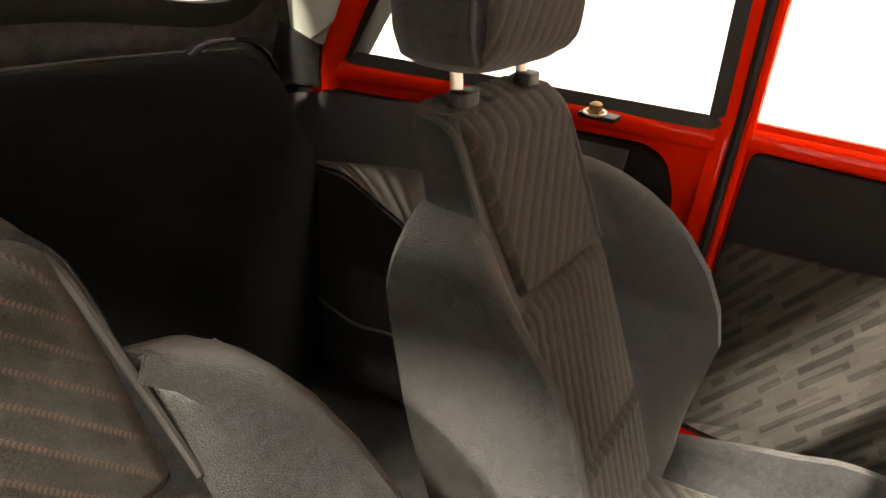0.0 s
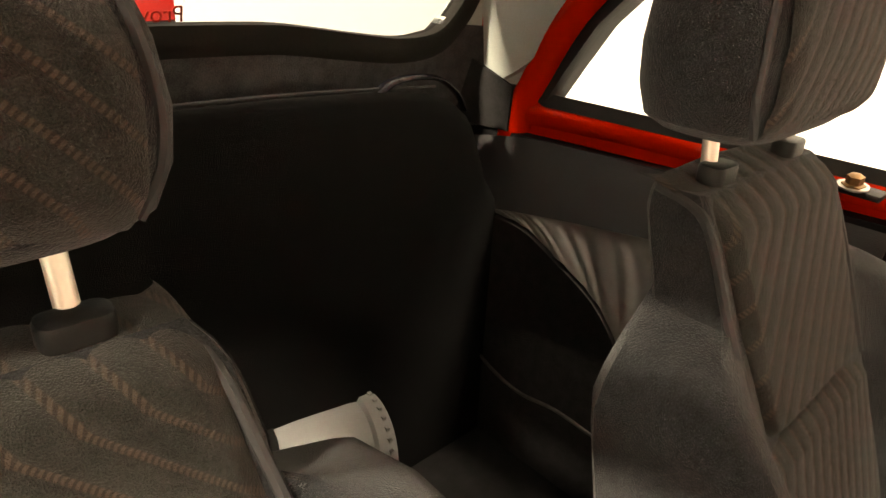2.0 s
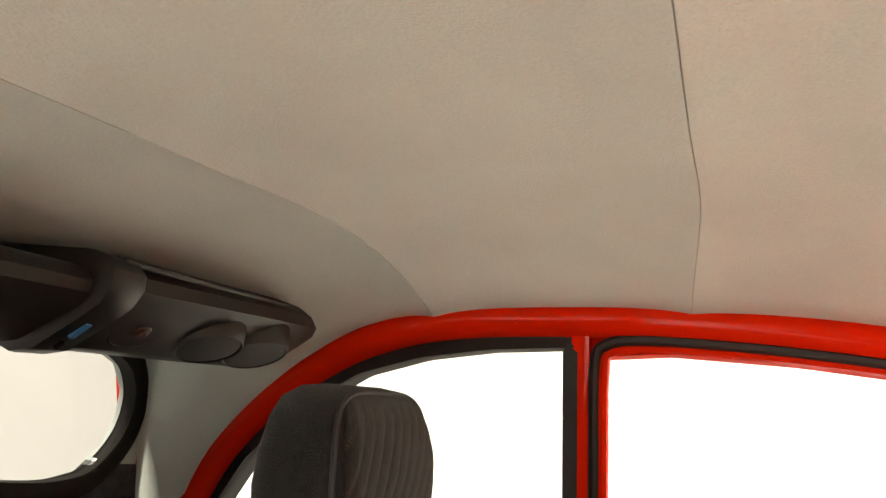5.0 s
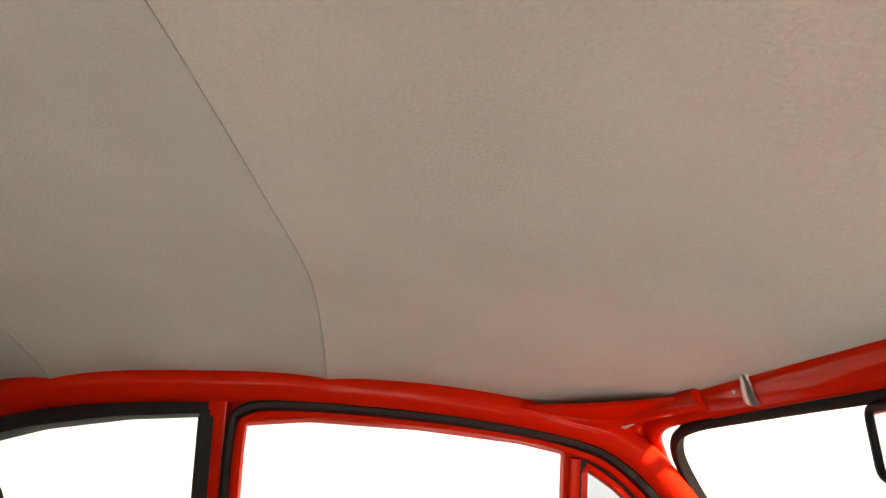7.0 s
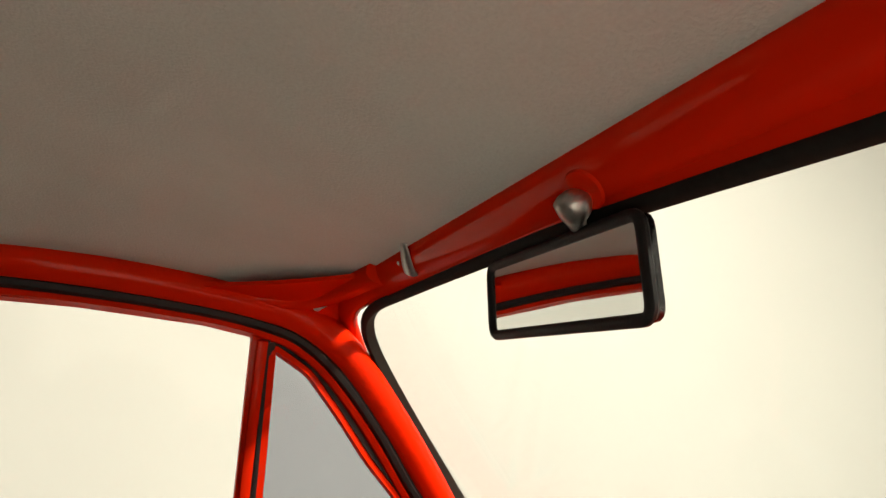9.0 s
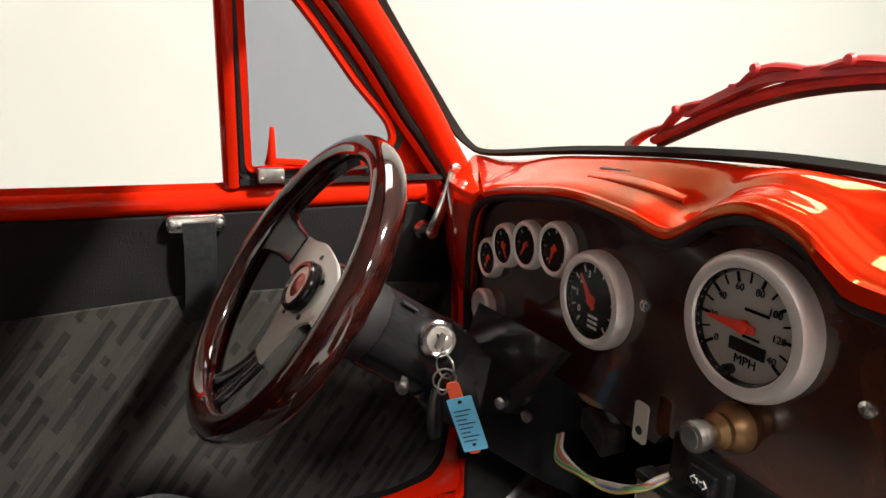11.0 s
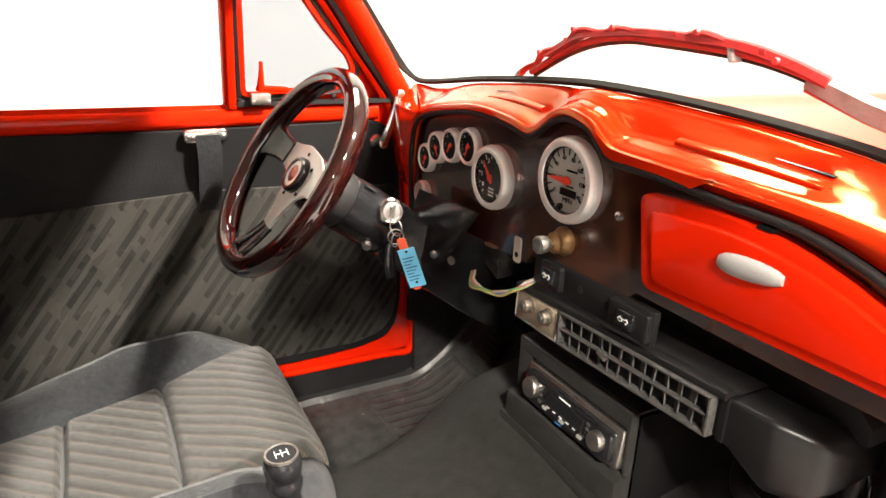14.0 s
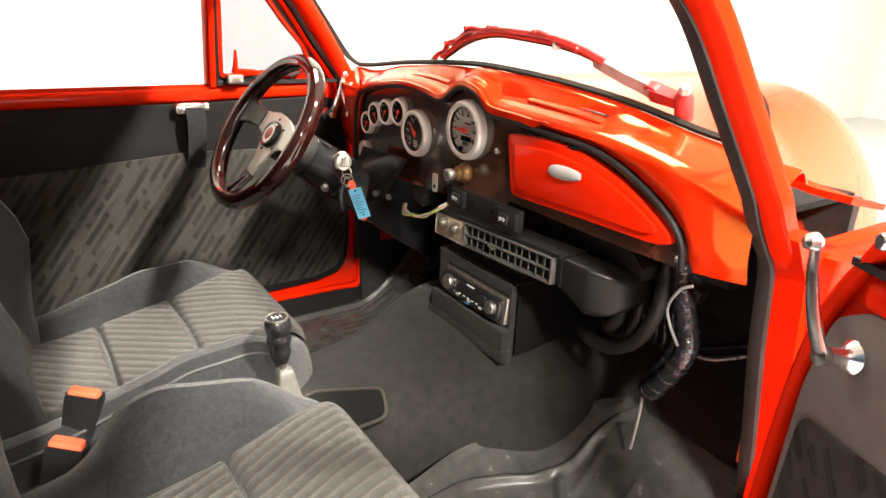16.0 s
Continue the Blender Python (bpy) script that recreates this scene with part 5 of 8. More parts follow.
def steering_wheel():
    w = thing("steering_wheel", HUB, "dark mahogany rimmed three-spoke steering wheel with silver spokes", "steering wheel")
    part("rim", sweep([wheel_point(360 * k / 96, 0.1575) for k in range(96)], disc(0.0182, 0.0160, 20), True, AXIS), RIM_WOOD, w)
    # the wheel stands turned a little clockwise
    turn = radians(-8)
    e, f = WU * math.cos(turn) + WV * math.sin(turn), WV * math.cos(turn) - WU * math.sin(turn)
    base = HUB - AXIS * 0.024
    half = [(0.0, 0.047), (-0.030, 0.046), (-0.058, 0.037), (-0.088, 0.031), (-0.086, -0.009), (-0.056, -0.011), (-0.036, -0.026), (-0.021, -0.060), (-0.0135, -0.094)]
    outline = half + [(-a, b) for a, b in reversed(half[1:])]
    spokes = part("spoke_plate", plate(rounded(outline[::-1], 0.006, 3), base, e, f, 0.004, 0.001), SILVER, w, "brushed silver three-armed spoke plate")
    for sx in (-1, 1):
        rings = []
        for r, c, g, h, t in ((0.082, 0.0105, 0.0195, 0.0, 0.0045), (0.092, 0.0095, 0.0205, 0.001, 0.0055), (0.112, 0.008, 0.0215, 0.005, 0.006), (0.130, 0.006, 0.026, 0.011, 0.007), (0.146, 0.004, 0.036, 0.018, 0.008), (0.156, 0.004, 0.046, 0.022, 0.006)):
            rings.append([base + e * (sx * r) + f * (c + a) + AXIS * (h + 0.002 + b) for a, b in rounded([(-g, -t), (g, -t), (g, t), (-g, t)], 0.004, 3)])
        part("spoke_sleeve", loft(rings), GLOSS_BLACK, spokes, "gloss black spoke sleeve")
    for sx in (-1, 1):
        # the lower spoke forks into the rim round a slot
        fork = [base + f * -0.090 + e * (sx * 0.0075), base + f * -0.108 + e * (sx * 0.0085) + AXIS * 0.004, base + f * -0.130 + e * (sx * 0.012) + AXIS * 0.011, base + f * -0.148 + e * (sx * 0.020) + AXIS * 0.019, base + f * -0.155 + e * (sx * 0.030) + AXIS * 0.022]
        part("spoke_sleeve", sweep(smooth_path(fork, 4), rounded([(-0.0055, -0.0075), (0.0055, -0.0075), (0.0055, 0.0075), (-0.0055, 0.0075)], 0.003, 2), False, AXIS), GLOSS_BLACK, spokes, "gloss black spoke sleeve")
    for k in range(5):
        a = radians(38 + 72 * k) + turn
        part("screw", lathe([(0.0, 0.0), (0.0032, 0.0), (0.0030, 0.0015), (0.0, 0.0020)], base + (WU * math.cos(a) + WV * math.sin(a)) * 0.0365 + AXIS * 0.004, AXIS, 10), GLOSS_BLACK, spokes)
    horn = part("horn_button", lathe([(0.029, 0.0), (0.029, 0.008), (0.026, 0.012), (0.0225, 0.012), (0.0215, 0.009), (0.0, 0.009)], base + AXIS * 0.004, AXIS, 32), GLOSS_BLACK, w, "round black horn button")
    part("badge_ring", lathe([(0.0195, 0.0), (0.0215, 0.0), (0.0210, 0.0015), (0.0195, 0.0015)], base + AXIS * 0.0125, AXIS, 32), SILVER, horn, "", False)
    part("badge", lathe([(0.0, 0.0), (0.0195, 0.0), (0.018, 0.001), (0.0, 0.003)], base + AXIS * 0.0125, AXIS, 28), material("red_badge", (0.42, 0.085, 0.065), 0.25, var=0.6, scale=150, metal=0.3), horn, "red and silver round badge")
    part("hub_boss", lathe([(0.040, -0.052), (0.043, -0.045), (0.041, -0.038), (0.034, -0.030), (0.0, -0.026)], HUB, AXIS, 32), GLOSS_BLACK, w, "black hub boss")


steering_wheel()


def steering_column():
    c = thing("steering_column", HUB - AXIS * 0.30, "black painted steering column with an ignition lock", "steering column")
    part("gaiter", lathe([(0.046, -0.100), (0.049, -0.085), (0.047, -0.066), (0.042, -0.050), (0.036, -0.046)], HUB, AXIS, 32), RUBBER, c, "black rubber collar")
    part("tube", lathe([(0.0, -0.46), (0.046, -0.46), (0.048, -0.18), (0.047, -0.102), (0.043, -0.098), (0.0, -0.098)], HUB, AXIS, 36), GLOSS_BLACK, c)
    part("clamp_ring", lathe([(0.0478, -0.205), (0.0505, -0.205), (0.0505, -0.190), (0.0478, -0.190)], HUB, AXIS, 36), GLOSS_BLACK, c)
    part("slot", plate(rounded([(-0.011, -0.003), (0.011, -0.003), (0.011, 0.003), (-0.011, 0.003)], 0.003), HUB - AXIS * 0.125 + Vector((0.030, 0.021, 0.037)), -AXIS, Vector((0.7, 0.2, -0.6)), 0.002), RUBBER, c)
    lock = Vector((-0.328, 0.550, 0.808))
    out = Vector((0.93, -0.20, 0.25)).normalized()
    ig = part("ignition_lock", lathe([(0.021, -0.012), (0.021, 0.008), (0.018, 0.011), (0.0145, 0.009), (0.0, 0.009)], lock, out, 26), CHROME, c, "chrome ignition lock")
    part("lock_face", lathe([(0.0, 0.0), (0.0135, 0.0), (0.0135, 0.002), (0.0, 0.003)], lock + out * 0.0085, out, 22), STEEL, ig)
    part("key_slot", box(lock + out * 0.0118, (0.001, 0.002, 0.016), 0, Matrix.Rotation(0.3, 4, "X")), GAUGE_BLACK, ig)
    for s, q in ((0.155, Vector((0.030, -0.012, -0.038))), (0.262, Vector((0.041, -0.01, -0.040))), (0.30, Vector((0.042, 0.02, -0.020)))):
        part("bolt", lathe([(0.009, -0.008), (0.009, 0.004), (0.006, 0.006), (0.006, 0.010), (0.0, 0.010)], HUB - AXIS * s + q, Vector((0.8, -0.2, -0.3)), 6), STEEL, c)
    # sheet-metal shroud below the dashboard
    d, side = -AXIS, Vector((1, 0, 0))
    up = side.cross(d).normalized()
    rings = []
    for s, w, t, b in ((0.205, 0.050, 0.030, -0.050), (0.30, 0.062, 0.062, -0.056), (0.40, 0.070, 0.085, -0.060), (0.50, 0.072, 0.10, -0.06)):
        o = HUB + d * s
        rings.append([o + side * x + up * z for x, z in rounded([(-w, b), (w, b), (w, t), (-w, t)], 0.006, 2)])
    # bent cover plate between the column and the dashboard
    quad = [Vector((-0.372, 0.622, 0.828)), Vector((-0.205, 0.632, 0.832)), Vector((-0.268, 0.612, 0.738)), Vector((-0.330, 0.600, 0.712)), Vector((-0.400, 0.600, 0.722))]
    part("cover_plate", loft([quad, [p + Vector((0.002, 0.006, -0.003)) for p in quad]]), GLOSS_BLACK, c, "scuffed black folded cover plate", False)
    for p in ((-0.285, 0.609, 0.742), (-0.250, 0.622, 0.742)):
        part("cover_bolt", lathe([(0.0, 0.0), (0.007, 0.0), (0.007, 0.004), (0.004, 0.006), (0.0, 0.006)], p, (0.3, -0.9, -0.1), 6), STEEL, c)
    part("shroud", loft(rings), GLOSS_BLACK, c, "scuffed black sheet-metal shroud")


steering_column()


def keys():
    lock = Vector((-0.312, 0.546, 0.812))
    k = thing("key_ring", lock, "car keys with a blue paper tag hanging in the ignition", "keys")
    part("key", plate(rounded([(-0.004, -0.010), (0.030, -0.010), (0.030, 0.010), (-0.004, 0.010)], 0.008), lock, (0.93, -0.2, 0.25), (0.1, 0.3, 0.9), 0.002), STEEL, k)
    for deg, r, dz in ((20, 0.013, -0.018), (70, 0.012, -0.033), (120, 0.011, -0.038)):
        o = lock + Vector((0.024, -0.004, dz))
        a = radians(deg)
        e1, e2 = Vector((math.cos(a), math.sin(a), 0)), Vector((0, 0, 1))
        part("split_ring", tube([o + e1 * (r * math.cos(2 * math.pi * i / 24)) + e2 * (r * math.sin(2 * math.pi * i / 24)) for i in range(24)], 0.0011, 6, True), STEEL, k)
    u, v = Vector((-0.42, -0.90, 0.0)).normalized() * -1, Vector((0.10, -0.30, 0.95)).normalized()
    v = (v - u * v.dot(u)).normalized()
    v = (v * math.cos(0.30) - u * math.sin(0.30)).normalized()
    u = (u - v * u.dot(v)).normalized()
    o = lock + Vector((0.030, 0.022, -0.086))
    tag = part("paper_tag", plate(rounded([(-0.0135, -0.037), (0.0135, -0.037), (0.0135, 0.037), (-0.0135, 0.037)], 0.002), o, u, v, 0.0012), BLUE_TAG, k, "light blue paper key tag")
    n = u.cross(v)
    for i in range(8):
        z = 0.020 - i * 0.0060
        part("writing_bar", plate([(-0.010, -0.0008), (0.009 - 0.004 * (i % 3), -0.0008), (0.009 - 0.004 * (i % 3), 0.0008), (-0.010, 0.0008)], o + v * z + n * 0.0013, u, v, 0.0003), INK, tag, "", False)
    for z in (0.032, -0.028):
        part("punch_hole", lathe([(0.0, 0.0), (0.0022, 0.0), (0.0022, 0.0005), (0.0, 0.0005)], o + v * z + n * 0.0012, n, 12), GAUGE_BLACK, tag)
    part("key_fob", sweep(smooth_path([lock + Vector((0.016, -0.008, -0.044)), lock + Vector((0.014, -0.010, -0.065)), lock + Vector((0.014, -0.010, -0.085)), lock + Vector((0.014, -0.008, -0.102))], 4), disc(0.006, 0.010, 12), False, (0.9, 0.4, 0), lambda t: 0.7 + 1.2 * t * (1 - t) + 0.2 * t), GLOSS_BLACK, k, "black key fob")
    part("orange_fob", plate(rounded([(-0.007, -0.050), (0.007, -0.050), (0.007, 0.050), (-0.007, 0.050)], 0.006), o + v * 0.004 - u * 0.003 - n * 0.006, u, v, 0.002), ORANGE, k, "orange plastic key tag")


keys()
# ---- front seats ----
def seat(cx, cy, recline, rise, shoulder, spread, inner, cushion_cord, upper_cord, mid_cord, head_cord, off, shift, drop, flare, tall, label):
    """Bucket seat: cushion with side bolsters, corded inserts, backrest, head restraint. cx: middle; cy: shift back; the cords are the directions across the ribs."""
    s = thing("front_seat", (cx, cy + 0.1, 0.31), label, "car seat", "front seats")

    def at(x, y, z):
        return Vector((cx + x, cy + y, z))

    # cushion
    def base_z(y):
        return lerp_table([(-0.16, 0.470), (0.0, 0.487), (0.10, 0.505), (0.20, 0.524), (0.30, 0.552), (0.345, 0.556), (0.372, 0.535), (0.39, 0.49)], y)

    rings = []
    for y in [-0.16 + 0.012 * k for k in range(43)] + [0.352, 0.360, 0.367, 0.373, 0.377, 0.380]:
        t = max(0.0, (y - 0.30) / 0.08)
        w = 0.232 - 0.055 * t ** 2.0
        zc = base_z(y)
        bol = lerp_table(rise, y)
        pts = [(-w + 0.012, 0.335), (-w, 0.37), (-w - 0.004, zc - 0.05 + bol), (-w + 0.006, zc - 0.018 + bol), (-w + 0.016, zc - 0.004 + bol), (-w + 0.034, zc + bol), (-w + 0.052, zc - 0.006 + bol * 0.93), (-w + 0.070, zc - 0.010 + bol * 0.60), (-0.140, zc - 0.010), (-0.10, zc - 0.004), (0.0, zc)]
        pts += [(-x, z) for x, z in reversed(pts[:-1])]
        low = 0.335 + 0.10 * t ** 2
        rings.append([at(x, y, max(z, low)) for x, z in pts])
    part("cushion", loft(rings), VELOUR, s, "dark grey velour seat cushion")
    # corded inserts with slanting ribs
    def across(cord, a, b):
        return (a * cord[0] + b * cord[1]) / 0.0192

    def along_cord(cord, a, b):
        return b * cord[0] - a * cord[1] + 2.0

    for y0, y1, hw0, hw1 in ((-0.10, 0.053, 0.143, 0.146), (0.055, 0.193, 0.146, 0.148), (0.195, 0.374, 0.150, 0.163)):
        def f(u, v, y0=y0, y1=y1, hw0=hw0, hw1=hw1):
            y = y0 + (y1 - y0) * v
            hw = hw0 + (hw1 - hw0) * v
            x = (2 * u - 1) * hw
            e = min(1.0, (1 - abs(2 * u - 1)) * 9) * min(1.0, v * 16, ((1 - v) * 16 if y1 < 0.3 else 9))
            puff = 0.016 * math.sqrt(max(0.0, min(1.0, e))) - 0.010
            rib = 0.0034 * abs(math.sin(math.pi * across(cushion_cord, x, y))) ** 0.5
            return at(x, y, base_z(y) + puff + rib * min(1, (1 - abs(2 * u - 1)) * 5))

        def st(u, v, y0=y0, y1=y1, hw0=hw0, hw1=hw1):
            x, y = (2 * u - 1) * (hw0 + (hw1 - hw0) * v), y0 + (y1 - y0) * v
            return across(cushion_cord, x, y), along_cord(cushion_cord, x, y)

        part("corded_insert", corded(f, st, 130, 70), CORD, s, "grey corded velour insert")
    for sx in (-1, 1):
        part("piping", tube([at(sx * (0.230 - 0.0008 * k), y, base_z(y) - 0.022 + lerp_table(rise, y)) for k, y in ((7 * j / 34.0, -0.12 + 0.012 * j) for j in range(35))], 0.0035, 6), PIPING, s, "sewn piping")
    part("seat_base", box(at(0, 0.08, 0.345), (0.36, 0.40, 0.06), 0.01), PLASTIC, s, "black seat runner base")

    # backrest, leaning back about the hip
    lean_c, lean_s = math.cos(radians(recline)), math.sin(radians(recline))

    def up(x, y, z):
        z -= drop * max(0.0, min(1.0, (z - 0.90) / 0.10))
        return lean(x + off * 0.45 * max(0.0, min(1.0, (z - 0.80) / 0.10)), y, z)

    def lean(x, y, z):
        dy, dz = y + 0.07, z - 0.50
        return Vector((cx + x + shift, cy - 0.07 + dy * lean_c - dz * lean_s, 0.50 + dy * lean_s + dz * lean_c))

    def face_y(z):
        return -0.072 - (z - 0.5) * 0.42

    width = [(0.46, 0.20), (0.52, 0.222), (0.60, 0.240), (0.70, 0.246), (0.78, 0.240), (0.83, 0.236), (0.862 + shoulder * 0.7, 0.226), (0.885 + shoulder, 0.204), (0.898 + shoulder, 0.168), (0.910 + shoulder, 0.132), (0.96, 0.127), (1.0, 0.122)]
    bolster = [(0.45, 0.02), (0.50, 0.03), (0.56, 0.055), (0.624, 0.090), (0.70, 0.122 + shoulder), (0.76, 0.118 + shoulder * 2.0), (0.82, 0.094 + shoulder * 2.6), (0.86 + shoulder, 0.060 + shoulder * 1.5), (0.886 + shoulder, 0.028), (0.905 + shoulder, 0.0)]

    def half(z):
        w, bol, yf = lerp_table(width, z), lerp_table(bolster, z), face_y(z)
        th = lerp_table([(0.45, 0.10), (0.6, 0.125), (0.82, 0.105), (0.90, 0.070), (1.0, 0.060)], z)
        return [(0.0, yf), (0.07, yf), (min(0.118 + spread * 0.9, w * 0.92), yf + bol * 0.06), (w * 0.70 if w > 0.17 else w * 0.95, yf + bol * 0.62), (w - 0.040 if w > 0.17 else w * 0.975, yf + bol - 0.004), (w - 0.020 if w > 0.17 else w * 0.985, yf + bol - 0.004), (w - 0.006 if w > 0.17 else w * 0.995, yf + bol - (0.022 if w > 0.17 else 0.010)), (w, yf + bol * 0.5 - min(0.045, th * 0.45)), (w - 0.006, yf - th * 0.85), (w * 0.85, yf - th), (0.0, yf - th - 0.008)]

    rings = []
    for z in [0.45, 0.48, 0.52, 0.57, 0.62, 0.67, 0.72, 0.77, 0.81, 0.84, 0.862, 0.878, 0.890, 0.899, 0.910, 0.93, 0.96, 0.980, 0.992, 0.999, 1.003]:
        pts = half(z)
        top = max(0.0, (z - 0.975) / 0.028)
        inset = 0.012 * top ** 2
        ring = pts + [(-x, y) for x, y in reversed(pts[1:-1])]
        c = (pts[0][1] + pts[-1][1]) / 2
        yf = face_y(z)
        ring = [(0.12 + (x - 0.12) * inner, yf + (y - yf) * (inner if y > yf else 1.0)) if x > 0.12 else (x, y) for x, y in ring]
        wide = 1.0 + flare * max(0.0, min(1.0, (z - 0.88) / 0.05))
        sag = 0.75 * flare * max(0.0, min(1.0, (z - 0.86) / 0.12))
        rings.append([up(x * wide * (1 - inset * 6), c + (y - c) * (1 - inset * 22), z - sag * max(0.0, min(1.0, (yf - y) / 0.065))) for x, y in ring])
    bm = loft(rings)
    bmesh.ops.subdivide_edges(bm, edges=list(bm.edges), cuts=1, use_grid_fill=True, smooth=0.6)
    back = part("backrest", bm, VELOUR, s, "dark grey velour backrest with side bolsters")
    for z0, z1, h0, h1 in ((0.500, 0.608, 0.138, 0.142), (0.610, 0.815, 0.142, 0.124 + spread), (0.818, 1.000, 0.106 + spread, 0.116 + spread * 0.25)):
        def g(u, v, z0=z0, z1=z1, h0=h0, h1=h1):
            z = z0 + (z1 - z0) * v
            hw = h0 + (h1 - h0) * v
            x = (2 * u - 1) * hw
            upper = z1 > 0.95
            e = min(1.0, (1 - abs(2 * u - 1)) * 8) * min(1.0, v * 14, 9 if upper else (1 - v) * 14)
            puff = 0.018 * math.sqrt(max(0.0, min(1.0, e))) - 0.008
            rib = 0.0030 * abs(math.sin(math.pi * across(upper_cord if upper else mid_cord, x, z))) ** 0.5
            if upper and v > 0.86:
                k = (v - 0.86) / 0.14 * math.pi / 2
                zz = z0 + (z1 - z0) * 0.86 + 0.030 * math.sin(k)
                y = face_y(zz) + puff - 0.056 * (1 - math.cos(k))
                rib *= min(1, (1 - abs(2 * u - 1)) * 4)
                return up(x, y + rib * math.cos(k), zz + 0.002 + rib * math.sin(k))
            return up(x, face_y(z) + puff + rib * min(1, (1 - abs(2 * u - 1)) * 4), z)

        def st(u, v, z0=z0, z1=z1, h0=h0, h1=h1):
            x, z = (2 * u - 1) * (h0 + (h1 - h0) * v), z0 + (z1 - z0) * v
            cord = upper_cord if z1 > 0.95 else mid_cord
            return across(cord, x, z), along_cord(cord, x, z)

        part("corded_insert", corded(g, st, 130, 84), CORD, back, "grey corded velour insert")
    for sx in (-1, 1):
        edge = [(x, face_y(z) + o, z) for x, z, o in ((0.118 + spread * 0.9, 0.815, 0.004), (0.122 + spread * 0.5, 0.876, 0.002), (0.1235 + spread * 0.2, 0.93, 0.000), (0.121 + spread * 0.1, 0.970, -0.002), (0.116, 0.992, -0.012), (0.110, 1.000, -0.045))]
        part("piping", tube(smooth_path([up(sx * x, y, z) for x, y, z in edge], 4), 0.0042, 8), PIPING, back, "sewn piping")
    # head restraint
    hz = ((1.046, 0.070, 0.028), (1.048, 0.100, 0.040), (1.056, 0.118, 0.048), (1.075, 0.128, 0.052), (1.10, 0.132, 0.053), (1.13, 0.129, 0.050), (1.155, 0.121, 0.045), (1.172, 0.108, 0.038), (1.182, 0.085, 0.026), (1.185, 0.050, 0.012))
    oval = [(math.copysign(abs(math.cos(a)) ** 0.42, math.cos(a)), math.copysign(abs(math.sin(a)) ** 0.62, math.sin(a))) for a in [2 * math.pi * k / 40 for k in range(40)]]

    def head(x, y, z):
        return lean(x, y, 1.185 - (1.185 - z) * tall)

    def bow(z):
        return -0.322 + 0.010 * math.cos(math.pi * (z - 1.05) / 0.3)

    hr = part("headrest", loft([[head(w * px + off, bow(z) + d * py, z) for px, py in oval] for z, w, d in hz]), VELOUR, s, "dark grey velour head restraint")

    def hf(u, v):
        z = 1.052 + 0.122 * v
        w = lerp_table([(1.05, 0.094), (1.07, 0.104), (1.12, 0.108), (1.15, 0.100), (1.175, 0.085)], z)
        x = (2 * u - 1) * w
        d = lerp_table([(1.046, 0.034), (1.056, 0.046), (1.075, 0.052), (1.10, 0.053), (1.13, 0.050), (1.155, 0.044), (1.175, 0.035)], z)
        rib = 0.0020 * abs(math.sin(math.pi * across(head_cord, x, z))) ** 0.5
        e = min(1.0, (1 - abs(2 * u - 1)) * 8) * min(1.0, v * 8, (1 - v) * 8)
        return head(x + off, bow(z) + d + 0.007 * math.sqrt(max(0, e)) - 0.004 + rib, z)

    def hst(u, v):
        z = 1.052 + 0.122 * v
        x = (2 * u - 1) * 0.104
        return across(head_cord, x, z), along_cord(head_cord, x, z)

    part("corded_insert", corded(hf, hst, 120, 64), CORD, hr, "grey corded velour insert")
    def on_head(x, z):
        w, d = lerp_table([(q[0], q[1]) for q in hz], z), lerp_table([(q[0], q[2]) for q in hz], z)
        c = min(0.999, abs(x) / w) ** (1 / 0.42)
        return head(x + off, bow(z) + d * (1 - c * c) ** 0.31 + 0.0012, z)

    seam = [(-0.100, 1.056), (-0.113, 1.075), (-0.117, 1.10), (-0.114, 1.13), (-0.106, 1.155), (-0.092, 1.170), (-0.060, 1.179), (0.0, 1.181)]
    part("piping", tube(smooth_path([on_head(x, z) for x, z in seam + [(-x, z) for x, z in reversed(seam[:-1])]], 4), 0.0030, 6), PIPING, hr)
    for sx in (off * 0.1 - 0.070, off * 0.1 + 0.070):
        post = part("headrest_post", tube([up(sx, -0.306, 0.985), lean(sx + off * 0.45, -0.320, 1.062)], 0.0062, 14), POST_STEEL, s, "satin steel post")
        part("post_guide", plate(rounded([(-0.018, -0.0105), (0.018, -0.0105), (0.018, 0.0105), (-0.018, 0.0105)], 0.009, 5), up(sx, -0.303, 1.005), (1, 0, 0), (0, 1, 0), 0.014, 0.003), PLASTIC, post, "black plastic post guide")
    return s


DRIVER_RISE = [(-0.16, 0.022), (-0.05, 0.030), (0.04, 0.046), (0.10, 0.052), (0.15, 0.060), (0.20, 0.054), (0.25, 0.042), (0.30, 0.010), (0.33, -0.008), (0.38, -0.02)]
PASSENGER_RISE = [(-0.16, 0.030), (0.0, 0.040), (0.038, 0.060), (0.061, 0.090), (0.085, 0.110), (0.12, 0.114), (0.176, 0.096), (0.257, 0.056), (0.297, 0.020), (0.33, -0.010), (0.38, -0.02)]
seat(-0.287, 0.0, 0.0, DRIVER_RISE, 0.0, 0.0, 0.68, (0.70, -0.72), (0.72, 0.69), (0.99, 0.12), (0.85, 0.53), 0.021, 0.0, 0.012, 0.0, 1.13, "dark grey velour bucket seat with corded inserts beside the closed door")
seat(0.284, -0.048, 8.5, PASSENGER_RISE, -0.004, 0.026, 1.0, (0.97, 0.24), (0.70, -0.71), (0.70, -0.71), (0.70, -0.71), 0.007, -0.014, 0.014, 0.084, 1.04, "dark grey velour bucket seat with corded inserts beside the open door")


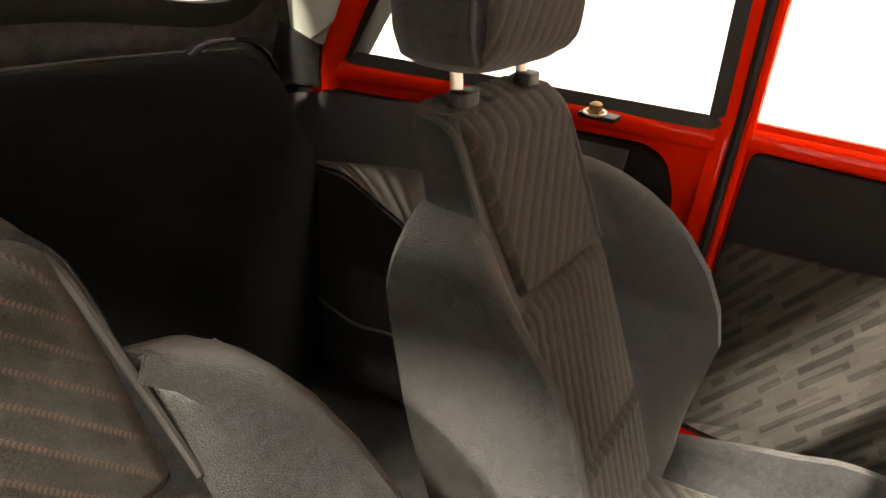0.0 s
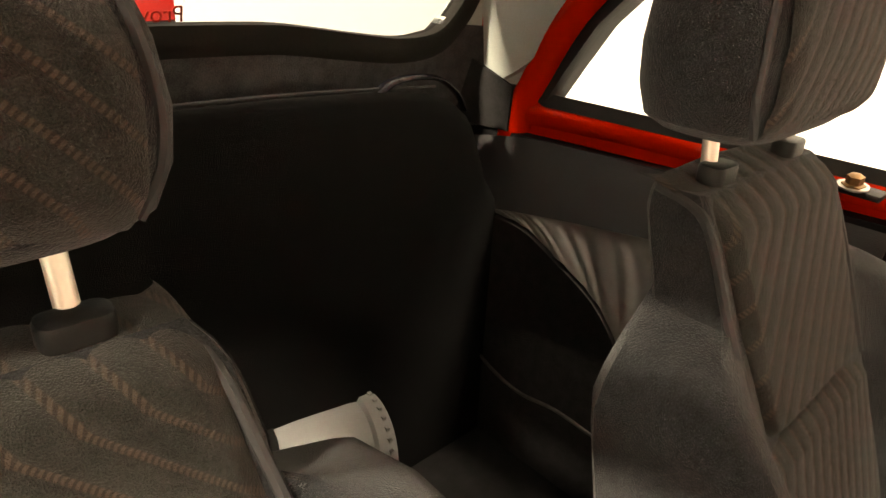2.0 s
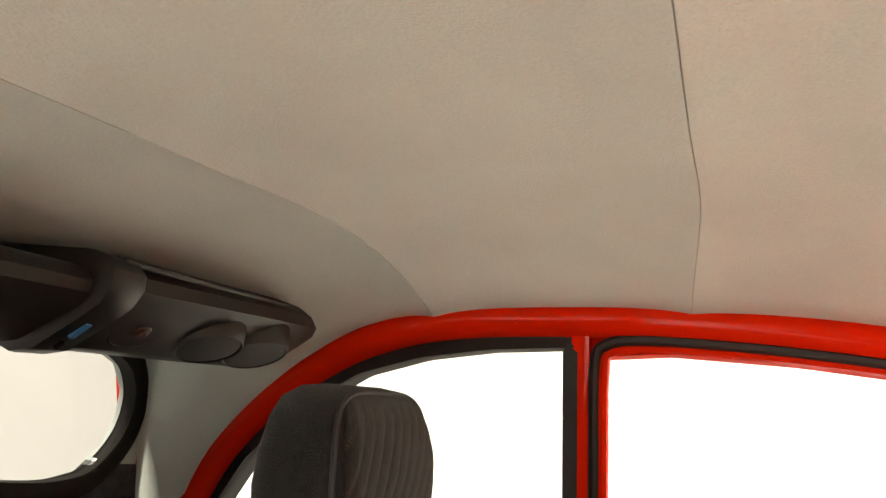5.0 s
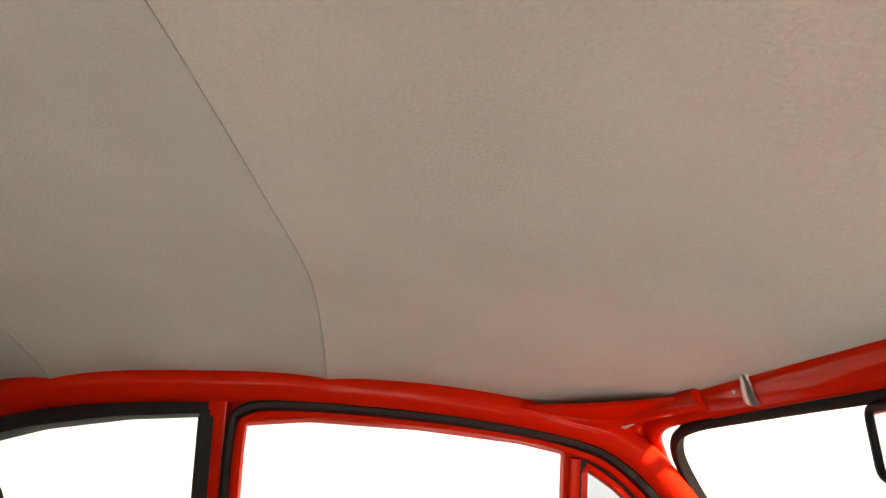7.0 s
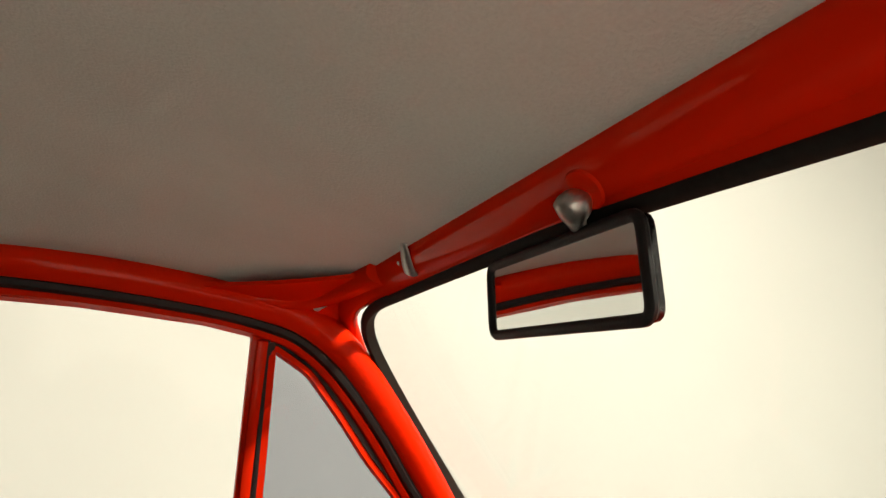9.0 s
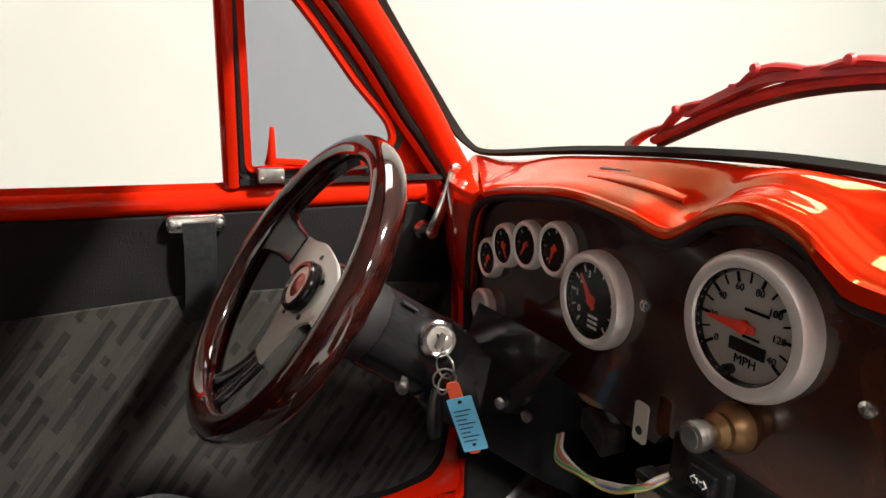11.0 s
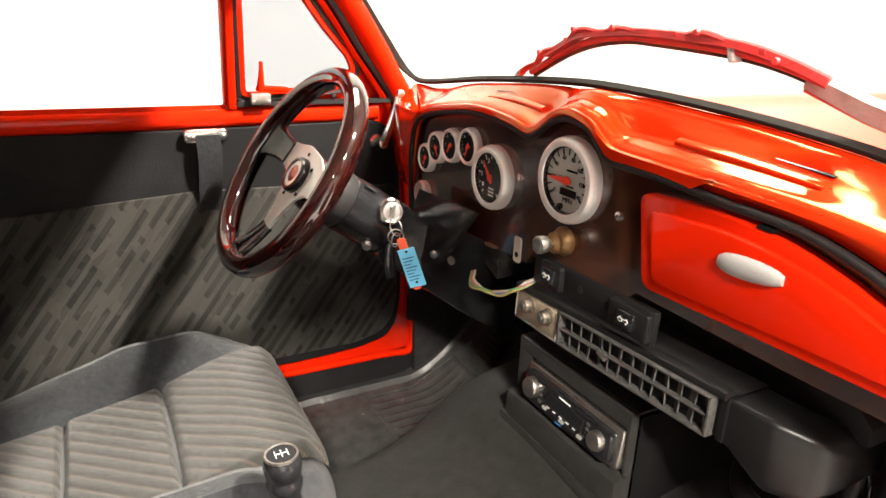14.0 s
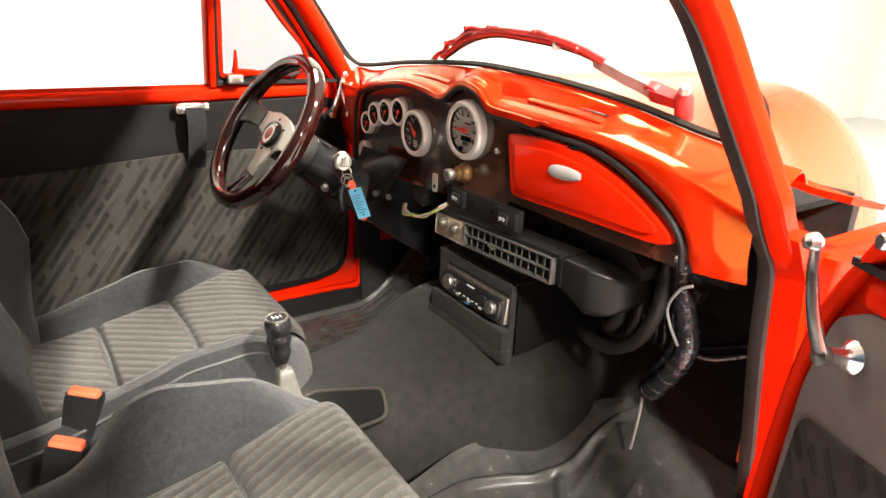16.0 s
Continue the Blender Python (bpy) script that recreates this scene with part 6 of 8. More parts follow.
def buckle(p, lean, label):
    p = Vector(p)
    b = thing("seatbelt_buckle", p, label, "seatbelt buckle", "seatbelt buckles")
    d = Vector((lean, 0.25, 0.95)).normalized()
    u = Vector((0.45, 0.88, 0)).normalized()
    u = (u - d * u.dot(d)).normalized()
    n = d.cross(u)
    prof = rounded([(-0.026, -0.016), (0.026, -0.016), (0.026, 0.016), (-0.026, 0.016)], 0.006, 2)
    part("casing", loft([[p + d * h + u * x * k + n * y * k for x, y in prof] for h, k in ((-0.068, 0.80), (-0.04, 0.95), (0.004, 1.0), (0.013, 0.97))]), PLASTIC, b)
    part("release_button", loft([[p + d * h + u * x * k * 0.86 + n * (y * 0.62 - 0.003) * k for x, y in prof] for h, k in ((0.008, 1.0), (0.017, 0.98), (0.020, 0.9))]), ORANGE, b, "orange-red release button")
    part("stalk", sweep(smooth_path([p - d * 0.06, p - d * 0.12 + Vector((0, -0.015, 0)), p - d * 0.20 + Vector((0, -0.05, 0))], 4), disc(0.004, 0.016, 8), False, n), PLASTIC, b, "black stalk")
    part("belt_edge", tube(smooth_path([p - d * 0.05 + u * -0.026, p - d * 0.12 + u * -0.018 + Vector((0, -0.015, 0)), p - d * 0.20 + u * -0.018 + Vector((0, -0.05, 0))], 4), 0.002, 6), CORD, b, "pale woven belt edge")


buckle((-0.078, -0.003, 0.540), -0.05, "black seatbelt buckle with an orange-red button")
buckle((0.028, -0.038, 0.530), 0.02, "black seatbelt buckle with an orange-red button")
# ---- floor, tunnel, footwells ----
def floor_z(y):
    return lerp_table([(-1.0, 0.31), (-0.55, 0.31), (-0.45, 0.31), (0.70, 0.315), (0.95, 0.52), (1.05, 0.66)], y)


def floor():
    structure("floor", sheet(lambda u, v: (-0.66 + 1.27 * u, -1.05 + 2.12 * v, floor_z(-1.05 + 2.12 * v)), 20, 80, 0, None, lambda u, v: (-0.66 + 1.27 * u, -1.05 + 2.12 * v, floor_z(-1.05 + 2.12 * v) - 0.02)), FOOTWELL, "black carpeted car floor and toe board", "floor")

    def arch(u, v):
        y = -0.95 + 1.90 * v
        h = lerp_table([(-0.95, 0.445), (-0.5, 0.42), (0.25, 0.455), (0.50, 0.478), (0.60, 0.508), (0.67, 0.534), (0.95, 0.57)], y)
        w = lerp_table([(-0.95, 0.16), (0.1, 0.155), (0.5, 0.190), (0.62, 0.235), (0.72, 0.27), (0.95, 0.29)], y)
        a = math.pi * u
        c = math.cos(a)
        x = -0.075 - w * math.copysign(abs(c) ** 0.75, c)
        z = 0.30 + (h - 0.30) * abs(math.sin(a)) ** 0.55
        return (x, y, z)

    structure("transmission_tunnel", sheet(arch, 40, 60), CARPET_GREY, "charcoal carpet over the transmission tunnel", "tunnel")
    # footwell sides and bulkhead
    structure("bulkhead", box((MID, 1.02, 0.62), (1.08, 0.02, 0.52)), FOOTWELL, "black bulkhead behind the dashboard", "bulkhead")
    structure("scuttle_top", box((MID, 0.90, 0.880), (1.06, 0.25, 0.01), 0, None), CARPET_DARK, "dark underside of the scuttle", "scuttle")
    for x, y0 in ((-0.625, 0.740), (0.534, 0.830)):
        structure("kick_panel", box((x, (y0 + 1.02) / 2, 0.585), (0.02, 1.02 - y0, 0.53), 0.004), FOOTWELL, "black kick panel beside the footwell", "panel")


floor()


def console():
    c = thing("radio_console", (0.0, 0.68, 0.46), "black carpeted console box round the radio", "console")
    left, right, zb, zt, y = -0.122, 0.112, 0.515, 0.662, 0.672
    for nm, x0, x1, z0, z1 in (("front_panel", left, right, zb, 0.576), ("front_panel", left, right, 0.640, zt), ("front_panel", left, -0.092, 0.574, 0.642), ("front_panel", 0.106, right, 0.574, 0.642)):
        part(nm, box(((x0 + x1) / 2, y + 0.01, (z0 + z1) / 2), (x1 - x0, 0.02, z1 - z0), 0.003), CARPET_GREY, c)
    # sides take the near-black copy, their shade put into the colour
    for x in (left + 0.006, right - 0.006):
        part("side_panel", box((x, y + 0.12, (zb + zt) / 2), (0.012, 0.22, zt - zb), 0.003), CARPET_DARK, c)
    part("top_panel", box(((left + right) / 2, y + 0.12, zt - 0.004), (right - left, 0.22, 0.010), 0.002), CARPET_GREY, c)
    part("carpet_lip", box((0.0, 0.663, 0.553), (0.240, 0.026, 0.050), 0.010), CARPET_GREY, c, "thick carpet lip below the radio")
    part("toe_strip", box(((left + right) / 2 + 0.004, y - 0.012, zb + 0.012), (right - left + 0.022, 0.026, 0.026), 0.010), CARPET_GREY, c)


console()


def gear_lever():
    g = thing("gear_lever", (-0.04, 0.30, 0.46), "black gear lever with a grey rubber boot", "gear lever")
    o = Vector((-0.04, 0.300, 0.455))
    rings = []
    for h, w in ((0.0, 0.030), (0.006, 0.030), (0.020, 0.024), (0.055, 0.016), (0.068, 0.014), (0.072, 0.010)):
        rings.append([o + Vector((x, y, h)) for x, y in rounded([(-w, -w), (w, -w), (w, w), (-w, w)], w * 0.45, 4)])
    part("boot", loft(rings), BOOT_GREY, g, "grey moulded rubber boot")
    part("shaft", tube([o + Vector((0, 0, 0.06)), o + Vector((0, -0.003, 0.10))], 0.006, 12), STEEL, g)
    d = Vector((0.0, -0.05, 1.0)).normalized()
    k = part("knob", lathe([(0.0, 0.088), (0.012, 0.088), (0.015, 0.096), (0.0185, 0.108), (0.0165, 0.117), (0.0205, 0.128), (0.0215, 0.134), (0.0185, 0.142), (0.0215, 0.150), (0.0225, 0.158), (0.0215, 0.165), (0.019, 0.169), (0.0, 0.170)], o, d, 28), GLOSS_BLACK, g, "ridged gloss black knob")
    top = o + d * 0.1705
    part("cap", lathe([(0.0, 0.0), (0.0175, 0.0), (0.0165, 0.0022), (0.0, 0.003)], top, d, 28), GAUGE_BLACK, k, "black shift-pattern cap")
    part("cap_ring", lathe([(0.0165, 0.0), (0.0195, 0.0), (0.019, 0.003), (0.017, 0.003)], top, d, 28, False), STEEL, k, "thin silver ring")
    m = facing(top + d * 0.0032, (1, 0, 0), (0, 1, 0.05))
    for x in (-0.007, 0.0, 0.007):
        part("pattern_bar", box(top + d * 0.0028 + Vector((0, x, 0)), (0.013, 0.0006, 0.0008)), WHITE_INK, k, "", False)
    part("pattern_bar", box(top + d * 0.0028, (0.0006, 0.014, 0.0008)), WHITE_INK, k, "", False)
    return g


gear_lever()


def driver_mat():
    m = thing("rubber_floor_mat", (-0.42, 0.60, 0.318), "ribbed black rubber floor mat in the driver's footwell", "floor mat", "rubber floor mats")

    def f(u, v, lift=0.0):
        y = 0.30 + 0.60 * v
        x0, x1 = -0.585, -0.262 - 0.04 * v
        x = x0 + (x1 - x0) * u
        z = floor_z(y) + 0.010
        e = min(u, 1 - u, v * 2, (1 - v) * 2)
        z += 0.010 * max(0.0, 1 - e / 0.03)
        pad = -0.545 < x < -0.335 and 0.60 < y < 0.80
        z += (0.0022 * max(0.0, math.sin(x / 0.0125 * math.pi))) if pad else 0.0012 * max(0.0, math.sin((x * 0.8 + y * 0.6) / 0.018 * math.pi))
        return (x, y, z - lift)

    part("mat", sheet(f, 130, 60, 0, None, lambda u, v: f(u, v, 0.006)), RUBBER_MAT, m)
    part("heel_pad_edge", sweep([(x, y, floor_z(y) + 0.013) for x, y in ((-0.55, 0.595), (-0.33, 0.595), (-0.33, 0.70), (-0.33, 0.805), (-0.55, 0.805), (-0.55, 0.70))], disc(0.003, 0.004, 8), True, (0, 0, 1)), RUBBER_MAT, m)


driver_mat()


def passenger_mat():
    m = thing("rubber_floor_mat", (0.32, 0.65, 0.318), "deep-edged black rubber floor mat in the passenger footwell", "floor mat", "rubber floor mats")

    def f(u, v, lift=0.0):
        y = 0.32 + 0.545 * v
        x0 = lerp_table([(0.32, 0.200), (0.45, 0.165), (0.56, 0.142), (0.66, 0.142), (0.73, 0.155), (0.79, 0.170), (0.83, 0.200), (0.866, 0.255)], y)
        x = x0 + (0.50 - x0) * u
        z = floor_z(y) + 0.012 + 0.050 * max(0.0, 1 - u / 0.34) ** 1.6 * lerp_table([(0.32, 0.8), (0.60, 1.0), (0.72, 0.9), (0.82, 0.35), (0.87, 0.15)], y)
        lip = lerp_table([(0.32, 0.08), (0.50, 0.13), (0.60, 0.19), (0.67, 0.25), (0.72, 0.25), (0.80, 0.20), (0.87, 0.12)], y)
        on = min(1.0, max(0.0, (u - lip) / 0.06))
        far, cross = 0.93 - 0.08 * max(0.0, u - 0.3), 0.72 - 0.50 * (u - 0.25)
        z += 0.010 * math.exp(-((u - lip) / 0.022) ** 2) + 0.006 * math.exp(-(u / 0.016) ** 2)
        z += 0.010 * on * (math.exp(-((v - far) / 0.022) ** 2) + math.exp(-((v - cross) / 0.020) ** 2))
        inner = on * min(1.0, max(0.0, (far - 0.04 - v) / 0.03)) * min(1.0, max(0.0, (abs(v - cross) - 0.04) / 0.03))
        rib = (x + 0.25 * y) / 0.044 if v > cross else (x - 0.55 * y) / 0.038
        z += 0.004 * inner * max(0.0, math.sin(rib * math.pi)) ** 6
        return (x, y, z - lift)

    part("mat", sheet(f, 150, 130, 0, None, lambda u, v: f(u, v, 0.006)), RUBBER_MAT, m)


passenger_mat()


def tunnel_mat():
    m = thing("carpet_mat", (0.08, 0.36, 0.45), "small black carpet mat with a pale piped edge on the tunnel", "carpet mat")
    out = rounded([(-0.02, 0.34), (0.03, 0.455), (0.095, 0.43), (0.10, 0.30), (0.02, 0.27)], 0.02, 5)

    def z(x, y):
        return 0.478 - 1.6 * max(0, x - 0.0) ** 2

    bm = bmesh.new()
    a = [bm.verts.new((x, y, z(x, y))) for x, y in out]
    b = [bm.verts.new((x, y, z(x, y) - 0.008)) for x, y in out]
    bm.faces.new(a)
    bm.faces.new(b[::-1])
    for i in range(len(a)):
        bm.faces.new((a[i - 1], a[i], b[i], b[i - 1]))
    part("mat", bm, CARPET_DARK, m)
    part("piping", tube([(x, y, z(x, y)) for x, y in out], 0.0028, 8, True), CORD, m, "grey bound edge")


tunnel_mat()


def pedals():
    for x, y, z in ((-0.455, 0.845, 0.445), (-0.33, 0.86, 0.45)):
        p = thing("pedal", (x, y, z), "black ribbed rubber foot pedal", "pedal", "foot pedals")
        r = pose(0, 0, 0, -38, 0, 0)
        part("pad", box((x, y, z), (0.055, 0.014, 0.062), 0.004, r), RUBBER, p)
        for k in range(4):
            part("rib", box(Vector((x, y, z)) + r @ Vector((0, -0.009, -0.021 + 0.014 * k)), (0.048, 0.006, 0.005), 0.001, r), RUBBER_BROWN, p)
        part("arm", tube([(x, y + 0.008, z), (x + 0.005, y + 0.05, z + 0.10), (x + 0.005, y + 0.06, z + 0.22)], 0.008, 8), GLOSS_BLACK, p)


pedals()


# ---- wiring under the dashboard ----
def cable(name, pts, r, mat, label, n=5, group=""):
    c = thing(name, pts[0], label, "wiring", group)
    path = smooth_path(pts, n)
    part("sleeve", tube(path, r, 12), mat, c)
    if r > 0.009 and mat is TAPE:
        # proud overlaps where the tape is wound
        for k in range(2, len(path) - 2, 3):
            d = (path[k + 1] - path[k]).normalized()
            part("tape_turn", lathe([(r * 0.98, -0.006), (r * 1.06, -0.004), (r * 1.08, 0.004), (r * 0.98, 0.006)], path[k], d + Vector((0.12, 0.0, 0.08 * (k % 2))), 14), mat, c, "", False)
    return c


def wiring():
    sheaths = ((0.34, 0.27, 0.09), (0.06, 0.10, 0.22), (0.28, 0.22, 0.16), (0.08, 0.18, 0.07), (0.30, 0.05, 0.03), (0.40, 0.38, 0.34))
    for k, col in enumerate(sheaths):
        o = 0.0032 * (k % 3 - 1)
        q = 0.0030 * (k // 3)
        cable("wire", [(-0.222, 0.645 + o, 0.728 + q), (-0.202, 0.632 + o, 0.719 + q + o), (-0.163, 0.630 + o, 0.722 + q - o * 0.7), (-0.125, 0.631 + q, 0.733 + o), (-0.095, 0.634 + o, 0.748 + q), (-0.082, 0.645, 0.762 + o), (-0.078, 0.672, 0.772)], 0.0017, material("wire_sheath", col, 0.42, var=0.2), "coloured wire hanging from the steering column", 6, "column wires")
    cable("wire", [(-0.212, 0.66, 0.778), (-0.196, 0.655, 0.781), (-0.181, 0.657, 0.782), (-0.160, 0.66, 0.789), (-0.136, 0.66, 0.794), (-0.110, 0.672, 0.800)], 0.0035, material("old_wire", (0.22, 0.13, 0.07), 0.6), "brown wire behind the switch strip")
    b = thing("wire_connector", (-0.17, 0.655, 0.76), "black plastic wire connector", "connector", "wire connectors")
    part("shell", box((-0.172, 0.658, 0.760), (0.044, 0.026, 0.026), 0.003, pose(0, 0, 0, 8, 14, -6)), PLASTIC, b)
    part("pin_block", box((-0.150, 0.654, 0.766), (0.010, 0.020, 0.018), 0.002, pose(0, 0, 0, 8, 14, -6)), RUBBER_BROWN, b)
    cable("wiring_loom", [(0.36, 0.80, 0.84), (0.369, 0.785, 0.765), (0.393, 0.78, 0.699), (0.404, 0.78, 0.656), (0.390, 0.78, 0.609), (0.351, 0.785, 0.547), (0.335, 0.80, 0.535)], 0.017, TAPE, "taped black wiring loom under the dashboard", 8)
    cable("wiring_loom", [(0.33, 0.82, 0.84), (0.345, 0.79, 0.765), (0.375, 0.79, 0.69), (0.378, 0.79, 0.64), (0.355, 0.79, 0.59), (0.335, 0.80, 0.565)], 0.010, TAPE, "taped black wiring loom under the dashboard", 8)
    cable("wiring_loom", [(0.31, 0.82, 0.82), (0.33, 0.80, 0.72), (0.37, 0.80, 0.65), (0.41, 0.82, 0.625), (0.46, 0.85, 0.645), (0.52, 0.88, 0.68)], 0.006, TAPE, "taped black wiring loom under the dashboard", 8)
    cable("wire", [(0.420, 0.74, 0.768), (0.402, 0.738, 0.755), (0.387, 0.738, 0.722), (0.397, 0.738, 0.694), (0.412, 0.742, 0.668)], 0.0022, PLASTIC_GREY, "loose white wire under the dashboard", 6)
    cable("wire", [(0.335, 0.80, 0.545), (0.326, 0.80, 0.526), (0.324, 0.80, 0.470), (0.318, 0.80, 0.40)], 0.0025, PLASTIC_GREY, "thin grey cable down to the floor", 6)
    cable("wire", [(0.35, 0.86, 0.600), (0.40, 0.86, 0.628), (0.441, 0.86, 0.650), (0.50, 0.87, 0.68)], 0.005, TAPE, "taped cable across the footwell", 6)
    cable("heater_hose", [(0.18, 0.80, 0.62), (0.208, 0.765, 0.591), (0.275, 0.76, 0.594), (0.328, 0.76, 0.636), (0.351, 0.765, 0.696), (0.346, 0.78, 0.751), (0.34, 0.82, 0.82)], 0.012, RUBBER, "black rubber heater hose", 8)
    cable("heater_hose", [(0.245, 0.78, 0.80), (0.275, 0.76, 0.73), (0.29, 0.755, 0.675), (0.265, 0.765, 0.63), (0.22, 0.80, 0.62)], 0.011, RUBBER, "black rubber heater hose", 8)
    cable("heater_hose", [(0.30, 0.80, 0.80), (0.315, 0.77, 0.72), (0.315, 0.765, 0.66), (0.285, 0.775, 0.615), (0.23, 0.80, 0.60)], 0.008, RUBBER, "thin black rubber hose", 8)
    for k in range(5):
        x = 0.285 + 0.018 * k
        cable("wire", [(x, 0.83, 0.82), (x + 0.01 * (k % 3 - 1), 0.79 + 0.01 * (k % 2), 0.74), (x + 0.02, 0.785, 0.68 - 0.012 * k), (x + 0.03 - 0.01 * k, 0.80, 0.62)], 0.003, TAPE, "thin black wire among the hoses", 5, "under-dash wires")
    for p, s in (((0.382, 0.80, 0.735), (0.040, 0.030, 0.034)), ((0.300, 0.785, 0.655), (0.022, 0.016, 0.016)), ((0.262, 0.770, 0.690), (0.030, 0.020, 0.022))):
        b = thing("wire_connector", p, "black plastic wire connector", "connector", "wire connectors")
        part("shell", box(p, s, 0.003, pose(0, 0, 0, 12, 20, 8)), PLASTIC, b)
        part("pin_block", box(Vector(p) + Vector((0, -s[1] * 0.5, 0)), (s[0] * 0.6, 0.006, s[2] * 0.5), 0.001, pose(0, 0, 0, 12, 20, 8)), SCUFFED, b)
    for p, s in (((0.245, 0.82, 0.70), (0.05, 0.05, 0.05)), ((0.40, 0.83, 0.78), (0.07, 0.05, 0.06)), ((0.19, 0.80, 0.70), (0.10, 0.10, 0.10))):
        b = thing("fuse_box", p, "black plastic box among the wiring", "electrical box")
        part("casing", box(p, s, 0.008), PLASTIC, b)
    b = thing("brass_fitting", (0.225, 0.745, 0.665), "small brass heater fitting", "fitting")
    part("body", lathe([(0.006, 0.0), (0.009, 0.004), (0.009, 0.012), (0.005, 0.016), (0.005, 0.026), (0.0, 0.026)], (0.215, 0.745, 0.665), (1, -0.3, 0.1), 8), BRASS, b)
    d = thing("heater_duct", (0.26, 0.72, 0.72), "black plastic duct below the glovebox", "duct")
    part("duct", loft([[Vector((x, 0.79 + u, z + v)) for u, v in rounded([(-0.05, -w), (0.05, -w), (0.05, w), (-0.05, w)], 0.008, 2)] for x, z, w in ((0.13, 0.775, 0.02), (0.22, 0.770, 0.028), (0.31, 0.755, 0.024), (0.33, 0.75, 0.01))]), PLASTIC, d)


wiring()
# ---- rear of the cabin ----
def rear_y(x, z):
    d = max(0.0, abs(x - MID) - 0.43)
    return -0.865 + (z - 1.0) * 0.22 + 10.0 * d * d


REAR_GLASS = [(-0.15, 1.0145), (-0.22, 1.011), (-0.33, 0.997), (-0.42, 0.989), (-0.485, 1.000), (-0.520, 1.040), (-0.530, 1.085), (-0.520, 1.135), (-0.485, 1.180), (-0.42, 1.208), (-0.33, 1.220), (-0.20, 1.222)]
REAR_GLASS = [(0.36 + (x - 0.36) * 0.945, 1.181 + (z - 1.181) * 0.945) for x, z in REAR_GLASS]
REAR_GLASS = REAR_GLASS + [(2 * MID - x, z) for x, z in reversed(REAR_GLASS)]


def rear_wall():
    x0, x1, z0, z1 = -0.60, 0.53, 0.60, 1.34

    def f(off):
        return lambda u, v: (x0 + (x1 - x0) * u, rear_y(x0 + (x1 - x0) * u, z0 + (z1 - z0) * v) - off, z0 + (z1 - z0) * v)

    def trim_top(x):
        return 1.020 - 2.2 * max(0.0, abs(x - MID) - 0.475)

    def upper(u, v):
        x, z = x0 + (x1 - x0) * u, z0 + (z1 - z0) * v
        return z > trim_top(x) and not inside((x, z), REAR_GLASS)

    def lower(u, v):
        x, z = x0 + (x1 - x0) * u, z0 + (z1 - z0) * v
        return z <= trim_top(x) and not inside((x, z), REAR_GLASS)

    sn = snapper([REAR_GLASS], x0, x1, z0, z1, 0.012)
    structure("rear_lining", sheet(f(0), 90, 60, 0, upper, f(0.02), sn), HEADLINER, "pale grey cloth lining round the rear window", "lining")
    structure("rear_shelf_trim", sheet(f(-0.003), 90, 60, 0, lower, f(0.02), sn), SHELF_CARPET, "black carpet trim below the rear window", "trim")
    win = thing("window_2", (MID, -0.92, 1.0), "oval rear window in an aged brown-black rubber seal", "rear window", "", "structure")
    ring = [tuple(p) for p in smooth_path([Vector(q) for q in grow(REAR_GLASS, 0.014)], 4, True)]
    part("rubber_seal", sweep([(x, rear_y(x, z) + 0.004, z) for x, z in ring], [(0.012, -0.018), (0.016, -0.004), (0.012, 0.010), (0.006, 0.018), (-0.014, 0.018), (-0.014, -0.018)], True, (0, 1, 0)), RUBBER_BROWN, win)
    bm = bmesh.new()
    pts = [tuple(p) for p in smooth_path([Vector(q) for q in grow(REAR_GLASS, 0.005)], 2, True)]
    n = len(pts)
    cx, cz = MID, 1.10
    a = [bm.verts.new((x, rear_y(x, z) - 0.006, z)) for x, z in pts]
    m = [bm.verts.new((cx + (x - cx) * 0.7, rear_y(cx + (x - cx) * 0.7, cz + (z - cz) * 0.7) - 0.006, cz + (z - cz) * 0.7)) for x, z in pts]
    for i in range(n):
        bm.faces.new((a[i - 1], a[i], m[i], m[i - 1]))
    bm.faces.new(m)
    g = part("pane", bm, GLASS_REAR, win)
    g.visible_shadow = False
    # corner trim between the shelf and the red rail
    for sg in (1, -1):
        def t(u, v, sg=sg):
            y = -0.88 + 0.10 * u
            z = 0.865 + (0.112 - 0.040 * u) * v
            x = -(half_belt(y) - 0.018 - 0.03 * (1 - u) * 0)
            return (x if sg > 0 else 2 * MID - x, y, z)

        structure("corner_trim", sheet(t, 8, 8, 0.006), CARPET, "black carpeted corner trim beside the rear window", "trim")


rear_wall()


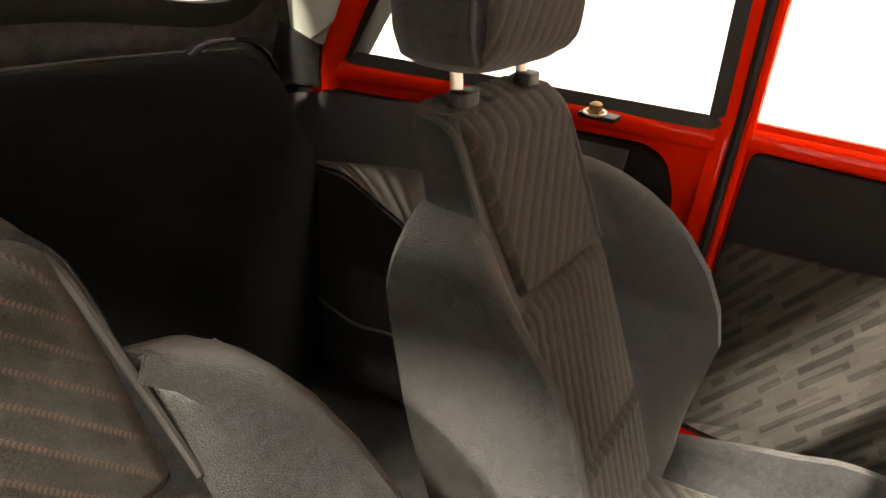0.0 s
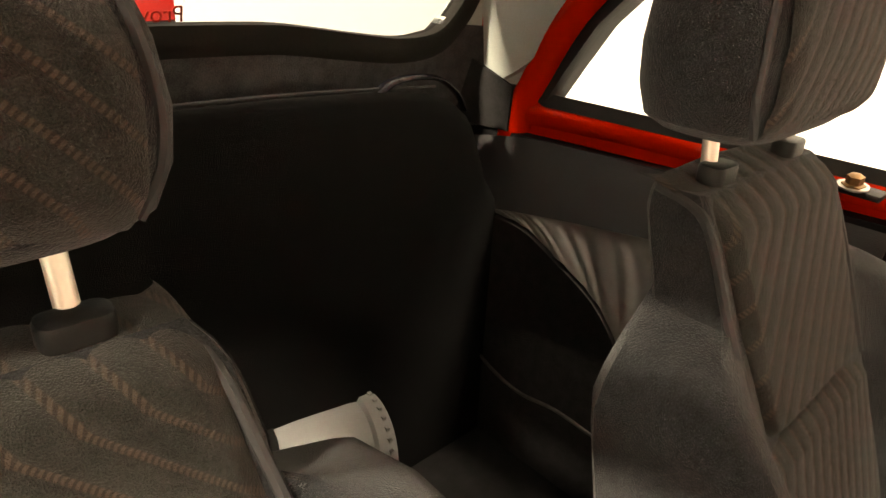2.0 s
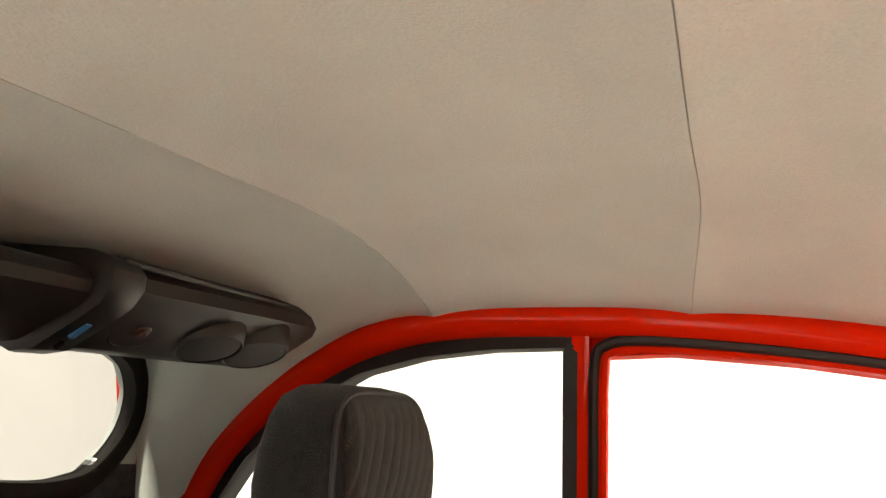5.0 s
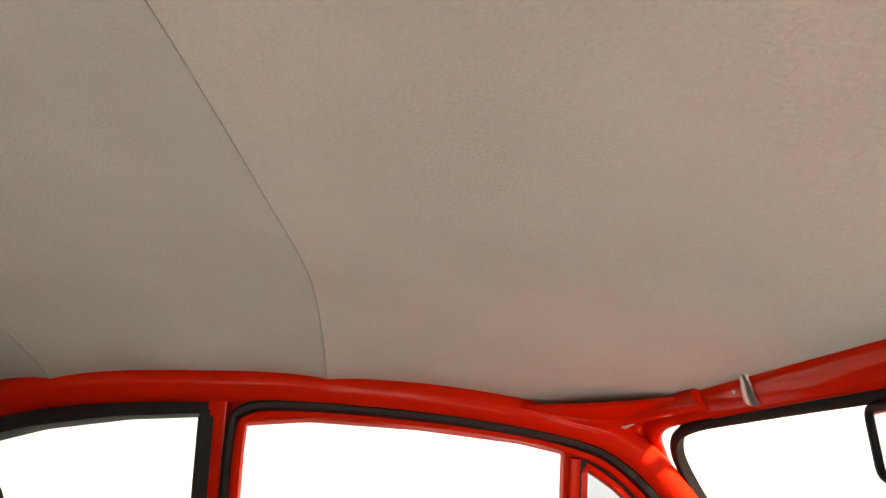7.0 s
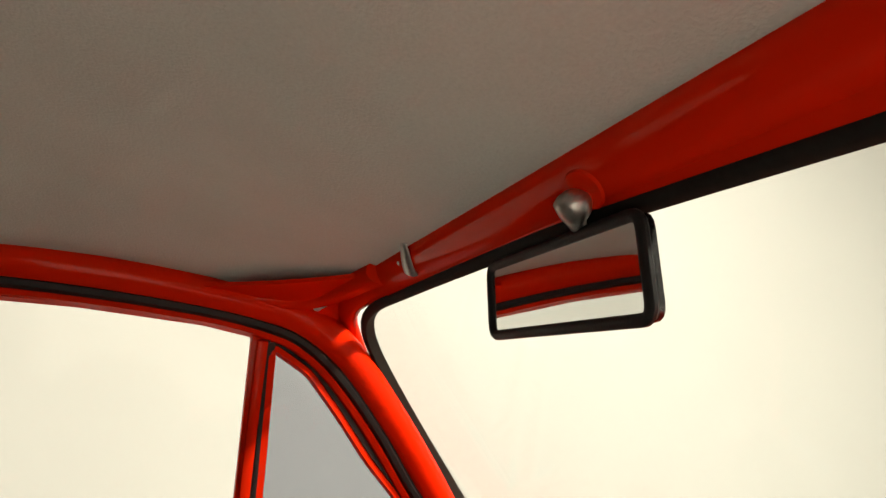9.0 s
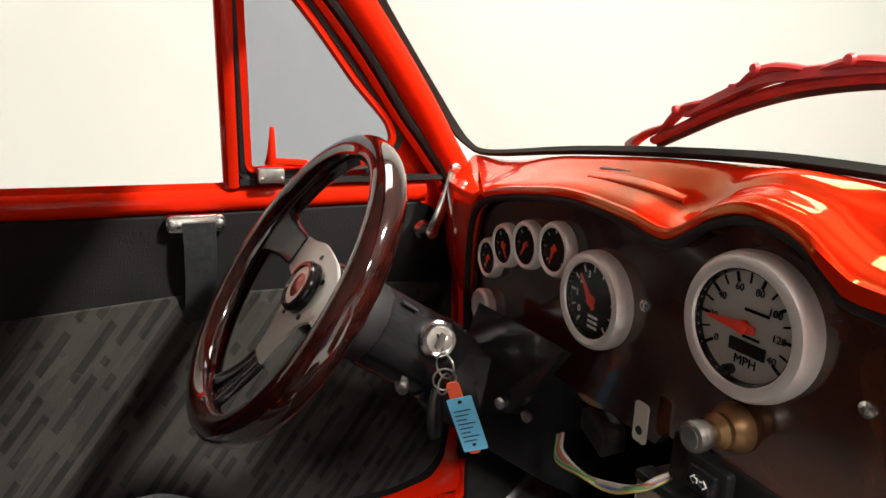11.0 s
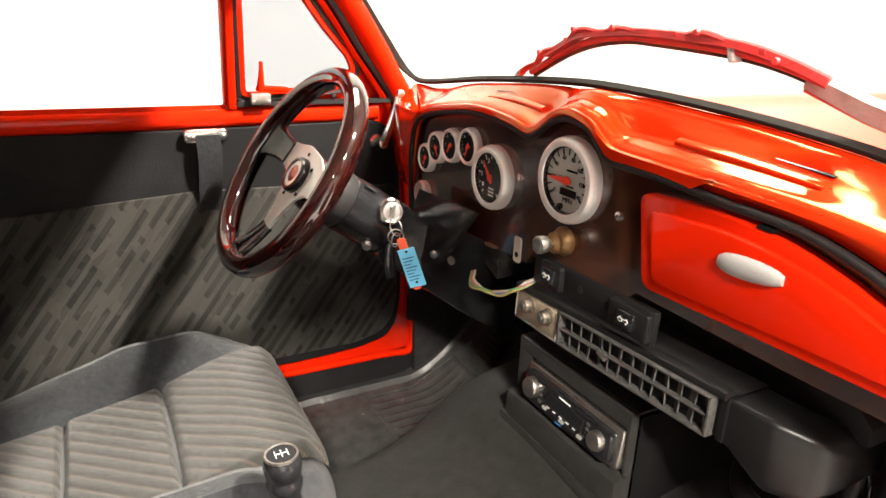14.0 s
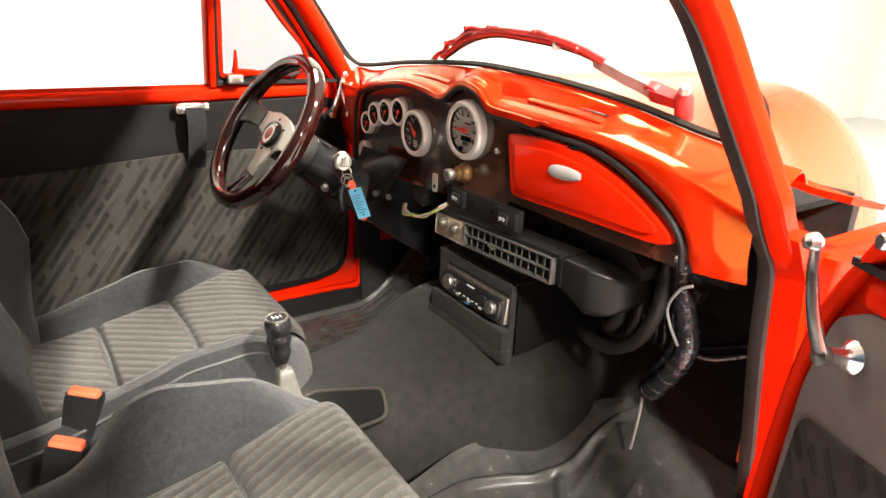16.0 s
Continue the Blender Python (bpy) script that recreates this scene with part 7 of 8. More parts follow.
def rear_seatback():
    s = thing("rear_seatback", (MID, -0.80, 0.42), "black carpeted folded rear seat back", "seat back")
    rings = []
    for x in [-0.575, -0.545, -0.51, -0.48, -0.455, -0.435, -0.41, -0.37, -0.28, -0.15, 0.0, 0.12, 0.25, 0.29, 0.32, 0.345, 0.38, 0.465]:
        top = lerp_table([(-0.575, 0.72), (-0.50, 0.79), (-0.465, 0.84), (-0.445, 0.895), (-0.42, 0.922), (-0.37, 0.936), (-0.20, 0.948), (0.09, 0.948), (0.26, 0.936), (0.31, 0.922), (0.335, 0.895), (0.355, 0.84), (0.465, 0.72)], x)
        rings.append([Vector((x, y, z)) for y, z in ((-0.725, 0.30), (-0.740, 0.50), (-0.750, 0.66), (-0.755, top - 0.050), (-0.761, top - 0.022), (-0.777, top - 0.006), (-0.80, top), (-0.822, top - 0.004), (-0.83, top - 0.05), (-0.83, 0.30))])
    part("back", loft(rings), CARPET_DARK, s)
    part("piping", tube([(x, -0.812, 0.951 - 0.09 * (x - MID) ** 2) for x in [-0.40 + 0.69 * k / 12 for k in range(13)]], 0.0028, 8), PIPING, s, "black piped edge")
    l = thing("pull_loop", (-0.40, -0.865, 0.93), "black ribbed pull loop on the seat back", "pull loop")
    pts = smooth_path([(-0.455, -0.800, 0.905), (-0.440, -0.806, 0.930), (-0.410, -0.812, 0.951), (-0.370, -0.814, 0.957), (-0.325, -0.814, 0.954), (-0.290, -0.812, 0.940)], 5)
    part("strap", sweep(pts, disc(0.004, 0.012, 8), False, (0, 0, 1)), TAPE, l)


rear_seatback()


ARCH_EDGE = [(-1.02, 0.60), (-0.90, 0.70), (-0.80, 0.732), (-0.717, 0.733), (-0.611, 0.698), (-0.542, 0.663), (-0.492, 0.611), (-0.44, 0.52), (-0.40, 0.42), (-0.385, 0.33)]


def wheel_arch():
    a = thing("wheel_arch", (-0.56, -0.60, 0.42), "black carpeted wheel arch cover", "wheel arch")
    ys = [-1.0 + 0.615 * k / 40 for k in range(41)]

    def f(u, v):
        y = -1.0 + 0.615 * u
        z = lerp_table(ARCH_EDGE, y)
        k = v * math.pi / 2
        return (-0.655 + 0.150 * min(1.0, v * 1.25), y, max(0.315, z - 0.012 * max(0.0, v - 0.8) / 0.2))

    part("cover", sheet(f, 40, 12, 0.004), CARPET, a)
    part("inner_face", loft([[Vector((-0.505 + 0.006 * (1 - h), y, 0.30 + (max(0.315, lerp_table(ARCH_EDGE, y) - 0.010) - 0.30) * h)) for y in ys] for h in (1.0, 0.6, 0.3, 0.0)], False, False), CARPET, a)
    p = thing("side_trim_panel", (-0.58, -0.55, 0.85), "charcoal vinyl side panel over loose grey cloth", "trim panel")
    out = rounded([(-0.86, 0.45), (-0.165, 0.45), (-0.168, 0.800), (-0.190, 0.855), (-0.225, 0.874), (-0.30, 0.872), (-0.86, 0.86)], 0.02, 3)
    rings = [[Vector((-half_belt(y) + o, y, z)) for y, z in out] for o in (-0.012, 0.010, 0.013)]
    part("backing_card", loft(rings), VINYL, p, "black backing card with a rounded end")

    def g(u, v):
        y = -0.86 + 0.62 * u
        top = lerp_table([(-0.88, 0.838), (-0.72, 0.864), (-0.50, 0.868)], y)
        low = lerp_table([(-0.86, 0.728), (-0.70, 0.752), (-0.50, 0.776)], y)
        return (-half_belt(y) + 0.055 - 0.03 * v, y, low + (top - low) * v)

    part("vinyl_band", sheet(g, 24, 6, 0.005), SIDE_VINYL, p)

    def h(u, v):
        y = -0.85 + 0.47 * u
        top = lerp_table([(-0.86, 0.728), (-0.70, 0.752), (-0.50, 0.776)], y) + 0.008
        low = max(0.33, lerp_table(ARCH_EDGE, y) + 0.003)
        fold = y + 0.11 * v + 0.010 * math.sin(6 * v + 11 * y)
        w = (0.0010 * math.sin(160 * fold + 2.0 * v) + 0.0006 * math.sin(230 * fold + 3 * v) + 0.002 * math.sin(48 * y + 3 * v)) * math.sin(math.pi * min(1.0, 0.12 + v)) ** 0.5
        x0, x1 = -0.512, -half_belt(y) + 0.046
        return (x0 + (x1 - x0) * v + w, y, low + (top - low) * v ** 0.9 + w * 0.6)

    part("cloth_panel", sheet(h, 140, 24, 0.003), GREY_CLOTH, p, "loose wrinkled grey cloth")
    b = thing("seatbelt_anchor", (-0.575, -0.29, 0.915), "brass-coloured seatbelt anchor bolt on a black plate", "anchor bolt")
    part("plate", box((-0.582, -0.285, 0.917), (0.036, 0.055, 0.008), 0.003), PLASTIC, b)
    part("bolt", lathe([(0.013, 0.0), (0.013, 0.003), (0.0095, 0.004), (0.0095, 0.013), (0.006, 0.015), (0.0, 0.015)], (-0.575, -0.29, 0.922), (0.15, 0, 1), 6), BRASS, b, "hexagonal bolt")
    part("washer", lathe([(0.0, 0.0), (0.017, 0.0), (0.017, 0.002), (0.0, 0.002)], (-0.575, -0.29, 0.9215), (0.15, 0, 1), 20), STEEL, b)


wheel_arch()


def cargo_items():
    c = thing("loudspeaker_box", (-0.20, -0.78, 0.45), "grey plastic tubular loudspeaker box on the rear floor", "loudspeaker")
    a, b = Vector((0.005, -0.775, 0.452)), Vector((-0.197, -0.735, 0.415))
    ax = (b - a).normalized()
    part("body", lathe([(0.0, 0.0), (0.070, 0.0), (0.080, 0.02), (0.086, 0.10), (0.088, 0.20), (0.086, 0.225)], a, ax, 36), SPEAKER_GREY, c)
    rim = part("rim", lathe([(0.086, 0.0), (0.094, 0.004), (0.096, 0.020), (0.092, 0.034), (0.080, 0.036), (0.060, 0.016), (0.0, 0.012)], a + ax * 0.215, ax, 40), SPEAKER_GREY, c, "ribbed grey rim")
    u = ax.orthogonal().normalized()
    w = ax.cross(u)
    for k in range(36):
        t = 2 * math.pi * k / 36
        d = u * math.cos(t) + w * math.sin(t)
        part("rim_tooth", box(a + ax * 0.236 + d * 0.0965, (0.006, 0.006, 0.006)), SPEAKER_GREY, rim, "", False)
    part("band", lathe([(0.0835, 0.055), (0.0865, 0.057), (0.0875, 0.075), (0.085, 0.077)], a, ax, 36), PLASTIC, c)
    cable("wire", [(-0.50, -0.775, 0.488), (-0.495, -0.72, 0.462), (-0.488, -0.64, 0.452), (-0.480, -0.56, 0.470), (-0.470, -0.48, 0.476)], 0.0028, SCUFFED, "grey cable along the wheel arch", 6)


cargo_items()


# ---- overhead speaker console ----
def overhead_console():
    c = thing("overhead_console", (0.0, -0.56, 1.20), "black plastic overhead speaker console under the rear roof", "speaker console")
    sec = [(-0.74, 1.305), (-0.53, 1.300), (-0.508, 1.293), (-0.497, 1.280), (-0.496, 1.264), (-0.506, 1.250), (-0.530, 1.232), (-0.580, 1.198), (-0.61, 1.192), (-0.74, 1.24)]

    def ring(x, back, lift, shrink, low=0.0):
        """The section at x; low: by how much its top lies lower."""
        return [Vector((x, -0.60 + (y + 0.60) * shrink - back, 1.26 + (z - 1.26) * shrink + lift - low * max(0.0, min(1.0, (z - 1.192) / 0.10)))) for y, z in sec]

    def proud(x, d):
        """The section grown outwards by d at the front and below."""
        return [p + Vector((0, d if p.y > -0.7 else 0, -d * 0.7 if p.z < 1.25 else (d * 0.5 if p.z > 1.29 else 0))) for p in ring(x, 0, 0, 1.0, 0.010)]

    for sg in (1, -1):
        def X(d, sg=sg):
            return -sg * d

        pod = part("speaker_pod", loft([ring(X(d), b, l, k, w) for d, b, l, k, w in ((0.078, 0.004, 0.0, 0.97, 0.012), (0.082, 0, 0, 1.0, 0.012), (0.20, 0.0, 0.0, 1.0, 0.010), (0.30, 0.001, 0.0, 1.0, 0.008), (0.38, 0.004, 0.0, 0.99, 0.006), (0.44, 0.006, 0.0, 0.99, 0.006), (0.49, 0.010, 0.002, 0.97, 0.006), (0.53, 0.016, 0.006, 0.90, 0.004), (0.55, 0.022, 0.012, 0.80, 0.002), (0.566, 0.030, 0.020, 0.62, 0.0))]), POD_PLASTIC, c, "black moulded speaker pod")
        part("pod_band", loft([proud(X(d), e) for d, e in ((0.074, 0.0), (0.077, 0.008), (0.083, 0.009), (0.116, 0.008), (0.121, 0.004), (0.124, -0.001))]), POD_PLASTIC, pod, "raised black band")
        lip = [Vector((X(d), -0.516 - b, 1.2785 + l)) for d, b, l in ((0.098, -0.006, 0.006), (0.20, -0.004, 0.006), (0.30, 0.0, 0.007), (0.38, 0.004, 0.007), (0.45, 0.014, 0.006), (0.52, 0.034, 0.003))]
        part("top_lip", sweep(smooth_path(lip, 4), rounded([(-0.003, -0.012), (0.003, -0.012), (0.003, 0.012), (-0.003, 0.012)], 0.002, 2), False, (0, 0.25, 0.97)), POD_PLASTIC, pod, "black fixing lip along the roof")
        face_n = Vector((0, 0.56, -0.83)).normalized()
        for d, r in ((0.178, 0.034), (0.290, 0.040), (0.385, 0.043)):
            o = Vector((X(d), -0.545, 1.2225)) + face_n * (-0.001)
            if d < 0.2:
                sp = part("speaker_ring", lathe([(r * 1.10, -0.002), (r * 1.04, 0.003), (r * 0.95, 0.004), (r * 0.88, 0.0), (r * 0.5, -0.006), (0.0, -0.004)], o, face_n, 30), PLASTIC, pod, "round speaker trim ring")
                part("speaker_cone", lathe([(r * 0.85, -0.001), (r * 0.70, 0.001), (r * 0.62, -0.004), (r * 0.45, -0.004), (r * 0.30, 0.006), (0.0, 0.009)], o, face_n, 24), COPPER, sp, "coppery speaker cone")
                part("cone_cap", lathe([(0.0, 0.0), (r * 0.16, 0.0), (r * 0.12, 0.003), (0.0, 0.004)], o + face_n * 0.008, face_n, 16), COPPER, sp, "dull dust cap")
            else:
                # domed cover standing out on a bevelled collar
                tilt = Vector((sg * 0.16, 0.40, -0.90)).normalized()
                sp = part("speaker_hood", lathe([(r * 1.25, -0.026), (r * 1.18, -0.006), (r * 1.08, 0.010), (r * 1.0, 0.015), (r * 0.95, 0.014)], o, tilt, 36, False), POD_PLASTIC, pod, "hooded speaker cover")
                part("cover_disc", lathe([(0.0, 0.0), (r * 0.97, 0.0), (r * 0.95, 0.003), (r * 0.6, 0.005), (0.0, 0.0055)], o + tilt * 0.0105, tilt, 36), SPEAKER_MESH, sp, "dark grey cover disc")
        part("display", plate(rounded([(-0.012, -0.0032), (0.012, -0.0032), (0.012, 0.0032), (-0.012, 0.0032)], 0.001, 2), Vector((X(0.094), -0.5370, 1.2140)), (0, 0.83, 0.56), (1, 0, 0), 0.004), DISPLAY_BLUE, pod, "small dim blue display")
        part("switch_bar", plate(rounded([(-0.006, -0.0018), (0.006, -0.0018), (0.006, 0.0018), (-0.006, 0.0018)], 0.001, 2), Vector((X(0.094), -0.5600, 1.1985)), (0, 0.83, 0.56), (1, 0, 0), 0.004), GLOSS_PLASTIC, pod)
    mid = [ring(x, 0.010, 0.0, 0.98, 0.024) for x in (-0.080, -0.03, 0.03, 0.080)]
    part("middle_section", loft(mid), POD_PLASTIC, c, "black middle panel")

overhead_console()


# ---- mirror and visor clips ----
def mirror():
    m = thing("rear_view_mirror", (MID + 0.015, 0.48, 1.23), "black framed rear-view mirror on a steel stem", "mirror")
    c = Vector((-0.0190, 0.482, 1.2385))
    u, v = Vector((1, -0.04, -0.03)).normalized(), Vector((0.02, -0.10, 1)).normalized()
    out = rounded([(-0.0975, -0.0280), (0.0975, -0.0295), (0.0955, 0.0295), (-0.0955, 0.0280)], 0.010, 4)
    n = u.cross(v).normalized()
    part("housing", plate(out, c - n * 0.004, u, v, 0.006, 0.0025), GLOSS_BLACK, m, "black mirror frame")
    part("mirror_glass", plate(rounded([(-0.0920, -0.0235), (0.0920, -0.0250), (0.0900, 0.0250), (-0.0900, 0.0235)], 0.007, 4), c + n * 0.0022, u, v, 0.0012), MIRROR, m, "silvered mirror glass", False)
    rim = rounded([(-0.0955, -0.0265), (0.0955, -0.0280), (0.0935, 0.0280), (-0.0935, 0.0265)], 0.009, 4)
    part("mirror_rim", sweep([c + u * a + v * b + n * 0.003 for a, b in rim], disc(0.0036, 0.0040, 10), True, n), PLASTIC, m, "thin black mirror rim")
    top = Vector((0.034, 0.460, 1.282))
    part("mount_base", lathe([(0.0, 0.0), (0.014, 0.0), (0.013, 0.002), (0.0, 0.003)], top + Vector((0.004, 0.004, 0.003)), (0, -0.72, -0.69), 20), RED, m)
    neck = smooth_path([top + Vector((0, -0.004, 0.002)), Vector((0.031, 0.461, 1.277)), Vector((0.022, 0.468, 1.273)), Vector((0.012, 0.479, 1.268)), Vector((0.002, 0.492, 1.258))], 5)
    part("stem", sweep(neck, disc(0.0115, 0.0115, 16), False, (0, -0.7, -0.7), lambda t: lerp_table([(0.0, 0.35), (0.07, 0.8), (0.16, 1.0), (0.30, 0.92), (0.55, 0.55), (0.75, 0.42), (1.0, 0.40)], t)), STEEL, m, "tarnished grey domed stem")


mirror()


def visor_clip(x):
    """Folded strip with a spread foot and an open hook."""
    v = thing("visor_clip", (x, 0.462, 1.303), "bent steel sun-visor clip screwed to the header rail", "visor clip", "visor clips")
    part("clip", sweep(smooth_path([(x + 0.008, 0.452, 1.318), (x + 0.003, 0.449, 1.308), (x, 0.452, 1.300), (x - 0.006, 0.457, 1.291), (x - 0.012, 0.463, 1.284)], 5), disc(0.003, 0.007, 8), False, (0, -0.7, -0.7), lambda t: 0.6 + 0.8 * t), STEEL, v)
    part("screw", lathe([(0.0, 0.0), (0.0045, 0.0), (0.004, 0.002), (0.0, 0.003)], (x - 0.032, 0.459, 1.296), (0, -0.7, -0.7), 10), STEEL, v)


visor_clip(-0.237)


# ---- outside: wiper, bonnet, wing ----
def wiper():
    w = thing("windscreen_wiper", (0.355, 0.72, 1.0), "red painted windscreen wiper lying on the glass", "wiper")

    def on(x, z, out=0.0):
        """A point over the glass, `out` nearer to the driver."""
        return Vector((x, screen_y(z) + 0.030 - out, z))

    part("pivot", lathe([(0.0, -0.02), (0.013, -0.02), (0.013, 0.012), (0.009, 0.018), (0.007, 0.026), (0.0, 0.028)], on(0.357, 1.012), (0.1, -0.35, 0.9), 16), RED_DULL, w)
    part("pivot_nut", lathe([(0.0, 0.0), (0.008, 0.0), (0.008, 0.009), (0.004, 0.012), (0.0, 0.012)], on(0.366, 1.030), (0.2, -0.3, 0.9), 6), PLASTIC_GREY, w, "pale pivot nut")
    part("arm_root", sweep([on(0.360, 1.014), on(0.340, 1.020), on(0.312, 1.026)], [(0.009, -0.008), (0.009, 0.008), (-0.009, 0.008), (-0.009, -0.008)], False, (0, -0.6, 0.8), lambda t: 0.85 + 0.35 * t), RED_DULL, w)
    part("arm_joint", lathe([(0.0, -0.006), (0.0135, -0.006), (0.0135, 0.006), (0.0, 0.007)], on(0.312, 1.027), (0, -0.76, -0.65), 18), RED_DULL, w)
    part("joint_pin", lathe([(0.0, 0.0), (0.0045, 0.0), (0.004, 0.003), (0.0, 0.004)], on(0.312, 1.027, 0.006), (0, -0.76, -0.65), 12), PLASTIC_GREY, w)
    part("arm", sweep([on(0.312, 1.028), on(0.270, 1.042), on(0.225, 1.062)], [(0.0085, -0.006), (0.0085, 0.006), (-0.0085, 0.006), (-0.0085, -0.006)], False, (0, -0.4, 0.9), lambda t: 1.15 - 0.35 * t), WIPER_GREY, w, "dull grey wiper arm")
    part("arm_edge", sweep([on(0.310, 1.019, 0.004), on(0.268, 1.033, 0.004), on(0.222, 1.054, 0.004)], disc(0.0035, 0.003, 8), False, (0, 0, 1)), RED_DULL, w)
    bow = [(0.243, 1.058), (0.205, 1.071), (0.165, 1.079), (0.120, 1.083), (0.066, 1.086), (0.020, 1.087), (-0.040, 1.080), (-0.100, 1.066), (-0.165, 1.046), (-0.215, 1.030)]
    part("blade", sweep(smooth_path([on(x, z - 0.003) for x, z in bow], 4), [(0.004, -0.003), (0.004, 0.003), (-0.004, 0.0012), (-0.004, -0.0012)], False, (0, 0, 1)), RUBBER, w, "black rubber wiper blade")
    part("blade_spine", sweep(smooth_path([on(x, z + 0.001, 0.002) for x, z in bow], 4), disc(0.0042, 0.005, 8), False, (0, 0, 1)), RED_DULL, w)
    # channel bridge with stepped ends over the spine
    top = [(0.243, 1.062), (0.207, 1.077), (0.169, 1.087), (0.127, 1.091), (0.066, 1.094), (0.029, 1.094), (-0.034, 1.090), (-0.063, 1.086), (-0.110, 1.072), (-0.150, 1.060)]
    part("bridge", sweep(smooth_path([on(x, z - 0.001) for x, z in top], 4), [(0.0035, -0.006), (0.0050, 0.0), (0.0035, 0.006), (-0.0035, 0.006), (-0.0035, -0.006)], False, (0, 0, 1)), RED_DULL, w)
    for a, b, c in (((0.168, 1.084), (0.130, 1.0955), (0.090, 1.088)), ((0.060, 1.0905), (0.015, 1.0965), (-0.030, 1.086)), ((-0.010, 1.0905), (-0.055, 1.0925), (-0.105, 1.067)), ((-0.115, 1.070), (-0.155, 1.062), (-0.205, 1.037)), ((-0.190, 1.046), (-0.225, 1.036), (-0.255, 1.024))):
        part("yoke", sweep(smooth_path([on(*a), on(*b), on(*c)], 5), disc(0.0036, 0.0065, 8), False, (0, 0, 1), lambda t: 0.55 + 0.45 * math.sin(math.pi * t)), RED_DULL, w)
    for x, z in ((0.130, 1.096), (0.015, 1.097), (-0.055, 1.093), (-0.155, 1.062), (0.205, 1.075)):
        part("rivet", lathe([(0.0, 0.0), (0.004, 0.0), (0.003, 0.003), (0.0, 0.0035)], on(x, z, 0.008), (0, -1, 0), 10), RED_DULL, w)
    for x, z in ((0.190, 1.0825), (0.095, 1.0935), (0.045, 1.0945), (-0.085, 1.0805)):
        part("clip_tab", box(on(x, z), (0.010, 0.011, 0.005), 0.001), RED_DULL, w)
    part("joint", box(on(0.160, 1.080, 0.003), (0.006, 0.014, 0.019), 0.002, pose(0, 0, 0, 0, -18, 0)), PLASTIC_GREY, w, "pale wiper joint")
    part("end_tip", box(on(-0.252, 1.026), (0.020, 0.010, 0.009), 0.003, pose(0, 0, 0, 0, -32, 0)), WIPER_GREY, w)

wiper()


def bonnet():
    b = thing("car_front", (MID, 1.2, 0.5), "red bonnet and wings ahead of the windscreen", "car bonnet", "", "structure")

    def f(u, v):
        x = MID + (2 * u - 1) * (0.54 - 0.20 * v)
        y = 0.80 + 0.98 * v
        q = abs(2 * u - 1)
        z = 1.005 - 0.010 * v - 0.26 * max(0.0, (v - 0.60) / 0.40) ** 2.2 - (0.12 + 0.16 * min(1.0, 3.0 * v)) * q ** 4.0 + 0.008 * math.exp(-(q / 0.08) ** 2)
        return (x, y, z)

    part("bonnet", sheet(f, 60, 40, 0.01), RED_GLOSS, b)
    for u0 in (0.0, 1.0):
        def apron(u, v, u0=u0):
            p = Vector(f(u0, u))
            side = 1 if u0 else -1
            return (p.x + side * 0.020 * math.sin(v * math.pi / 2), p.y, p.z + (0.50 - p.z) * v)

        part("bonnet_side", sheet(apron, 40, 10, 0.008), RED_GLOSS, b)
    for sg in (1, -1):
        def g(u, v, sg=sg):
            y = 0.82 + 1.05 * v
            a = math.pi * u
            r = lerp_table([(0.72, 0.16), (1.0, 0.19), (1.5, 0.20), (1.87, 0.10)], y)
            return (MID + sg * (0.60 + r * (1 - math.cos(a)) * 0.55), y, 0.52 + (0.16 + 0.08 * math.sin(math.pi * v)) * math.sin(a) ** 0.8)

        part("wing", sheet(g, 20, 24, 0.01), RED_GLOSS, b)
    part("scuttle_panel", sheet(lambda u, v: (-0.66 + 1.25 * u, 0.755 + 0.09 * v, lerp_table([(-0.65, 0.955), (MID, 1.012), (0.55, 0.94)], -0.66 + 1.25 * u) - 0.02 * v), 30, 4, 0.008), RED, b)


bonnet()


def road_wheel(x, y):
    w = thing("road_wheel", (x, y, 0.29), "black tyred steel road wheel under the red car", "wheel", "road wheels")
    part("tyre", lathe([(0.17, -0.07), (0.27, -0.072), (0.29, -0.055), (0.29, 0.055), (0.27, 0.072), (0.17, 0.07)], (x, y, 0.29), (1, 0, 0), 36), RUBBER, w)
    part("rim", lathe([(0.0, -0.05), (0.17, -0.06), (0.175, 0.0), (0.17, 0.06), (0.0, 0.05)], (x, y, 0.29), (1, 0, 0), 30), STEEL, w)


for wx in (MID - 0.60, MID + 0.60):
    for wy in (1.38, -0.76):
        road_wheel(wx, wy)


# ---- rear window lettering, hanging ornament, showroom behind ----
def lettering():
    d = thing("window_lettering", (-0.02, -0.91, 1.02), "red lettering on the rear window, reversed from inside", "lettering")
    word("letters", "Proven Po", 0.026, facing((-0.002, rear_y(-0.002, 1.037) - 0.008, 1.037), (-1, 0, 0), (0, 0.24, 1)) @ Matrix.Diagonal((-1, 1, 1, 1)) @ pose(0, 0, 0), NEEDLE, d)


lettering()


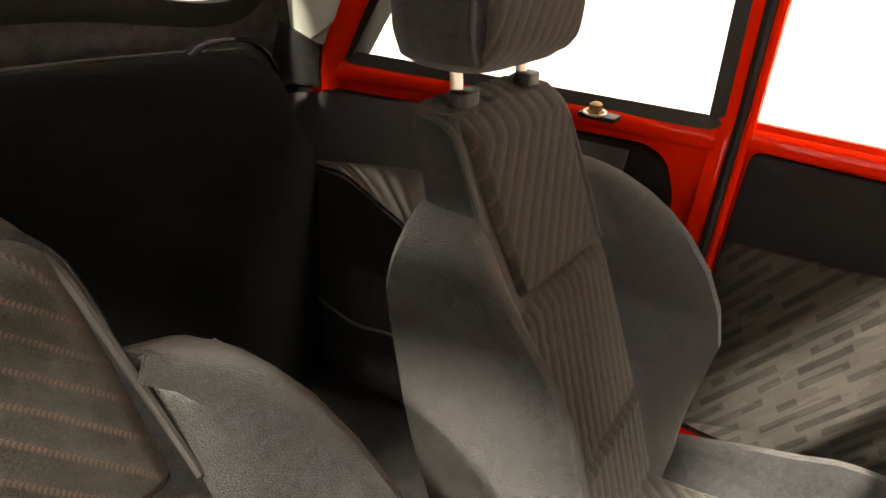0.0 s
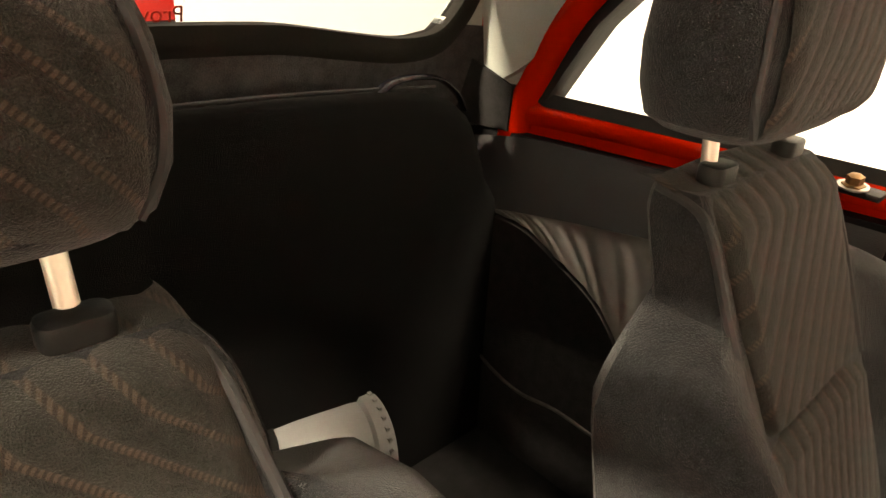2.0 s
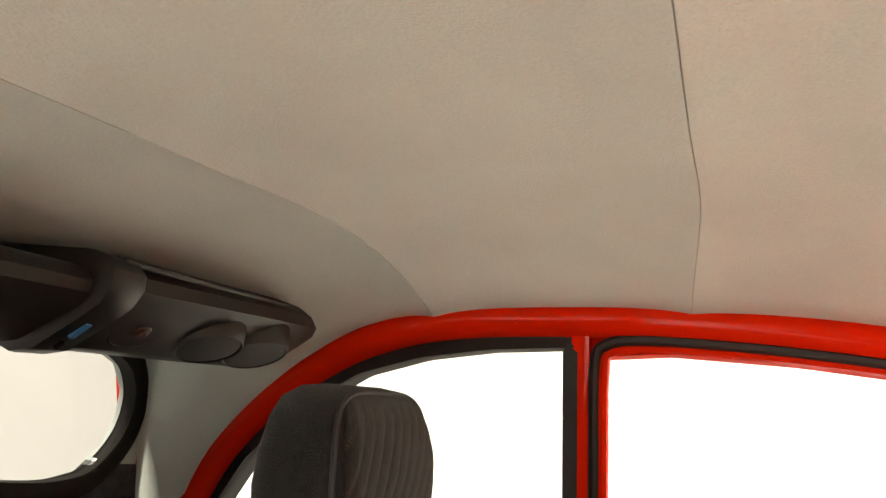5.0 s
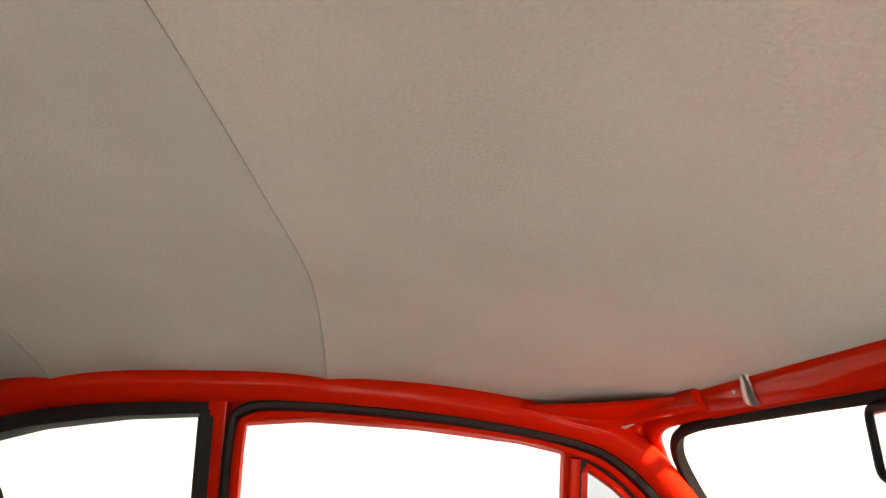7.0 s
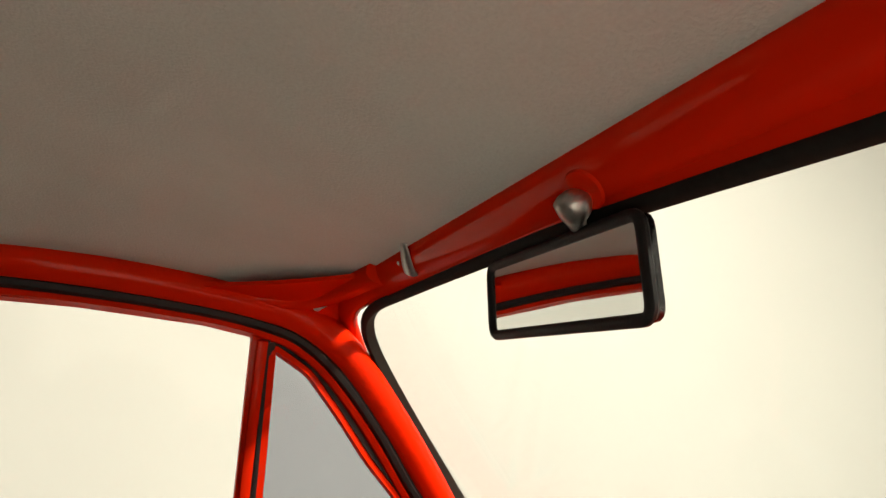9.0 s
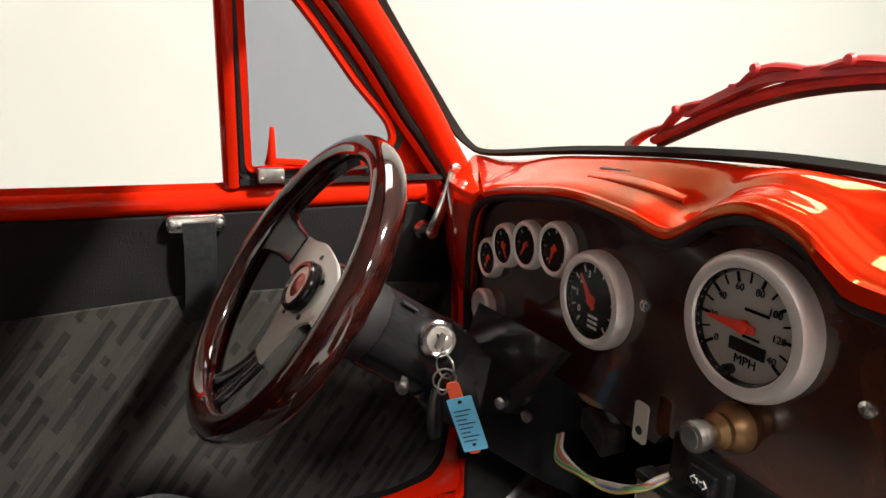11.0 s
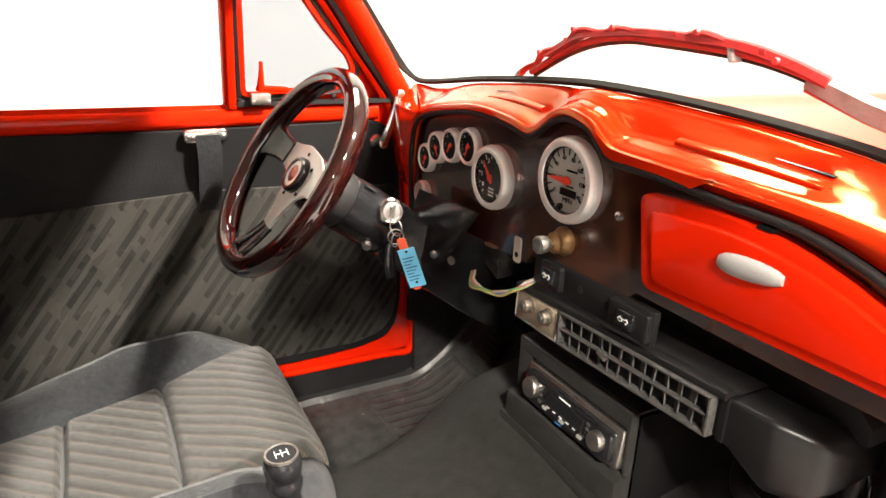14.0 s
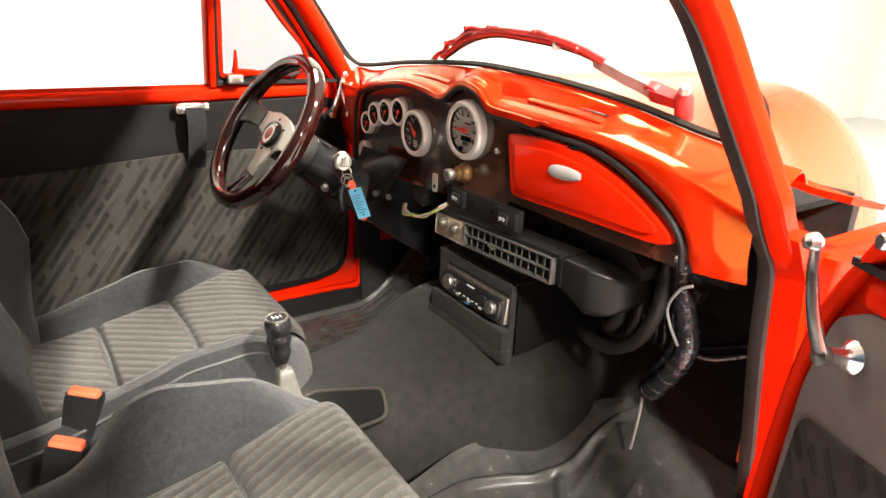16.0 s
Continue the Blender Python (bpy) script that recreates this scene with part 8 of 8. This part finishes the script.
def wall_ornament():
    o = thing("hanging_ornament", (-1.30, -3.2, 1.15), "bright paper ornament hanging on the white wall", "ornament")
    lime, pink = material("lime_paper", (0.28, 0.42, 0.06), 0.5, var=0.1), material("pink_paper", (0.75, 0.28, 0.22), 0.5, var=0.1)
    r = pose(0, 0, 0, 0, 9, 0)
    part("card", box((-1.275, -3.21, 1.165), (0.085, 0.022, 0.20), 0.008, r), lime, o)
    part("card_edge", box((-1.245, -3.205, 1.19), (0.030, 0.03, 0.15), 0.006, r), material("pale_lime_paper", (0.50, 0.56, 0.28), 0.6, var=0.1), o)
    part("paper_disc", lathe([(0.0, 0.0), (0.055, 0.0), (0.060, 0.01), (0.050, 0.022), (0.0, 0.024)], (-1.335, -3.22, 1.20), (0.2, 1, 0), 24), pink, o, "brown-pink paper disc")
    part("ribbon", box((-1.31, -3.20, 1.055), (0.085, 0.012, 0.03), 0.004, pose(0, 0, 0, 0, -12, 0)), ORANGE, o, "orange ribbon")
    part("tassel", box((-1.325, -3.21, 0.955), (0.038, 0.02, 0.10), 0.008, pose(0, 0, 0, 0, -8, 0)), material("slate_blue_paper", (0.10, 0.16, 0.26), 0.7, var=0.2), o, "slate blue tag")
    part("tassel_string", tube([(-1.31, -3.21, 1.045), (-1.322, -3.21, 1.0)], 0.004, 6), PLASTIC_GREY, o)
    part("string", tube([(-1.265, -3.21, 1.26), (-1.262, -3.235, 1.52)], 0.005, 6), lime, o)

wall_ornament()


def parked_car(x, y, turn, paint, label):
    """A low coupe: body, glasshouse, four wheels."""
    c = thing("sports_car", (x, y, 0.0), label, "car", "parked cars")
    m = pose(x, y, 0, 0, 0, turn)
    side = [(-2.1, 0.42, 0.55), (-1.9, 0.66, 0.80), (-1.2, 0.78, 0.86), (-0.3, 0.84, 0.88), (0.7, 0.92, 0.88), (1.6, 0.96, 0.85), (2.05, 0.88, 0.74), (2.12, 0.55, 0.66)]
    rings = []
    for ly, top, w in side:
        rings.append([m @ Vector((px * w, ly, 0.18 + (top * 0.82 - 0.18) * pz)) for px, pz in ((-0.92, 0.0), (-1.0, 0.45), (-0.95, 0.8), (-0.75, 0.97), (0, 1.0), (0.75, 0.97), (0.95, 0.8), (1.0, 0.45), (0.92, 0.0))])
    part("body", loft(rings), paint, c)
    rings = []
    for ly, top, w in ((-0.55, 0.84, 0.70), (0.05, 1.18, 0.58), (0.55, 1.24, 0.56), (1.0, 1.20, 0.58), (1.75, 0.92, 0.66)):
        rings.append([m @ Vector((px * w, ly, 0.66 + (top * 0.82 - 0.66) * pz)) for px, pz in ((-1.1, 0.0), (-1.0, 0.75), (-0.85, 1.0), (0.85, 1.0), (1.0, 0.75), (1.1, 0.0))])
    part("roof", loft(rings), paint, c)
    for sx in (-1, 1):
        part("side_window", loft([[m @ Vector((sx * (0.735 - 0.16 * t), ly, z * 0.82)) for t, ly, z in ((0.05, -0.35, 0.88), (0.05, 1.2, 0.92), (0.85, 0.95, 1.14), (0.85, 0.15, 1.12))], [m @ Vector((sx * (0.70 - 0.16 * t), ly, z * 0.82)) for t, ly, z in ((0.05, -0.35, 0.88), (0.05, 1.2, 0.92), (0.85, 0.95, 1.14), (0.85, 0.15, 1.12))]]), GLOSS_BLACK, c, "dark side glass")
        for ly in (-1.35, 1.3):
            o = m @ Vector((sx * 0.80, ly, 0.33))
            ax = m.to_3x3() @ Vector((sx, 0, 0))
            w = part("wheel", lathe([(0.0, 0.0), (0.33, 0.0), (0.335, 0.05), (0.33, 0.12), (0.24, 0.13), (0.22, 0.10), (0.0, 0.09)], o - ax * 0.06, ax, 24), RUBBER, c)
            part("rim", lathe([(0.0, 0.0), (0.22, 0.0), (0.21, 0.02), (0.06, 0.03), (0.0, 0.03)], o + ax * 0.035, ax, 20), STEEL, w)
    for sx in (-0.6, 0.6):
        part("headlight", lathe([(0.0, 0.0), (0.09, 0.0), (0.08, 0.03), (0.0, 0.05)], m @ Vector((sx, -2.0, 0.62)), m.to_3x3() @ Vector((0, -1, 0.2)), 16), WHITE_INK, c)


def showroom():
    blue = material("blue_showroom_wall", (0.11, 0.18, 0.30), 0.7, var=0.15, scale=2)
    structure("showroom_wall", box((-2.5, -34.0, 3.5), (29, 0.1, 7.0)), blue, "dark blue far showroom wall", "wall")
    structure("showroom_side_wall", box((12.0, -18.9, 3.5), (0.1, 30.1, 7.0)), blue, "dark blue showroom side wall", "wall")
    structure("showroom_partition", box((-17.0, -18.6, 3.5), (0.1, 30.7, 7.0)), blue, "dark blue showroom side wall", "wall")
    structure("showroom_ceiling", box((-2.5, -18.7, 6.0), (29, 30.6, 0.1)), blue, "dark blue showroom ceiling", "ceiling")
    glow = bpy.data.materials.new("tube_lamp_glow")
    glow.use_nodes = True
    p = glow.node_tree.nodes["Principled BSDF"]
    p.inputs["Emission Color"].default_value, p.inputs["Emission Strength"].default_value = (1.0, 0.97, 0.92, 1), 7.0
    first = None
    for i, y in enumerate((-13, -17, -21, -25, -29, -32.5)):
        for x in (-3.0, -5.6, -8.2, -10.8, -13.4):
            x += 0.7 * (i % 2)
            l = thing("strip_lamp", (x, y, 2.2), "glowing white strip lamp under the showroom ceiling", "lamp", "showroom strip lamps")
            part("tube", box((x, y, 2.2), (1.3, 0.16, 0.09), 0.02), glow, l)
            part("tray", box((x, y, 2.28), (1.4, 0.24, 0.06), 0.01), PLASTIC_GREY, l)
            for sx in (-0.5, 0.5):
                part("hanger", box((x + sx, y, 4.13), (0.012, 0.012, 3.64)), STEEL, l)
    for k in range(12):
        w = thing("showroom_window", (-15.6 + k * 1.3, -33.9, 0.4), "bright daylit showroom window", "window", "showroom windows", "structure")
        part("pane", box((-15.6 + k * 1.3, -33.93, 0.42), (1.0, 0.06, 0.60), 0.0), glow, w)
    post = thing("showroom_column", (-3.45, -12.0, 0.0), "pale steel showroom column", "column")
    part("shaft", box((-3.45, -12.0, 3.0), (0.22, 0.22, 5.95), 0.02), PLASTIC_GREY, post)
    red = material("sports_car_red", (0.70, 0.03, 0.02), 0.25, var=0.05, coat=0.8)
    parked_car(-2.6, -7.6, 105, red, "low red sports car parked in the showroom")
    parked_car(-2.9, -12.3, 100, red, "low red coupe parked in the showroom")
    parked_car(-4.9, -16.5, 95, red, "red sports car parked far back in the showroom")


showroom()
